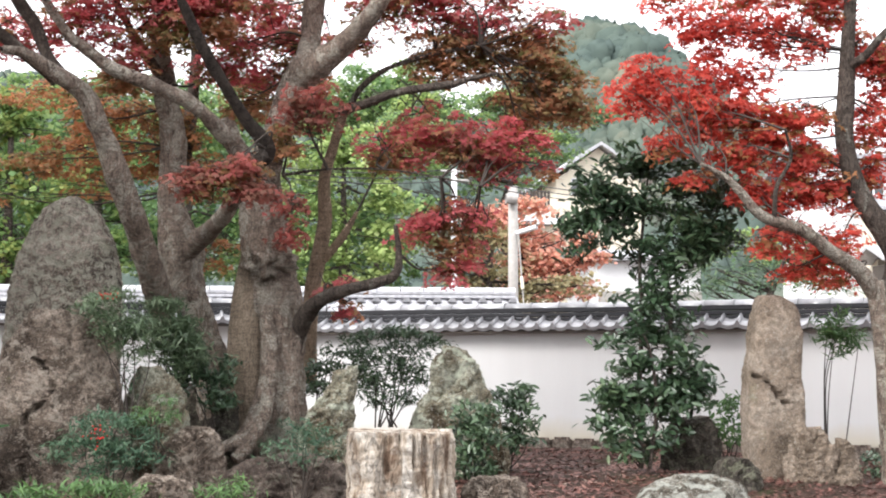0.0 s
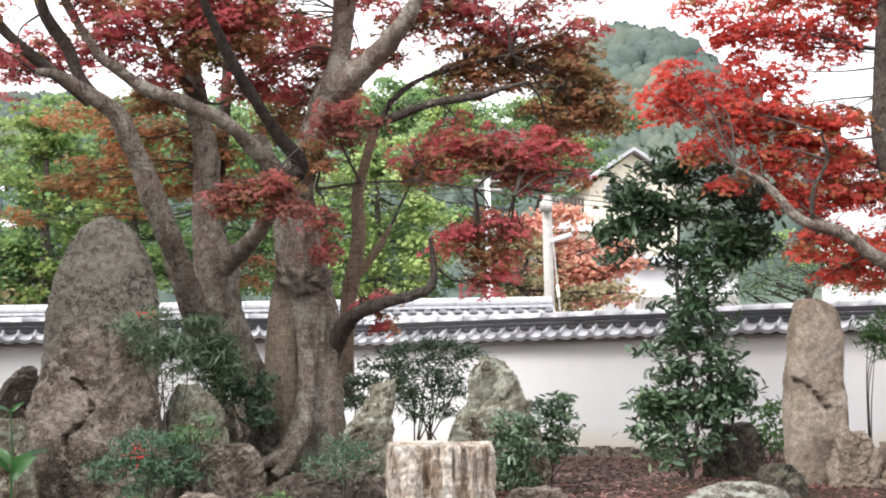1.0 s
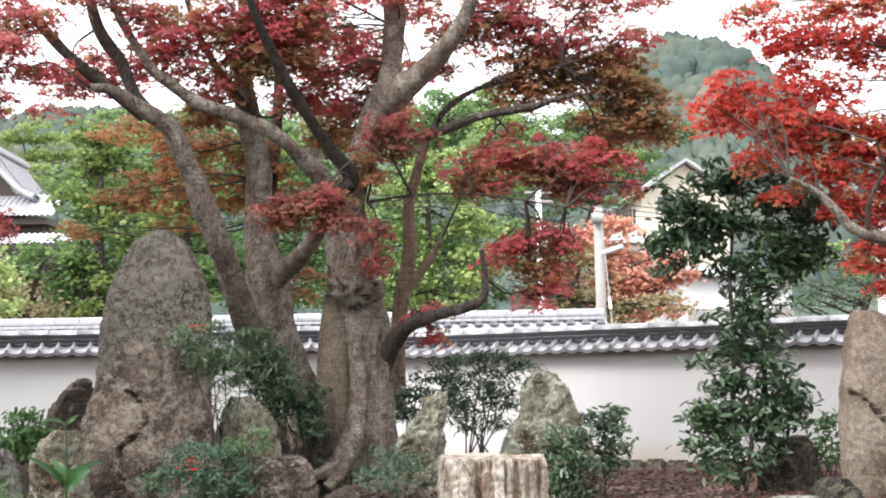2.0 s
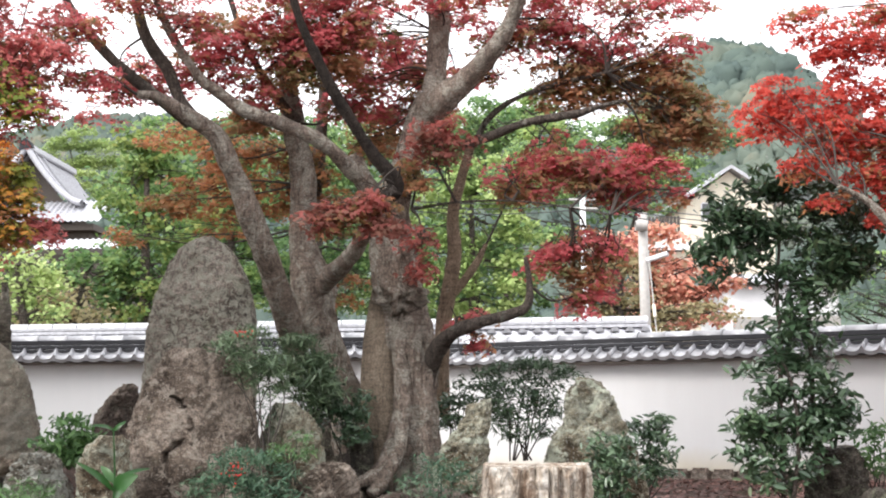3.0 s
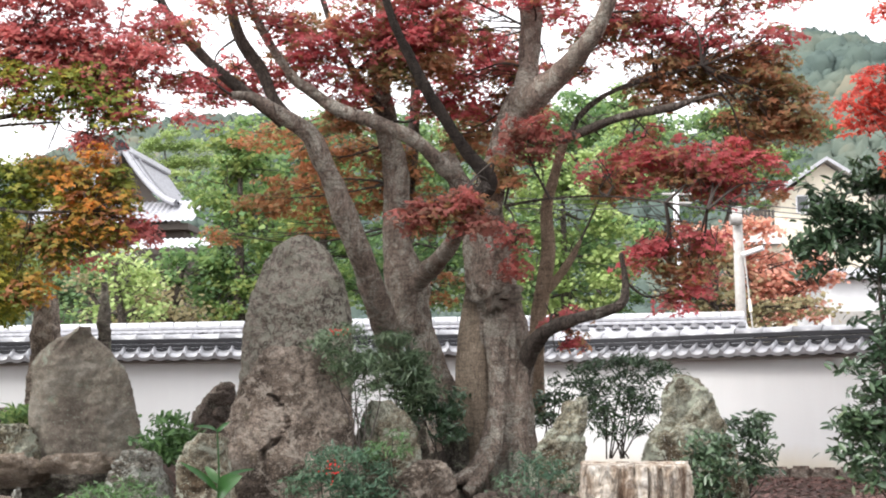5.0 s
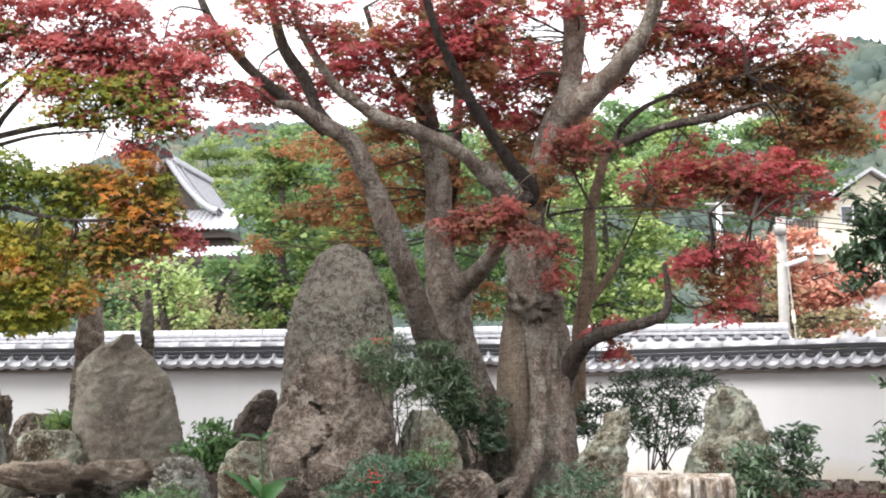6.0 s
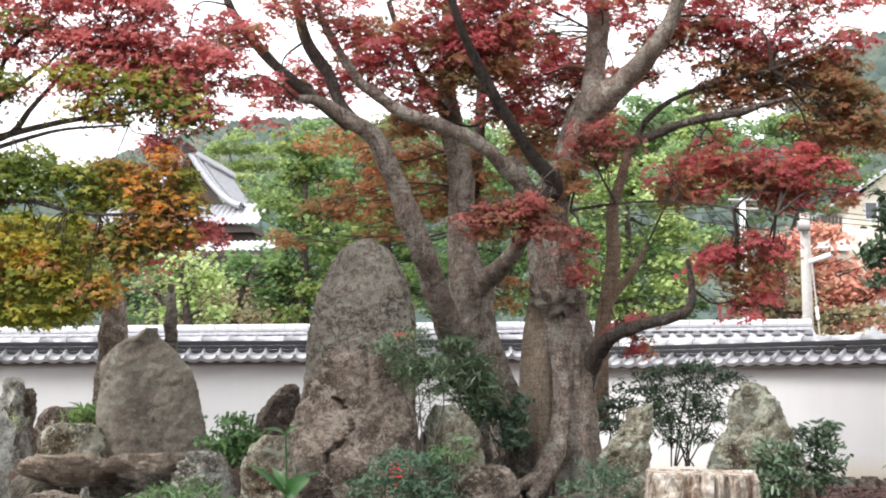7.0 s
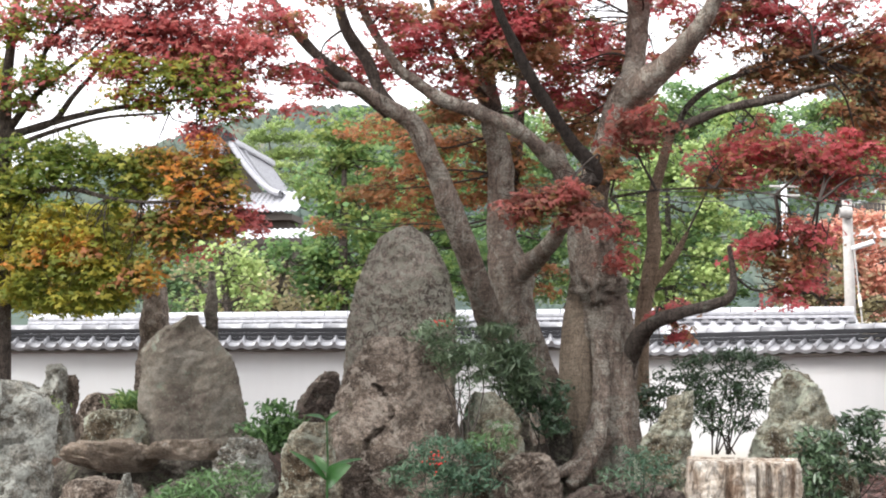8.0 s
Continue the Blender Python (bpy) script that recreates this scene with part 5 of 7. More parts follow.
# burr on the trunk
bm = bmesh.new()
bmesh.ops.create_icosphere(bm, subdivisions=4, radius=1)
kx, ky, kz = (0.188, 15.28, 2.652)
for v in bm.verts:
    n_ = v.co.copy()
    v.co = Vector((kx + n_.x * 0.27, ky + n_.y * 0.24, kz + n_.z * 0.2)) + n_ * 0.13 * noise.fractal(n_ * 2.4, 1.0, 2.0, 5)
under(maple, part("burr", bm, M_BARK, None, "", True))
red_pads = [(-2.365, 15, 5.187, 0.733, 0.301), (-2.863, 15, 5.001, 0.419, 0.215), (-1.55, 15, 5.597, 0.768, 0.323), (-1.865, 15, 5.343, 0.489, 0.215), (-0.605, 15, 5.653, 0.699, 0.323), (-0.044, 16.4, 5.602, 0.687, 0.329), (-0.446, 15.8, 5.021, 0.589, 0.264), (0.086, 16.4, 5.005, 0.573, 0.298), (-0.923, 15, 5.366, 0.489, 0.251), (1.574, 15, 3.998, 0.524, 0.287), (2.021, 15, 4.183, 0.629, 0.323)]
red_pads += [(2.521, 15, 3.986, 0.664, 0.323), (2.769, 15, 3.825, 0.454, 0.258), (2.969, 15, 4.141, 0.454, 0.287), (3.273, 15, 3.755, 0.182, 0.1), (2.277, 15, 3.198, 0.545, 0.215), (1.927, 15, 3.046, 0.419, 0.215), (2.166, 15, 2.604, 0.314, 0.215), (2.359, 15, 2.789, 0.314, 0.201), (2.053, 15, 5.404, 0.664, 0.251), (2.695, 15, 5.528, 0.594, 0.251), (3.333, 15, 5.457, 0.419, 0.201), (1.377, 15.2, 5.657, 0.425, 0.254), (1.871, 15, 5.73, 0.489, 0.201), (0.921, 16.4, 5.417, 0.382, 0.196), (1.038, 15, 2.434, 0.224, 0.1), (0.85, 15, 2.344, 0.21, 0.1), (1.051, 15, 2.124, 0.063, 0.129)]
red_pads += [(-1.302, 15, 4.921, 0.419, 0.158), (-1.109, 15, 5.787, 0.489, 0.287), (-0.349, 15, 6.008, 0.629, 0.287), (-1.916, 14, 5.486, 0.391, 0.268), (-0.917, 15, 6.142, 0.838, 0.287), (0.604, 15, 6.065, 0.838, 0.215), (1.881, 15, 6.121, 0.978, 0.251), (3.03, 15, 5.981, 0.838, 0.215), (-3.589, 13.5, 5.189, 0.629, 0.258), (-3.142, 13.5, 5.3, 0.503, 0.226), (-2.991, 13.6, 4.804, 0.57, 0.143), (-2.385, 14, 5.791, 0.782, 0.268), (0.378, 16.6, 5.825, 0.464, 0.278), (-1.489, 15, 5.115, 0.349, 0.158), (-0.827, 15.6, 5.716, 0.436, 0.261)]
red_pads += [(-0.107, 16.4, 6.062, 0.458, 0.235)]
red_pads += [(1.591, 14.8, 5.581, 0.431, 0.135), (2.16, 14.8, 5.672, 0.431, 0.123), (-0.039, 15.6, 5.709, 0.389, 0.195), (0.386, 15.7, 5.394, 0.294, 0.157), (-0.564, 15.6, 5.714, 0.389, 0.195), (-0.111, 15.6, 5.174, 0.324, 0.156), (0.967, 15.8, 6.026, 0.328, 0.118), (1.221, 15.0, 5.153, 0.187, 0.087)]
bronze_pads = [(-0.29, 13.8, 3.434, 0.373, 0.132), (-0.059, 13.9, 3.578, 0.22, 0.093), (-0.475, 13.8, 3.263, 0.167, 0.079), (2.425, 15.2, 3.955, 0.496, 0.218), (1.58, 15.1, 3.822, 0.352, 0.159), (2.481, 15.1, 3.162, 0.316, 0.159), (2.509, 15.1, 5.164, 0.774, 0.274), (3.016, 15.1, 4.964, 0.774, 0.289), (3.425, 15.1, 4.733, 0.563, 0.289), (3.576, 15.1, 4.473, 0.338, 0.217), (3.129, 15.1, 4.51, 0.563, 0.253), (2.117, 15.1, 4.909, 0.563, 0.202), (-0.924, 15, 5.174, 0.419, 0.215), (-0.422, 15.1, 5.322, 0.422, 0.217), (0.497, 16.2, 5.236, 0.377, 0.232), (-1.55, 15.6, 4.79, 0.436, 0.224), (-0.055, 16, 4.583, 0.522, 0.23), (0.318, 15, 4.013, 0.279, 0.215)]
bronze_pads += [(3.089, 15.1, 5.224, 0.563, 0.217), (0.63, 16.2, 5.027, 0.302, 0.194), (-3.725, 13.4, 4.878, 0.437, 0.288), (2.126, 15.1, 2.927, 0.352, 0.181)]
maroon_pads = [(0.586, 14.5, 4.31, 0.419, 0.312), (-0.114, 13.6, 3.536, 0.38, 0.091), (0.063, 13.7, 3.261, 0.255, 0.092), (-0.594, 13.7, 3.459, 0.217, 0.079), (0.428, 15, 3.129, 0.196, 0.323), (-0.404, 13.8, 3.47, 0.316, 0.195), (-0.062, 13.8, 3.292, 0.275, 0.138), (-0.623, 13.8, 3.322, 0.161, 0.115), (-0.115, 13.8, 3.623, 0.218, 0.126)]
rust_pads = [(-1.679, 16.2, 4.228, 0.679, 0.325), (-2.216, 16.2, 3.996, 0.604, 0.271), (-1.277, 16.2, 3.883, 0.453, 0.248), (-2.551, 16.2, 3.865, 0.415, 0.217), (-1.882, 16.2, 3.687, 0.528, 0.194), (-1.005, 16.2, 4.357, 0.453, 0.31), (-2.485, 16.2, 4.716, 0.453, 0.217), (-0.482, 16.2, 2.758, 0.211, 0.139), (-0.738, 16.2, 4.012, 0.453, 0.387), (-1.408, 16.2, 4.567, 0.604, 0.232), (-1.947, 16.2, 4.436, 0.453, 0.194), (-0.346, 16.2, 2.924, 0.166, 0.108), (-3.083, 16.2, 3.5, 0.264, 0.139), (2.381, 15.5, 5.327, 0.433, 0.163)]
limb_points = a_left + a_right + a_low + b_left + b_cross + b_up + b_out + c_right + c_upper + c_hang + b_mid + a_lead
twigs("twig_spray", limb_points, red_pads + bronze_pads + maroon_pads, M_TWIG, maple, 5, 0.017, 9)
twigs("twig_spray", b_trunk + c_side + b_left, rust_pads, M_TWIG, maple, 6, 0.014, 8)
sprays(red_pads, 1320, 0.05, L_RED, maple, 21, "dark red leaves")
sprays(red_pads, 640, 0.05, L_BROWN, maple, 24, "bronze leaves among the red")
sprays(bronze_pads, 2500, 0.05, L_BROWN, maple, 22, "bronze-brown leaves")
sprays(maroon_pads, 2300, 0.05, L_MAROON, maple, 25, "dark maroon leaves")
sprays(rust_pads, 1200, 0.048, L_RUST, maple, 23, "rust-orange leaves")


# ---- scarlet maple ----
scarlet = base_at("scarlet_maple_tree", *(6.737, 13.6, 0.301), "slender maple with bright scarlet leaves", "tree")
s_trunk = [(6.745, 13.6, 0.125, 0.158), (6.68, 13.6, 0.95, 0.136), (6.636, 13.6, 1.661, 0.113), (6.573, 13.6, 2.138, 0.107), (6.51, 13.6, 2.377, 0.107)]
s_left = [(6.538, 13.6, 2.258, 0.107), (6.308, 13.5, 2.489, 0.09), (5.956, 13.4, 2.686, 0.072), (5.61, 13.3, 2.891, 0.064), (5.148, 13.2, 3.02, 0.055), (4.913, 13.2, 3.266, 0.044), (4.765, 13.2, 3.408, 0.033), (4.465, 13.1, 3.533, 0.022)]
s_stem = [(6.643, 13.7, 2.022, 0.125), (6.9, 13.8, 2.574, 0.132), (6.767, 13.8, 2.909, 0.126), (6.562, 13.8, 3.194, 0.115), (6.397, 13.8, 3.547, 0.103), (6.318, 13.8, 3.976, 0.098), (6.348, 13.8, 4.409, 0.092), (6.379, 13.8, 4.907, 0.08), (6.426, 13.8, 5.472, 0.069), (6.49, 13.8, 6.23, 0.052)]
s_fork = [(6.375, 13.8, 4.721, 0.052), (6.477, 13.6, 4.804, 0.045), (6.659, 13.5, 5.033, 0.039), (6.903, 13.4, 5.261, 0.028)]
s_thin = [(5.269, 13.2, 3.01, 0.027), (5.265, 13.1, 3.317, 0.022), (5.421, 13.1, 3.61, 0.019), (5.326, 13, 3.882, 0.014)]
limb("trunk", s_trunk, M_BARK, scarlet, 16, 0.08, 7, "", 2.0, (4, 0.2, 0.5))
for rows_, mat_ in ((s_left, M_BARK), (s_stem, M_BARK_DARK), (s_fork, M_BARK_DARK), (s_thin, M_BARK_DARK)):
    limb("limb", rows_, mat_, scarlet, 12, 0.08, 7, "", rows_[0][0])
scarlet_pads = [(5.437, 14, 5.236, 0.717, 0.268), (4.857, 14, 5.091, 0.391, 0.268), (5.952, 14, 5.065, 0.522, 0.234), (4.606, 14, 5.301, 0.391, 0.147), (4.219, 14, 4.699, 0.391, 0.254), (4.028, 14, 4.447, 0.326, 0.301), (4.593, 14, 4.4, 0.522, 0.268), (5.107, 14, 4.725, 0.587, 0.254), (4.971, 14, 4.225, 0.587, 0.254), (4.715, 14, 4.064, 0.391, 0.201), (5.419, 14, 4.298, 0.522, 0.254), (5.54, 14, 3.929, 0.587, 0.268), (5.999, 14, 4.251, 0.456, 0.234), (5.154, 14, 3.797, 0.456, 0.201), (6.051, 14, 3.691, 0.522, 0.301), (5.786, 14, 3.376, 0.456, 0.254), (6.303, 14, 3.385, 0.359, 0.268), (5.403, 14, 3.432, 0.391, 0.187)]
scarlet_pads += [(5.65, 14, 3.005, 0.391, 0.187), (6.03, 14, 2.763, 0.391, 0.214), (6.356, 14, 2.89, 0.261, 0.268), (5.833, 14, 2.546, 0.293, 0.134), (5.455, 14, 2.818, 0.228, 0.121), (6.716, 14, 4.206, 0.293, 0.335), (6.669, 14, 4.962, 0.261, 0.335), (6.286, 14, 5.392, 0.391, 0.234), (6.701, 14, 3.641, 0.228, 0.268), (6.857, 14, 4.588, 0.196, 0.335), (4.397, 14, 3.903, 0.261, 0.134), (5.378, 14, 5.548, 0.587, 0.167), (6.095, 14, 5.639, 0.587, 0.201), (7.135, 14, 5.04, 0.456, 0.402), (7.242, 14, 4.156, 0.522, 0.469), (7.349, 14, 3.277, 0.456, 0.402), (4.482, 14, 5.515, 0.391, 0.134), (4.707, 14, 3.542, 0.261, 0.121)]
scarlet_pads += [(6.283, 14, 2.52, 0.261, 0.147)]
twigs("twig_spray", s_left + s_stem + s_fork + s_thin, scarlet_pads, M_TWIG, scarlet, 8, 0.013, 9)
sprays(scarlet_pads, 1750, 0.052, L_BRIGHT, scarlet, 31)
sprays(scarlet_pads[8:], 650, 0.05, L_RUST, scarlet, 32, "orange-brown leaves")


# ---- turning maple ----
turning = base_at("turning_maple_tree", *(-5.956, 13.2, 0.607), "maple turning from green to orange and red", "tree")
t_trunk = [(-5.777, 13.2, 0.389, 0.121), (-5.75, 13.2, 1.49, 0.099), (-5.751, 13.2, 2.609, 0.082), (-5.768, 13.2, 3.46, 0.077), (-5.772, 13.2, 4.033, 0.071), (-5.763, 13.2, 4.61, 0.055), (-5.718, 13.2, 5.132, 0.044), (-5.629, 13.2, 5.833, 0.027)]
t_one = [(-5.762, 13.2, 4.102, 0.044), (-5.436, 13.1, 4.454, 0.033), (-5.11, 13, 4.664, 0.027), (-4.79, 12.9, 4.859, 0.016), (-4.565, 12.9, 5.079, 0.011)]
t_two = [(-5.803, 13.2, 3.449, 0.044), (-5.33, 12.9, 3.469, 0.032), (-4.95, 12.8, 3.487, 0.027), (-4.519, 12.7, 3.373, 0.021), (-4.153, 12.6, 3.311, 0.016), (-3.607, 12.6, 3.318, 0.01)]
t_three = [(-5.773, 13.2, 4.067, 0.049), (-5.197, 13.1, 4.203, 0.033), (-4.585, 13, 4.3, 0.027), (-4.042, 12.9, 4.323, 0.016), (-3.677, 12.8, 4.388, 0.011)]
t_four = [(-5.773, 13.2, 4.091, 0.044), (-5.254, 13.1, 4.187, 0.033), (-4.99, 13, 4.434, 0.027), (-4.617, 12.9, 4.77, 0.016), (-4.335, 12.9, 4.959, 0.011)]
t_five = [(-5.769, 13.2, 3.918, 0.038), (-5.425, 13.1, 4.037, 0.027), (-5.041, 13, 4.124, 0.022), (-4.605, 12.9, 4.191, 0.016), (-3.984, 12.9, 4.221, 0.011)]
t_six = [(-5.773, 13.2, 3.66, 0.033), (-5.42, 13.1, 3.838, 0.022), (-5.093, 13, 3.899, 0.016), (-4.542, 12.9, 3.816, 0.011)]
t_seven = [(-5.75, 13.2, 4.552, 0.038), (-5.442, 13.1, 4.695, 0.027), (-5.178, 13, 5.066, 0.022), (-4.742, 12.9, 5.311, 0.016)]
limb("trunk", t_trunk, M_BARK_DARK, turning, 12, 0.08, 7, "", 2.0)
for rows_ in (t_one, t_two, t_three, t_four, t_five, t_six, t_seven):
    limb("limb", rows_, M_BARK_DARK, turning, 8, 0.08, 7, "", rows_[0][0])
turn_pads = [(-4.059, 12.8, 3.817, 0.325, 0.166), (-3.939, 12.8, 3.213, 0.389, 0.2), (-4.16, 12.8, 3.162, 0.325, 0.2), (-3.664, 12.8, 3.372, 0.389, 0.2), (-3.496, 12.8, 3.151, 0.325, 0.146), (-3.779, 12.8, 3.647, 0.389, 0.2), (-4.208, 12.8, 2.727, 0.215, 0.22), (-4.345, 12.8, 2.62, 0.162, 0.133), (-3.991, 12.8, 2.996, 0.325, 0.166), (-3.389, 12.8, 3.476, 0.26, 0.2), (-3.56, 12.8, 3.862, 0.26, 0.186), (-4.77, 12.8, 2.952, 0.325, 0.2), (-5.275, 12.8, 2.904, 0.26, 0.166)]
turn_green_pads = [(-3.708, 12.9, 4.605, 0.301, 0.361), (-3.537, 12.9, 4.378, 0.301, 0.241), (-3.935, 12.9, 4.723, 0.301, 0.241), (-4.33, 12.9, 4.678, 0.452, 0.202), (-4.213, 12.9, 4.45, 0.452, 0.161), (-4.56, 12.9, 4.796, 0.301, 0.161), (-5.36, 12.9, 4.705, 0.376, 0.202), (-5.547, 12.9, 5.222, 0.301, 0.241), (-5.468, 12.9, 4.425, 0.225, 0.12), (-5.144, 12.9, 5.324, 0.452, 0.12), (-3.312, 12.9, 4.289, 0.225, 0.096), (-5.341, 12.9, 3.916, 0.527, 0.202), (-4.942, 12.9, 3.963, 0.452, 0.161), (-4.653, 12.9, 3.734, 0.527, 0.241), (-5.164, 12.9, 3.689, 0.601, 0.202), (-5.506, 12.9, 3.639, 0.301, 0.241), (-4.314, 12.9, 3.728, 0.376, 0.241)]
turn_red_pads = [(-4.6, 13.0, 5.049, 0.395, 0.236), (-4.257, 13.0, 5.181, 0.527, 0.236), (-3.856, 13.0, 5.084, 0.461, 0.236), (-3.739, 13.0, 4.854, 0.329, 0.203), (-3.345, 13.0, 5.013, 0.329, 0.169), (-4.893, 13.0, 5.286, 0.395, 0.169), (-3.454, 13.0, 4.677, 0.264, 0.169), (-5.236, 13.0, 5.067, 0.329, 0.135), (-3.062, 13.0, 4.948, 0.198, 0.081), (-3.283, 13.0, 4.448, 0.264, 0.101), (-2.694, 13.0, 4.322, 0.231, 0.068), (-4.139, 13.0, 4.922, 0.264, 0.135), (-3.73, 13.0, 4.112, 0.296, 0.121), (-3.771, 13.0, 2.958, 0.118, 0.121), (-3.3, 13.0, 3.281, 0.231, 0.169), (-3.187, 13.0, 3.158, 0.118, 0.088), (-4.034, 13.0, 5.546, 0.792, 0.27), (-5.016, 13.0, 5.635, 0.792, 0.27)]
turn_olive_pads = [(-5.378, 12.9, 3.136, 0.393, 0.269), (-4.982, 12.9, 3.186, 0.458, 0.269), (-4.585, 12.9, 3.124, 0.393, 0.269), (-5.313, 12.9, 2.804, 0.458, 0.269), (-4.86, 12.9, 2.798, 0.458, 0.269), (-4.521, 12.9, 2.739, 0.327, 0.269), (-5.42, 12.9, 2.53, 0.393, 0.201), (-4.966, 12.9, 2.47, 0.458, 0.168), (-4.573, 12.9, 2.521, 0.262, 0.201), (-5.557, 12.9, 3.417, 0.196, 0.134), (-6.005, 12.9, 3.035, 0.458, 0.536), (-6.025, 12.9, 3.705, 0.393, 0.403), (-6.055, 12.9, 4.723, 0.393, 0.403), (-4.254, 12.9, 3.505, 0.393, 0.201), (-3.806, 12.9, 3.552, 0.327, 0.201), (-3.418, 12.9, 3.71, 0.196, 0.188)]
turn_points = t_one + t_two + t_three + t_four + t_five + t_six + t_seven
twigs("twig_spray", turn_points, turn_pads + turn_green_pads + turn_olive_pads + turn_red_pads, M_TWIG, turning, 9, 0.01, 9)
sprays(turn_pads, 2000, 0.046, L_TURN, turning, 41, "orange and yellow leaves")
sprays(turn_pads, 800, 0.046, L_RUST, turning, 44, "rust-orange leaves")
sprays(turn_green_pads, 2300, 0.046, L_TGREEN, turning, 42, "green leaves", 0.3)
sprays(turn_green_pads[:11], 900, 0.046, L_RED, turning, 46, "dark red leaves", 0.3)
sprays(turn_olive_pads, 2500, 0.046, L_OLIVE, turning, 45, "yellow-green leaves")
sprays(turn_red_pads, 2600, 0.046, L_PINK, turning, 43, "light red leaves", 0.28)
# added foliage hidden behind the crown, set back to shade the wall
turn_shade_pads = [(x * k, y * k, 1.65 + (z - 1.65) * k, rx * k * 1.1, rz * k) for k in (1.2, 1.4) for x, y, z, rx, rz in turn_olive_pads[:13]]
sprays(turn_shade_pads, 1500, 0.075, L_OLIVE, turning, 47, "yellow-green leaves")


# ---- evergreen shrub tree ----
ever = base_at("evergreen_tree", *(4.347, 14.6, 0.549), "young evergreen tree with glossy dark leaves", "tree")
e1 = [(4.249, 14.6, 0.366, 0.03), (4.239, 14.6, 1.167, 0.026), (4.275, 14.6, 2.038, 0.026), (4.256, 14.6, 2.602, 0.022), (4.314, 14.6, 3.17, 0.015), (4.387, 14.6, 3.806, 0.007)]
e2 = [(4.668, 14.7, 0.539, 0.034), (4.633, 14.7, 1.288, 0.031), (4.63, 14.7, 2.042, 0.026), (4.586, 14.7, 2.675, 0.023), (4.672, 14.7, 3.186, 0.015), (4.877, 14.7, 3.702, 0.007)]
e3 = [(4.315, 14.5, 0.373, 0.026), (4.4, 14.5, 1.047, 0.022), (4.331, 14.5, 1.664, 0.015), (4.143, 14.5, 2.035, 0.011)]
ever_pads = [(4.127, 14.6, 3.769, 0.306, 0.195), (4.583, 14.6, 3.778, 0.34, 0.195), (4.94, 14.6, 3.562, 0.306, 0.209), (5.232, 14.6, 3.247, 0.204, 0.175), (4.386, 14.6, 3.679, 0.408, 0.244), (4.123, 14.6, 3.42, 0.408, 0.244), (4.709, 14.6, 3.43, 0.442, 0.279), (3.861, 14.6, 3.101, 0.374, 0.244), (4.378, 14.6, 3.108, 0.544, 0.279), (4.967, 14.6, 3.18, 0.34, 0.314), (3.667, 14.6, 2.91, 0.238, 0.195), (4.052, 14.6, 2.851, 0.408, 0.244), (4.635, 14.6, 2.858, 0.476, 0.244), (5.161, 14.6, 2.928, 0.238, 0.209), (4.372, 14.6, 2.603, 0.34, 0.175), (4.925, 14.6, 2.577, 0.238, 0.126), (3.605, 14.6, 3.191, 0.286, 0.237), (3.801, 14.6, 3.51, 0.306, 0.195)]
ever_pads += [(3.464, 14.6, 3.064, 0.177, 0.126), (5.168, 14.6, 3.406, 0.272, 0.195), (5.336, 14.6, 3.537, 0.177, 0.14), (4.929, 14.6, 2.798, 0.272, 0.182), (4.495, 14.6, 2.039, 0.272, 0.195), (4.654, 14.6, 1.839, 0.204, 0.14), (4.219, 14.6, 0.551, 0.19, 0.112), (3.965, 14.6, 0.614, 0.136, 0.07), (4.303, 14.6, 2.226, 0.272, 0.175), (4.563, 14.6, 2.29, 0.238, 0.175), (4.364, 14.6, 1.914, 0.238, 0.175), (4.168, 14.6, 1.664, 0.34, 0.195), (4.619, 14.6, 1.664, 0.306, 0.195), (4.037, 14.6, 1.416, 0.272, 0.195), (4.422, 14.6, 1.415, 0.408, 0.223), (4.809, 14.6, 1.352, 0.238, 0.223), (3.969, 14.6, 1.045, 0.238, 0.175), (4.354, 14.6, 1.105, 0.408, 0.209)]
ever_pads += [(4.74, 14.6, 1.041, 0.238, 0.175), (4.095, 14.6, 0.859, 0.306, 0.154), (4.414, 14.6, 0.795, 0.306, 0.154), (3.907, 14.6, 1.23, 0.238, 0.195), (4.941, 14.6, 1.477, 0.204, 0.195), (4.678, 14.6, 1.228, 0.34, 0.209), (4.227, 14.6, 1.229, 0.408, 0.209), (4.871, 14.6, 1.165, 0.204, 0.175)]
for rows_ in (e1, e2, e3):
    limb("trunk", rows_, M_BARK_DARK, ever, 9, 0.06, 6, "", rows_[0][0])
twigs("twig_spray", e1 + e2 + e3, ever_pads, M_TWIG, ever, 10, 0.009, 8)
leaf_cloud("foliage", ever_pads, 1050, 0.068, "oval", L_EVER, ever, 51, layers=7, flat=0.9, bunch=7, spread=0.08)


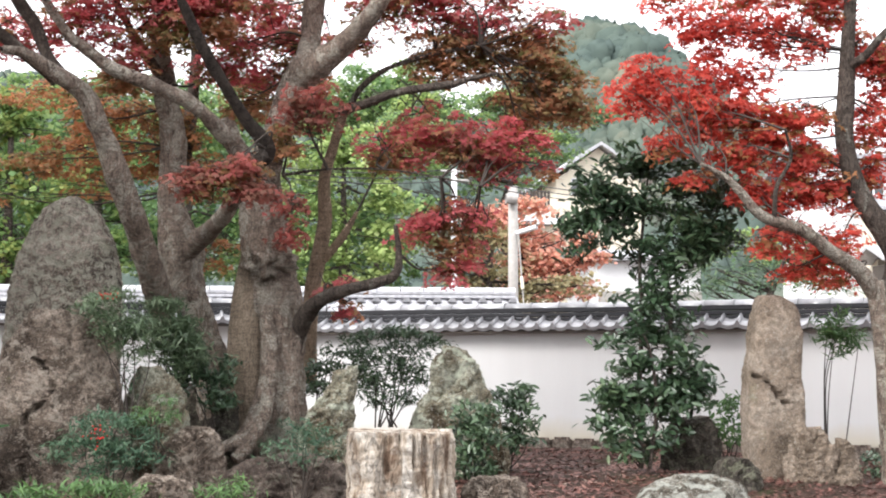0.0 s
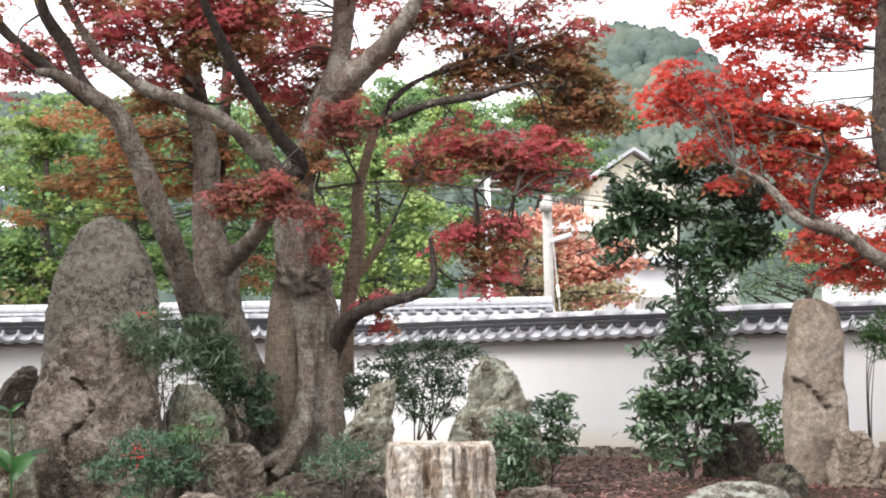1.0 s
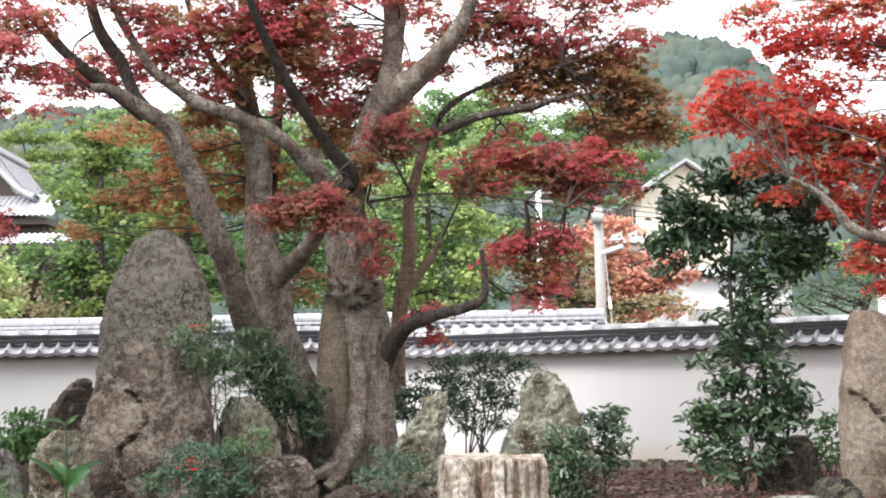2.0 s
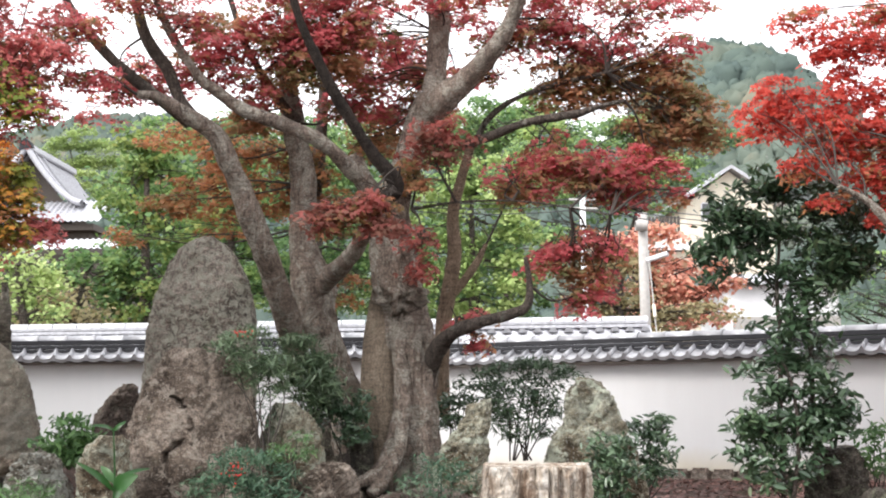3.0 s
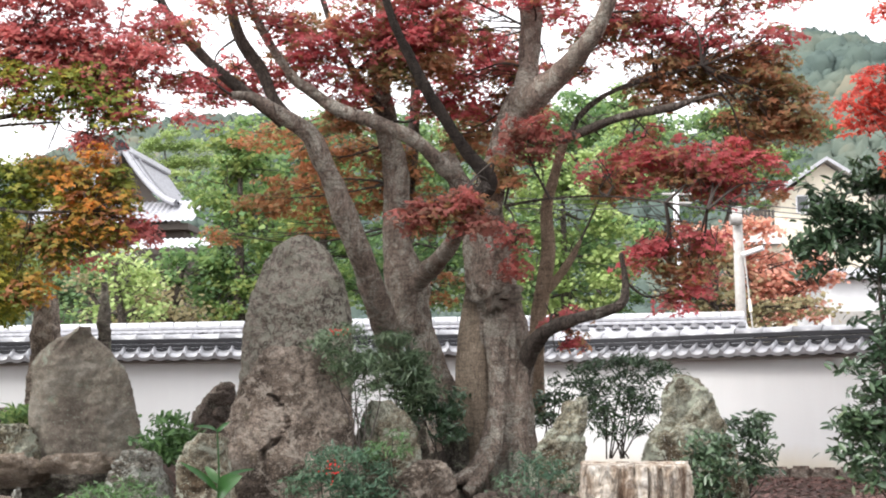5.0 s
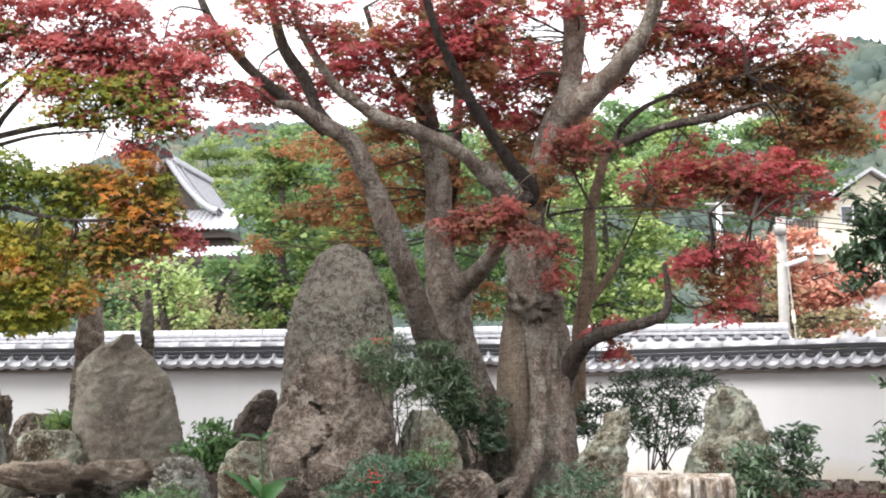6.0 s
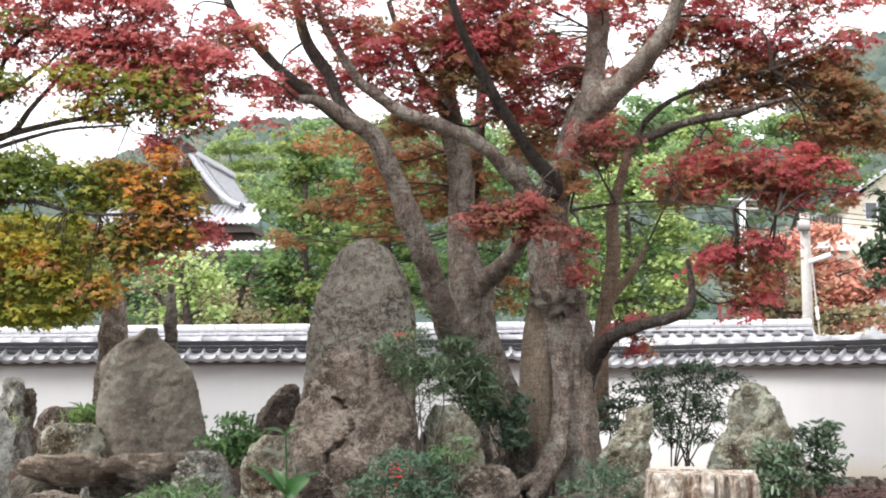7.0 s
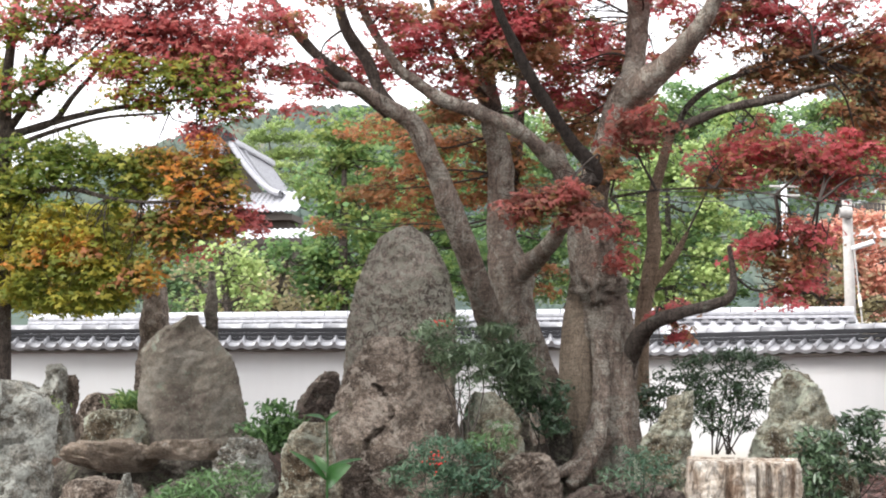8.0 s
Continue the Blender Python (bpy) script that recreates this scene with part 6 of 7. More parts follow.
# ---- shrubs ----
def shrub(name, pads, foot, material, label, seed, size=0.04, per_metre=420, kind="oval", stems=6, flat=0.9, group="", category="shrub", berries=0, spread=0.06, thick=0.008):
    """Leaf sprays on thin stems that rise from one foot."""
    g = ground_height(foot[0], foot[1])
    z = min(foot[2], g) if foot[2] - g < 0.35 else foot[2]
    thing = base_at(name, foot[0], foot[1], z, label, category, group)
    rng = np.random.default_rng(seed)
    vs, fs, n = [], [], 0
    for k in range(stems):
        x, y, pz, rx, rz = pads[k % len(pads)]
        tip = np.array((x, y, pz)) + rng.normal(0, 0.4, 3) * (rx, 0.15, rz)
        a = np.array((foot[0], foot[1], z - 0.03)) + rng.normal(0, 0.05 if stems < 10 else 0.09, 3) * (1, 1, 0)
        mid = a * 0.5 + tip * 0.5 + rng.normal(0, 0.05, 3) + (0, 0, 0.08)
        v, f = tube_arrays(spline([a, mid, tip], 6), np.linspace(thick, thick * 0.4, 13), 5)
        vs.append(v), fs.append(f + n)
        n += len(v)
    tagged(under(thing, quads_mesh("stemwork", np.vstack(vs), np.vstack(fs), M_TWIG)), kind="stuff")
    leaf_cloud("foliage", pads, per_metre * 4.4, size, kind, material, thing, seed, flat=flat, bunch=6, spread=spread, layers=6, squash=(0.6, 1.1))
    if berries:
        bm = bmesh.new()
        x, y, pz, rx, rz = pads[0]
        for _ in range(berries):
            u = rng.normal(size=3) * (0.3 * rx, 0.05, 0.3 * rz)
            bmesh.ops.create_icosphere(bm, subdivisions=1, radius=0.009, matrix=Matrix.Translation((x + u[0], y - 0.16 + u[1], pz + u[2])))
        tagged(under(thing, part("berry_cluster", bm, L_BERRY)), kind="stuff")
    return thing


shrub("nandina", [(-1.365, 13, 0.871, 0.189, 0.162), (-1.516, 13, 0.769, 0.243, 0.162), (-1.184, 13, 0.765, 0.27, 0.162), (-1.317, 13, 1.027, 0.243, 0.108), (-1.11, 13, 0.921, 0.189, 0.119), (-1.412, 13, 0.638, 0.27, 0.097)], (-1.304, 13, 0.352), L_BLUE, "nandina bush with blue-green leaves and red berries", 101, kind="blade", size=0.045, per_metre=750, berries=26)
shrub("nandina", [(-1.346, 13.6, 2.18, 0.198, 0.068), (-1.398, 13.6, 2.069, 0.226, 0.09), (-1.18, 13.6, 1.932, 0.254, 0.136), (-1.34, 13.6, 1.821, 0.17, 0.113), (-1.122, 13.6, 1.712, 0.17, 0.113)], (-1.137, 13.6, 1.053), L_NANDINA, "thin tall nandina with a few red leaf tips", 102, kind="blade", size=0.05, per_metre=900, berries=22)
shrub("nandina", [(-0.92, 14.6, 2.106, 0.182, 0.152), (-1.033, 14.6, 1.898, 0.212, 0.152), (-0.738, 14.6, 1.72, 0.243, 0.182), (-0.911, 14.6, 1.542, 0.243, 0.182), (-0.682, 14.6, 1.899, 0.152, 0.091)], (-0.786, 14.6, 1.011), L_NANDINA, "leafy nandina stems before the trunk", 103, kind="blade", size=0.058, per_metre=1300)
shrub("evergreen_bush", [(-0.45, 14.9, 1.48, 0.279, 0.186), (-0.538, 14.9, 1.299, 0.31, 0.155), (-0.297, 14.9, 1.238, 0.217, 0.173), (-0.631, 14.9, 1.541, 0.186, 0.155)], (-0.442, 14.9, 0.876), L_EVER, "dark evergreen bush at the trunk", 104, per_metre=600)
shrub("small_bush", [(-0.842, 13.2, 1.094, 0.192, 0.099), (-0.972, 13.2, 1.016, 0.137, 0.077), (-0.762, 13.2, 1.014, 0.11, 0.055)], (-0.863, 13.2, 0.75), L_SHRUB, "fresh green low bush", 105, per_metre=600, kind="blade")
shrub("ground_fern", [(-1.334, 11.5, 0.522, 0.287, 0.077), (-1.557, 11.5, 0.493, 0.239, 0.067), (-1.064, 11.5, 0.495, 0.167, 0.057), (-1.735, 11.5, 0.468, 0.239, 0.048)], (-1.375, 11.5, 0.34), L_SHRUB, "bright green low fern", 106, size=0.06, per_metre=520, kind="blade")
shrub("fine_leaved_bush", [(0.424, 12.05, 0.886, 0.225, 0.11), (0.278, 12.05, 0.814, 0.175, 0.1), (0.598, 12.05, 0.786, 0.175, 0.1), (0.426, 12.05, 0.715, 0.2, 0.07), (0.498, 12.05, 0.984, 0.15, 0.07)], (0.428, 12.05, 0.47), L_BLUE, "fine-leaved bush on thin stems", 107, kind="blade", size=0.034, per_metre=760)
shrub("ground_fern", [(-0.203, 11.9, 0.483, 0.119, 0.069), (-0.322, 11.9, 0.436, 0.099, 0.049), (-0.059, 11.9, 0.433, 0.119, 0.045)], (-0.191, 11.9, 0.277), L_SHRUB, "bright green low fern", 108, size=0.05, per_metre=520, kind="blade")
shrub("bamboo_clump", [(1.575, 15.6, 1.861, 0.292, 0.117), (1.315, 15.6, 1.731, 0.259, 0.13), (1.87, 15.6, 1.732, 0.259, 0.143), (1.576, 15.6, 1.602, 0.389, 0.162), (1.381, 15.6, 1.44, 0.227, 0.143), (1.805, 15.6, 1.44, 0.259, 0.143), (1.577, 15.6, 1.343, 0.259, 0.104), (1.35, 15.6, 1.215, 0.104, 0.195), (1.773, 15.6, 1.213, 0.162, 0.13), (1.577, 15.6, 1.117, 0.195, 0.091)], (1.565, 15.6, 0.815), L_EVER, "dark dwarf bamboo clump with upright stems", 109, kind="blade", size=0.06, per_metre=540, stems=10, thick=0.01)
shrub("evergreen_bush", [(0.842, 15.8, 1.537, 0.197, 0.145), (0.713, 15.8, 1.374, 0.145, 0.145), (0.939, 15.8, 1.667, 0.131, 0.092), (0.747, 15.8, 1.212, 0.131, 0.092)], (0.813, 15.8, 1.017), L_EVER, "small dark evergreen bush by the wall", 110, per_metre=520)
shrub("evergreen_bush", [(2.282, 13.9, 0.964, 0.202, 0.173), (2.223, 13.9, 0.733, 0.202, 0.202), (2.4, 13.9, 0.617, 0.26, 0.173), (2.282, 13.9, 0.474, 0.231, 0.092), (2.135, 13.9, 0.849, 0.104, 0.173)], (2.311, 13.9, 0.33), L_EVER, "glossy green bush before the pointed rock", 111, per_metre=560, size=0.045)
shrub("evergreen_bush", [(2.885, 15.2, 1.156, 0.19, 0.114), (3.047, 15.2, 0.996, 0.177, 0.126), (2.916, 15.2, 0.838, 0.19, 0.126), (2.818, 15.2, 0.649, 0.158, 0.126), (3.078, 15.2, 0.71, 0.101, 0.101)], (2.882, 15.2, 0.427), L_EVER, "glossy dark bush behind the rock", 112, per_metre=520, size=0.05)
shrub("sapling", [(5.548, 15.5, 0.905, 0.116, 0.161), (5.648, 15.5, 0.673, 0.103, 0.129), (5.476, 15.5, 0.74, 0.09, 0.09), (5.585, 15.5, 1.037, 0.09, 0.077)], (5.572, 15.5, 0.311), L_SHRUB, "thin light-green sapling by the slab", 113, per_metre=330, size=0.05)
shrub("nandina", [(6.505, 14.6, 2.015, 0.182, 0.109), (6.602, 14.6, 1.856, 0.194, 0.085), (6.434, 14.6, 1.856, 0.158, 0.085)], (6.355, 14.6, 0.75), L_SHRUB, "tall nandina with bare stems and leafy top", 114, kind="blade", size=0.07, per_metre=420, stems=3, thick=0.009)
shrub("nandina", [(6.712, 14.7, 1.717, 0.171, 0.086), (6.612, 14.7, 1.794, 0.147, 0.073)], (6.562, 14.7, 0.553), L_SHRUB, "tall nandina with bare stems and leafy top", 115, kind="blade", size=0.07, per_metre=420, stems=2, thick=0.009)
shrub("small_bush", [(6.777, 14.2, 0.4, 0.148, 0.094), (6.872, 14.2, 0.307, 0.148, 0.083)], (6.804, 14.2, 0.186), L_EVER, "low evergreen bush at the wall foot", 116, per_metre=520)
shrub("evergreen_bush", [(-3.262, 14.4, 1.199, 0.228, 0.15), (-3.383, 14.4, 1.081, 0.192, 0.132), (-3.14, 14.4, 1.081, 0.192, 0.12), (-3.26, 14.4, 0.963, 0.251, 0.096), (-3.172, 14.4, 1.318, 0.108, 0.084)], (-3.26, 14.4, 0.874), L_SHRUB, "leafy bush between standing stones", 117, per_metre=560, size=0.05)
shrub("grass_tuft", [(-5.397, 16, 1.417, 0.146, 0.067), (-5.395, 16, 1.351, 0.16, 0.053)], (-5.385, 16, 0.785), L_DEEP, "tuft of narrow dark grass", 118, kind="blade", size=0.1, per_metre=500, flat=1.6)
shrub("low_bush", [(-3.309, 12.4, 0.78, 0.232, 0.103), (-3.099, 12.4, 0.73, 0.206, 0.103), (-3.465, 12.4, 0.703, 0.206, 0.093), (-3.255, 12.4, 0.638, 0.309, 0.072)], (-3.253, 12.4, 0.476), L_SHRUB, "low green bush in front of the ledge", 119, kind="blade", size=0.035, per_metre=700)
shrub("ground_fern", [(-3.549, 11.8, 0.686, 0.172, 0.059), (-3.423, 11.8, 0.653, 0.172, 0.049)], (-3.496, 11.8, 0.508), L_SHRUB, "green fern on the ground", 120, kind="blade", size=0.058, per_metre=950)
shrub("small_fern", [(-5.297, 13.4, 1.43, 0.078, 0.056)], (-5.293, 13.4, 1.262), L_LIME, "small bright fern on the rock", 121, kind="blade", size=0.04, per_metre=600)
shrub("nandina", [(-1.308, 14.2, 1.487, 0.148, 0.236), (-1.219, 14.2, 1.201, 0.118, 0.177)], (-1.24, 14.2, 0.802), L_BLUE, "thin nandina stems against the stone", 122, kind="blade", size=0.04, per_metre=260)


# ---- broad-leaved seedling close to the path ----
def big_leaf(name, a, b, width, thing, material, bow=0.12):
    """One broad pointed leaf from its stalk a to its tip b."""
    a, b = np.array(a), np.array(b)
    d = b - a
    side = np.cross(d, (0.15, -1, 0.55))
    side /= np.linalg.norm(side)
    up = np.cross(side, d)
    up /= np.linalg.norm(up)
    vs, rows = [], 14
    for i in range(rows + 1):
        s = i / rows
        w = width * (math.sin(math.pi * s ** 0.8)) ** 0.8 + 0.001
        c = a + d * s + up * bow * np.linalg.norm(d) * math.sin(math.pi * s)
        for u in (-1, -0.5, 0, 0.5, 1):
            vs.append(c + side * w * u + up * 0.25 * w * (abs(u) ** 1.3))
    fs = [(i * 5 + j, i * 5 + j + 1, (i + 1) * 5 + j + 1, (i + 1) * 5 + j) for i in range(rows) for j in range(4)]
    return under(thing, link_mesh(name, vs, fs, material, smooth=True))


L_BROAD = leaf_material("broad_green_leaf", ((0.1, (0.02, 0.06, 0.016)), (0.6, (0.032, 0.09, 0.024)), (0.95, (0.055, 0.12, 0.036))), translucent=0.3, rough=0.35, patch=0.9, patch_scale=6)
seedling = base_at("broad_leaved_seedling", *(-1.078, 5.6, 0.889), "seedling with large fresh green leaves", "plant")
seedling.location.z = ground_height(*seedling.location[:2])
stem = np.array([(seedling.location.x, 5.6, seedling.location.z - 0.02), (-1.086, 5.6, 1.132), (-1.084, 5.6, 1.31), (-1.09, 5.6, 1.49)])
v, f = tube_arrays(spline(stem, 5), np.linspace(0.007, 0.003, 16), 7)
under(seedling, link_mesh("stem", v, f, L_BROAD, smooth=True))
for a_, b_, w_ in (((-1.084, 5.6, 1.225), (-0.972, 5.5, 1.308), 0.042), ((-1.089, 5.6, 1.243), (-1.22, 5.5, 1.367), 0.013), ((-1.084, 5.6, 1.288), (-0.951, 5.65, 1.325), 0.008),
                   ((-1.089, 5.6, 1.478), (-1.157, 5.5, 1.504), 0.008), ((-1.089, 5.6, 1.478), (-1.039, 5.6, 1.517), 0.008), ((-1.093, 5.65, 1.267), (-1.159, 5.7, 1.336), 0.016)):
    big_leaf("leaf", a_, b_, w_, seedling, L_BROAD)


# ---- trees behind the wall ----
def back_tree(name, pads, foot, leaf, bark, label, seed, size=0.065, per_metre=480, kind="quad", trunk=0.16, group="trees behind the wall", deep=1.0, inner=None):
    x, y = foot
    z = ground_height(x, y)
    thing = base_at(name, x, y, z, label, "tree", group)
    rng = np.random.default_rng(seed)
    top = max(pads, key=lambda p: p[2])
    line = [(x, y, z - 0.1, trunk), (x + rng.normal(0, 0.15), y, z + (top[2] - z) * 0.4, trunk * 0.8), (top[0], top[1], top[2], trunk * 0.25)]
    limb("trunk", line, bark, thing, 10, 0.08, 8, "", float(seed))
    p = spline(line, 8)
    twigs("branchwork", p[4:], pads, M_TWIG, thing, seed, trunk * 0.25, 7)
    leaf_cloud("foliage", pads, per_metre * 1.25, size, kind, leaf, thing, seed, flat=0.8, deep=deep, bunch=34, spread=0.15, layers=6)
    # Added core of larger leaves; the default deep green paints in interior shade.
    core = [(a, b + 0.5, c, 0.85 * rx, 0.85 * rz) for a, b, c, rx, rz in pads]
    leaf_cloud("inner_foliage", core, per_metre * 0.7, size * 1.25, kind, inner or L_DEEP, thing, seed + 500, flat=0.8, deep=deep, bunch=20, spread=0.3, layers=3)
    return thing


back_tree("broadleaf_tree", [(-20.185000000000002, 88, 17.564999999999998, 1.54, 1.05), (-19.039, 88, 17.238, 1.76, 1.32), (-17.705000000000002, 88, 16.455000000000002, 1.76, 1.54), (-18.268, 88, 15.331999999999999, 2.2, 1.32)], (-18.01, 88), L_LIME, M_BARK_DARK, "lime-green broad-leaved tree beyond the wall", 123, inner=L_LIME)
back_tree("broadleaf_tree", [(-5.167, 30, 7.068, 0.748, 0.499), (-5.55, 30, 6.305, 0.624, 0.624), (-4.781, 30, 6.291, 0.748, 0.624), (-5.419, 30, 5.409, 0.624, 0.624), (-4.653, 30, 5.269, 0.748, 0.624), (-5.288, 30, 4.391, 0.686, 0.624), (-5.669, 30, 3.764, 0.561, 0.624), (-4.652, 30, 4.131, 0.748, 0.748), (-5.285, 30, 3.382, 0.561, 0.374)], (-5.159, 30), L_YELLOW, M_BARK_DARK, "leafy green tree with some yellow", 124)
back_tree("broadleaf_tree", [(-5.665, 31, 6.064, 0.516, 0.773), (-5.794, 31, 4.881, 0.451, 0.58), (-5.461, 31, 3.961, 0.516, 0.516), (-5.989, 31, 4.098, 0.387, 0.516)], (-5.592, 31), L_DEEP, M_BARK_DARK, "dark green broad-leaved tree", 125)
back_tree("broadleaf_tree", [(-4.409, 33, 7.585, 0.823, 0.686), (-3.569, 33, 7.708, 0.823, 0.823), (-4.131, 33, 6.456, 0.961, 0.823), (-3.156, 33, 6.299, 0.823, 0.823), (-3.855, 33, 5.058, 0.961, 0.823), (-4.413, 33, 4.233, 0.823, 0.686), (-3.025, 33, 4.769, 0.823, 0.823), (-2.616, 33, 3.937, 0.823, 0.549)], (-3.72, 33), L_DEEP, M_BARK_DARK, "green tree with yellowing leaves", 126)
back_tree("broadleaf_tree", [(-1.963, 34, 6.847, 0.99, 0.848), (-1.247, 34, 7.408, 0.848, 0.707), (-0.838, 34, 5.969, 0.848, 0.707), (-1.694, 34, 5.129, 0.99, 0.848), (-0.998, 34, 4.27, 0.99, 0.707), (-2.128, 34, 3.859, 0.707, 0.565), (-0.29, 34, 4.826, 0.707, 0.848)], (-1.563, 34), L_WOOD, M_BARK_DARK, "leafy green tree behind the maple", 127)
back_tree("broadleaf_tree", [(1.373, 33, 6.631, 0.823, 0.549), (2.186, 33, 6.753, 0.961, 0.549), (2.987, 33, 6.463, 0.823, 0.549), (1.224, 33, 5.808, 0.686, 0.549), (2.296, 33, 5.516, 1.098, 0.617), (3.37, 33, 5.635, 0.823, 0.549), (1.743, 33, 4.705, 0.961, 0.686), (2.815, 33, 4.691, 0.823, 0.686), (1.326, 33, 3.894, 0.686, 0.617), (2.261, 33, 3.748, 0.823, 0.549)], (2.13, 33), L_LIME, M_BARK_DARK, "bright green tree beyond the wall", 128)
back_tree("broadleaf_tree", [(1.608, 36, 4.394, 1.048, 0.898), (2.631, 36, 4.382, 1.048, 0.898), (3.501, 36, 4.224, 0.898, 0.748), (1.032, 36, 5.145, 0.898, 0.898), (3.96, 36, 5.253, 0.748, 0.898), (2.357, 36, 5.276, 1.048, 0.748)], (2.625, 36), L_DEEP, M_BARK_DARK, "dark evergreen tree in shade", 129)
back_tree("broadleaf_tree", [(5.211, 40, 8.189, 1.331, 0.998), (6.757, 40, 8.568, 1.331, 0.998), (8.321, 40, 8.779, 1.331, 0.832), (9.9, 40, 8.643, 0.998, 0.665), (6.238, 40, 7.185, 1.331, 0.832), (7.618, 40, 7.211, 1.164, 0.665), (4.194, 40, 6.637, 0.998, 0.998), (8.665, 40, 7.922, 0.998, 0.665)], (6.747, 40), L_WOOD, M_BARK_DARK, "tall green tree on the slope", 130, trunk=0.22)
back_tree("broadleaf_tree", [(-5.9, 38, 8.7, 1.0, 0.6), (-5.219, 38, 8.255, 1.106, 0.79), (-6.4, 38, 7.446, 1.106, 0.79), (-5.336, 38, 6.689, 1.264, 0.948), (-6.218, 38, 6.052, 1.264, 0.948), (-4.568, 38, 5.924, 1.106, 0.948), (-3.99, 38, 7.342, 0.948, 0.948), (-5.892, 38, 4.821, 1.264, 0.948), (-4.389, 38, 4.529, 1.106, 0.79)], (-5.567, 38), L_DEEP, M_BARK_DARK, "tall dense green tree beyond the wall", 131, trunk=0.22)
back_tree("broadleaf_tree", [(-3.403, 42, 8.142, 1.397, 1.222), (-2.053, 42, 8.698, 1.222, 1.222), (-0.836, 42, 7.322, 1.222, 1.048), (-2.521, 42, 5.9, 1.397, 1.048), (-1.15, 42, 5.051, 1.397, 1.048), (-3.686, 42, 5.022, 1.222, 0.873), (-0.168, 42, 9.096, 1.048, 1.048), (1.403, 42, 8.426, 1.048, 1.048)], (-2.151, 42), L_DEEP, M_BARK_DARK, "dark green tree beyond the wall", 132, trunk=0.22)
back_tree("broadleaf_tree", [(3.646, 46, 10.494, 1.53, 0.861), (5.402, 46, 10.64, 1.53, 0.861), (2.104, 46, 10.062, 1.339, 0.956), (6.781, 46, 10.182, 1.339, 0.861), (4.041, 46, 8.938, 1.53, 0.956), (5.993, 46, 8.784, 1.339, 0.956), (2.691, 46, 8.519, 1.339, 0.956)], (4.446, 46), L_DEEP, M_BARK_DARK, "tall dark green tree on the far bank", 133, trunk=0.25)
back_tree("broadleaf_tree", [(-2.701, 44, 9.991, 1.281, 0.823), (-4.174, 44, 9.82, 1.098, 0.732), (-1.228, 44, 9.787, 1.281, 0.915), (3.594, 44, 10.11, 1.281, 0.915), (5.087, 44, 10.282, 1.098, 0.823), (2.828, 44, 8.992, 1.098, 0.915)], (-0.183, 44), L_WOOD, M_BARK_DARK, "tall green tree on the far bank", 134, trunk=0.25)
back_tree("persimmon_tree", [(7.058, 34, 4.922, 0.565, 0.565), (7.795, 34, 4.495, 0.707, 0.565), (6.907, 34, 4.195, 0.565, 0.636), (7.642, 34, 3.768, 0.778, 0.565), (8.386, 34, 4.065, 0.495, 0.636), (6.757, 34, 3.471, 0.565, 0.424), (7.935, 34, 3.335, 0.707, 0.311), (5.884, 34, 5.051, 0.396, 0.424)], (7.493, 34), L_CORAL, M_BARK_DARK, "coral-orange autumn tree behind the poles", 135, size=0.07, per_metre=1000, inner=L_CORAL)
back_tree("dry_bush", [(5.399, 32, 4.031, 0.532, 0.399), (5.124, 32, 3.487, 0.532, 0.399), (5.809, 32, 3.357, 0.532, 0.399), (6.773, 32, 3.092, 0.798, 0.24), (7.747, 32, 3.235, 0.532, 0.333), (5.674, 32, 4.306, 0.399, 0.399)], (5.534, 32), L_DRY, M_BARK_DARK, "dry brown bush behind the wall", 136, size=0.06, per_metre=700, inner=L_DRY)
back_tree("willow_tree", [(-7.097, 28, 4.236, 0.524, 0.349), (-6.852, 28, 3.758, 0.524, 0.407), (-7.332, 28, 3.645, 0.407, 0.349), (-7.931, 28, 3.177, 0.349, 0.233), (-6.967, 28, 3.286, 0.524, 0.233), (-7.46, 28, 4.24, 0.349, 0.291)], (-7.031, 28), L_LIME, M_BARK_DARK, "pale green weeping bush", 137, size=0.06, per_metre=360, inner=L_LIME)
back_tree("broadleaf_tree", [(-6.953, 30, 4.159, 0.499, 0.374), (-6.44, 30, 4.343, 0.437, 0.374), (-5.99, 30, 4.147, 0.437, 0.437), (-6.819, 30, 3.524, 0.499, 0.312), (-7.459, 30, 3.214, 0.499, 0.225), (-8.764, 30, 4.053, 0.437, 0.437), (-9.146, 30, 3.42, 0.499, 0.312)], (-6.821, 30), L_DEEP, M_BARK_DARK, "dark shrubby tree before the temple hall", 138)
back_tree("dry_bush", [(-8.219, 29, 3.724, 0.422, 0.362), (-6.715, 29, 3.157, 0.603, 0.181), (-6.097, 29, 3.212, 0.482, 0.217), (-7.587, 29, 3.226, 0.482, 0.193), (-6.969, 29, 3.71, 0.301, 0.301)], (-7.093, 29), L_DRY, M_BARK_DARK, "dry grey-brown bush beyond the wall", 139, size=0.06, per_metre=300, inner=L_DRY)
back_tree("dry_bush", [(-7.136, 32, 4.053, 0.532, 0.333), (-6.724, 32, 3.779, 0.532, 0.333), (-7.407, 32, 3.651, 0.532, 0.266), (-6.452, 32, 4.045, 0.399, 0.333)], (-6.93, 32), L_DRY, M_BARK_DARK, "grey-brown bare bush beyond the wall", 140, size=0.05, per_metre=300, inner=L_DRY)
back_tree("broadleaf_tree", [(-10.224, 34, 4.524, 0.707, 0.565), (-10.808, 34, 3.951, 0.707, 0.565), (-9.775, 34, 4.085, 0.565, 0.565), (-11.851, 34, 4.108, 0.848, 0.565), (-12.898, 34, 4.119, 0.848, 0.565)], (-10.514, 34), L_WOOD, M_BARK_DARK, "green shrubby tree beyond the wall", 141)
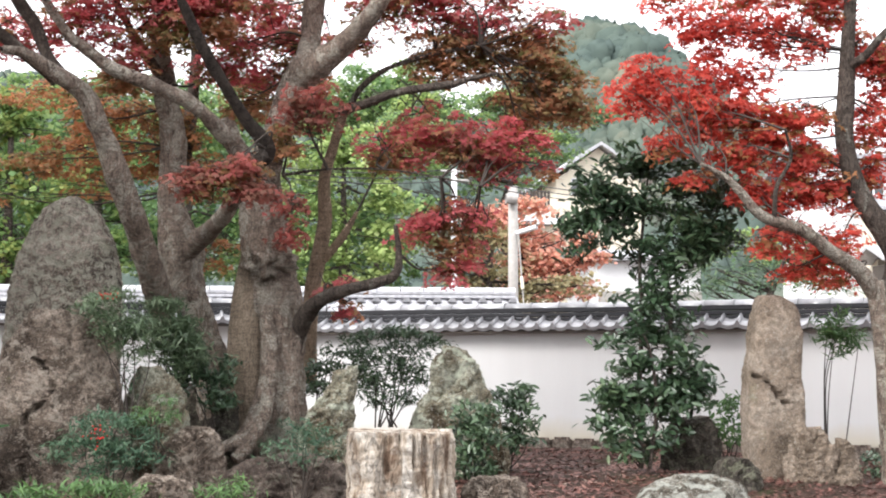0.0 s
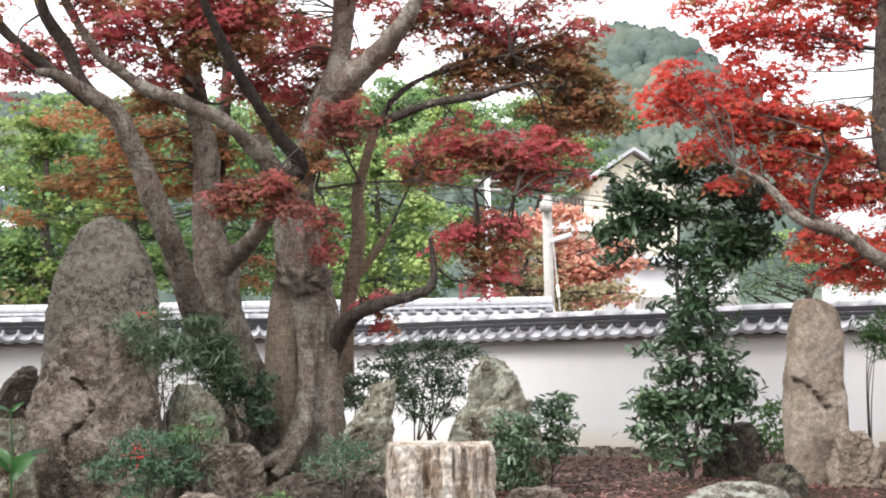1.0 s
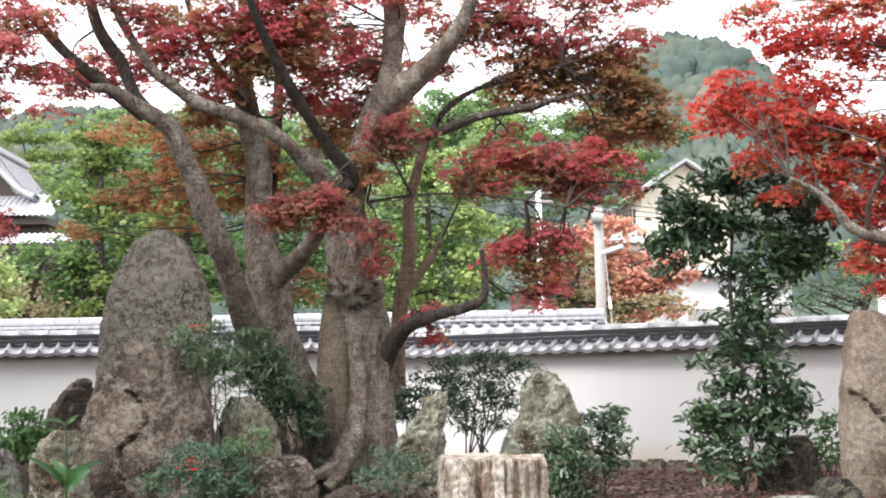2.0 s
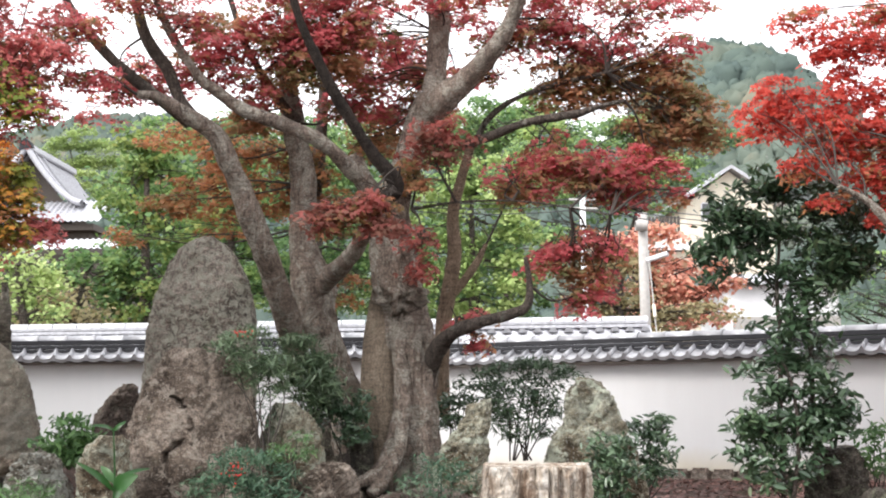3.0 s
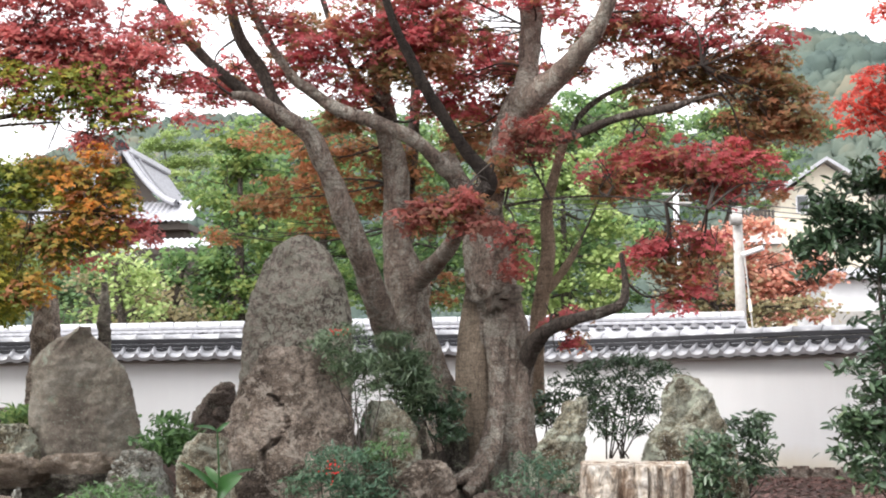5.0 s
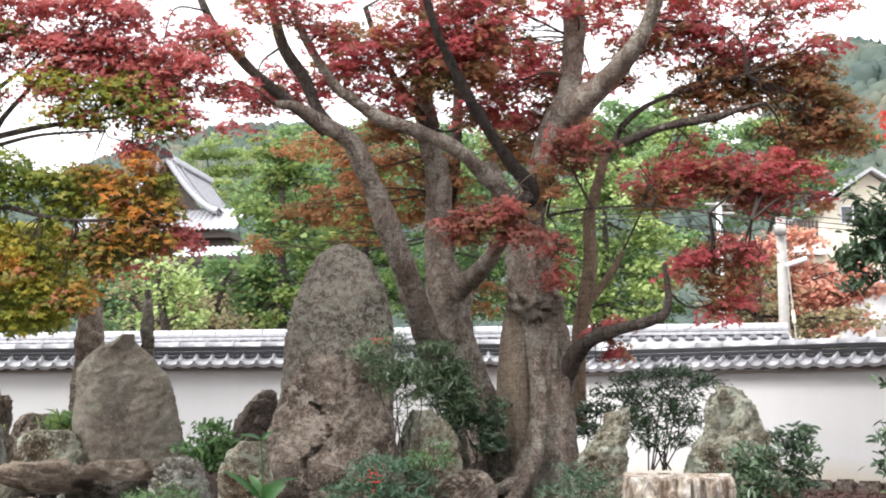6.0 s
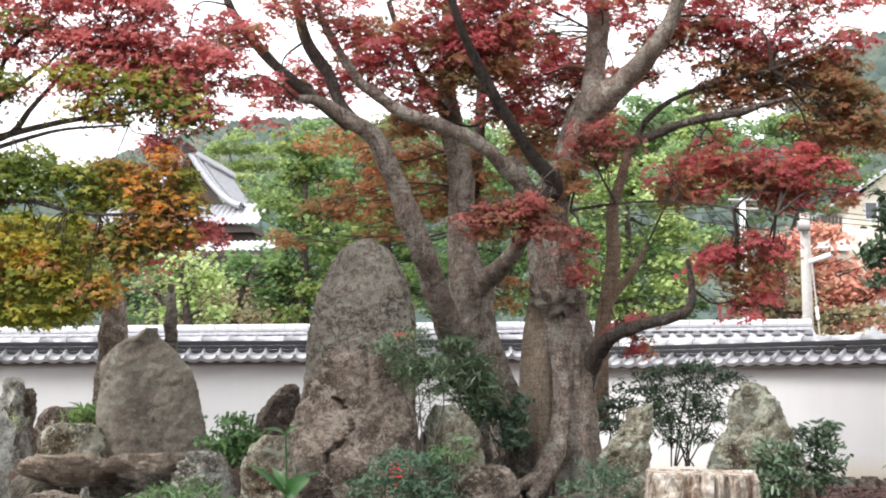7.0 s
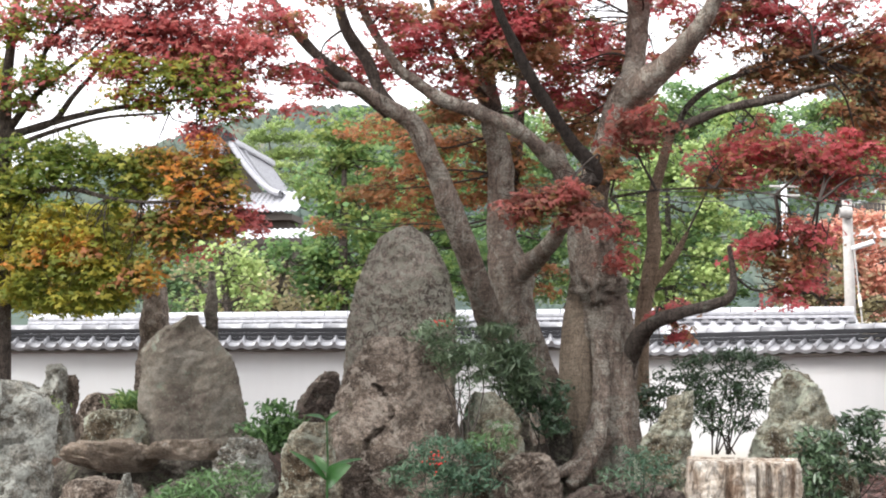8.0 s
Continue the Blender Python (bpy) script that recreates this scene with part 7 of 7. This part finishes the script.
back_tree("broadleaf_tree", [(-16.464, 40, 6.82, 1.497, 0.998), (-14.852, 40, 6.275, 1.331, 0.998), (-16.778, 40, 5.092, 1.331, 0.998), (-13.598, 40, 5.225, 0.998, 0.832), (-15.723, 40, 5.596, 1.331, 0.998), (-18.603, 40, 6.331, 1.331, 1.331)], (-15.877, 40), L_YELLOW, M_BARK_DARK, "yellow-green tree beyond the turning maple", 142)
back_tree("pine_tree", [(10.591, 30, 3.546, 0.437, 0.175), (10.855, 30, 3.158, 0.499, 0.175), (11.543, 30, 3.685, 0.499, 0.175), (12.082, 30, 3.362, 0.624, 0.162), (11.397, 30, 3.162, 0.499, 0.125), (12.64, 30, 3.827, 0.624, 0.175), (12.904, 30, 3.303, 0.624, 0.175), (12.23, 30, 3.888, 0.437, 0.15), (13.592, 30, 3.177, 0.499, 0.125), (10.315, 30, 3.154, 0.312, 0.125)], (11.535, 30), L_PINE, M_BARK_DARK, "layered garden pine beyond the wall", 143, size=0.09, per_metre=520, kind="blade", deep=1.4, inner=L_PINE)
back_tree("broadleaf_tree", [(15.322, 38, 4.746, 0.948, 0.474), (13.941, 38, 4.731, 0.79, 0.474), (16.531, 38, 4.259, 0.79, 0.474)], (14.784, 38), L_WOOD, M_BARK_DARK, "green tree beyond the wall", 144)

# leaf litter on the soil
rng = np.random.default_rng(77)
q_, f_ = leaf_shape("maple")
n_ = 24000
lx, ly = rng.uniform(-3, 8, n_), rng.uniform(11, 18.8, n_)
lz = np.array([ground_height(x, y) for x, y in zip(lx, ly)]) + 0.015
an = rng.uniform(0, 6.28, n_)
d_ = np.column_stack([np.cos(an), np.sin(an), rng.normal(0, 0.25, n_)])
e_ = np.column_stack([-np.sin(an), np.cos(an), rng.normal(0, 0.25, n_)])
s_ = rng.uniform(0.025, 0.05, n_)
v_ = np.column_stack([lx, ly, lz])[:, None] + s_[:, None, None] * (q_[None, :, 0:1] * e_[:, None] + q_[None, :, 1:2] * d_[:, None])
L_FALLEN = leaf_material("fallen_leaf", ((0.05, (0.06, 0.036, 0.028)), (0.4, (0.13, 0.06, 0.05)), (0.7, (0.24, 0.11, 0.09)), (0.9, (0.34, 0.2, 0.16)), (0.98, (0.45, 0.38, 0.3))), translucent=0.1)
tagged(quads_mesh("fallen_leaves", v_.reshape(-1, 3), (f_[None] + (np.arange(n_) * len(q_))[:, None, None]).reshape(-1, 4), L_FALLEN), "fallen brown and red maple leaves on the soil", "foliage", kind="stuff")


# ---- wall pieces, last ----
wall_pieces(wall_left, len_left, 2.09, 3)
wall_pieces(wall_right, len_right, 1.96, 4)
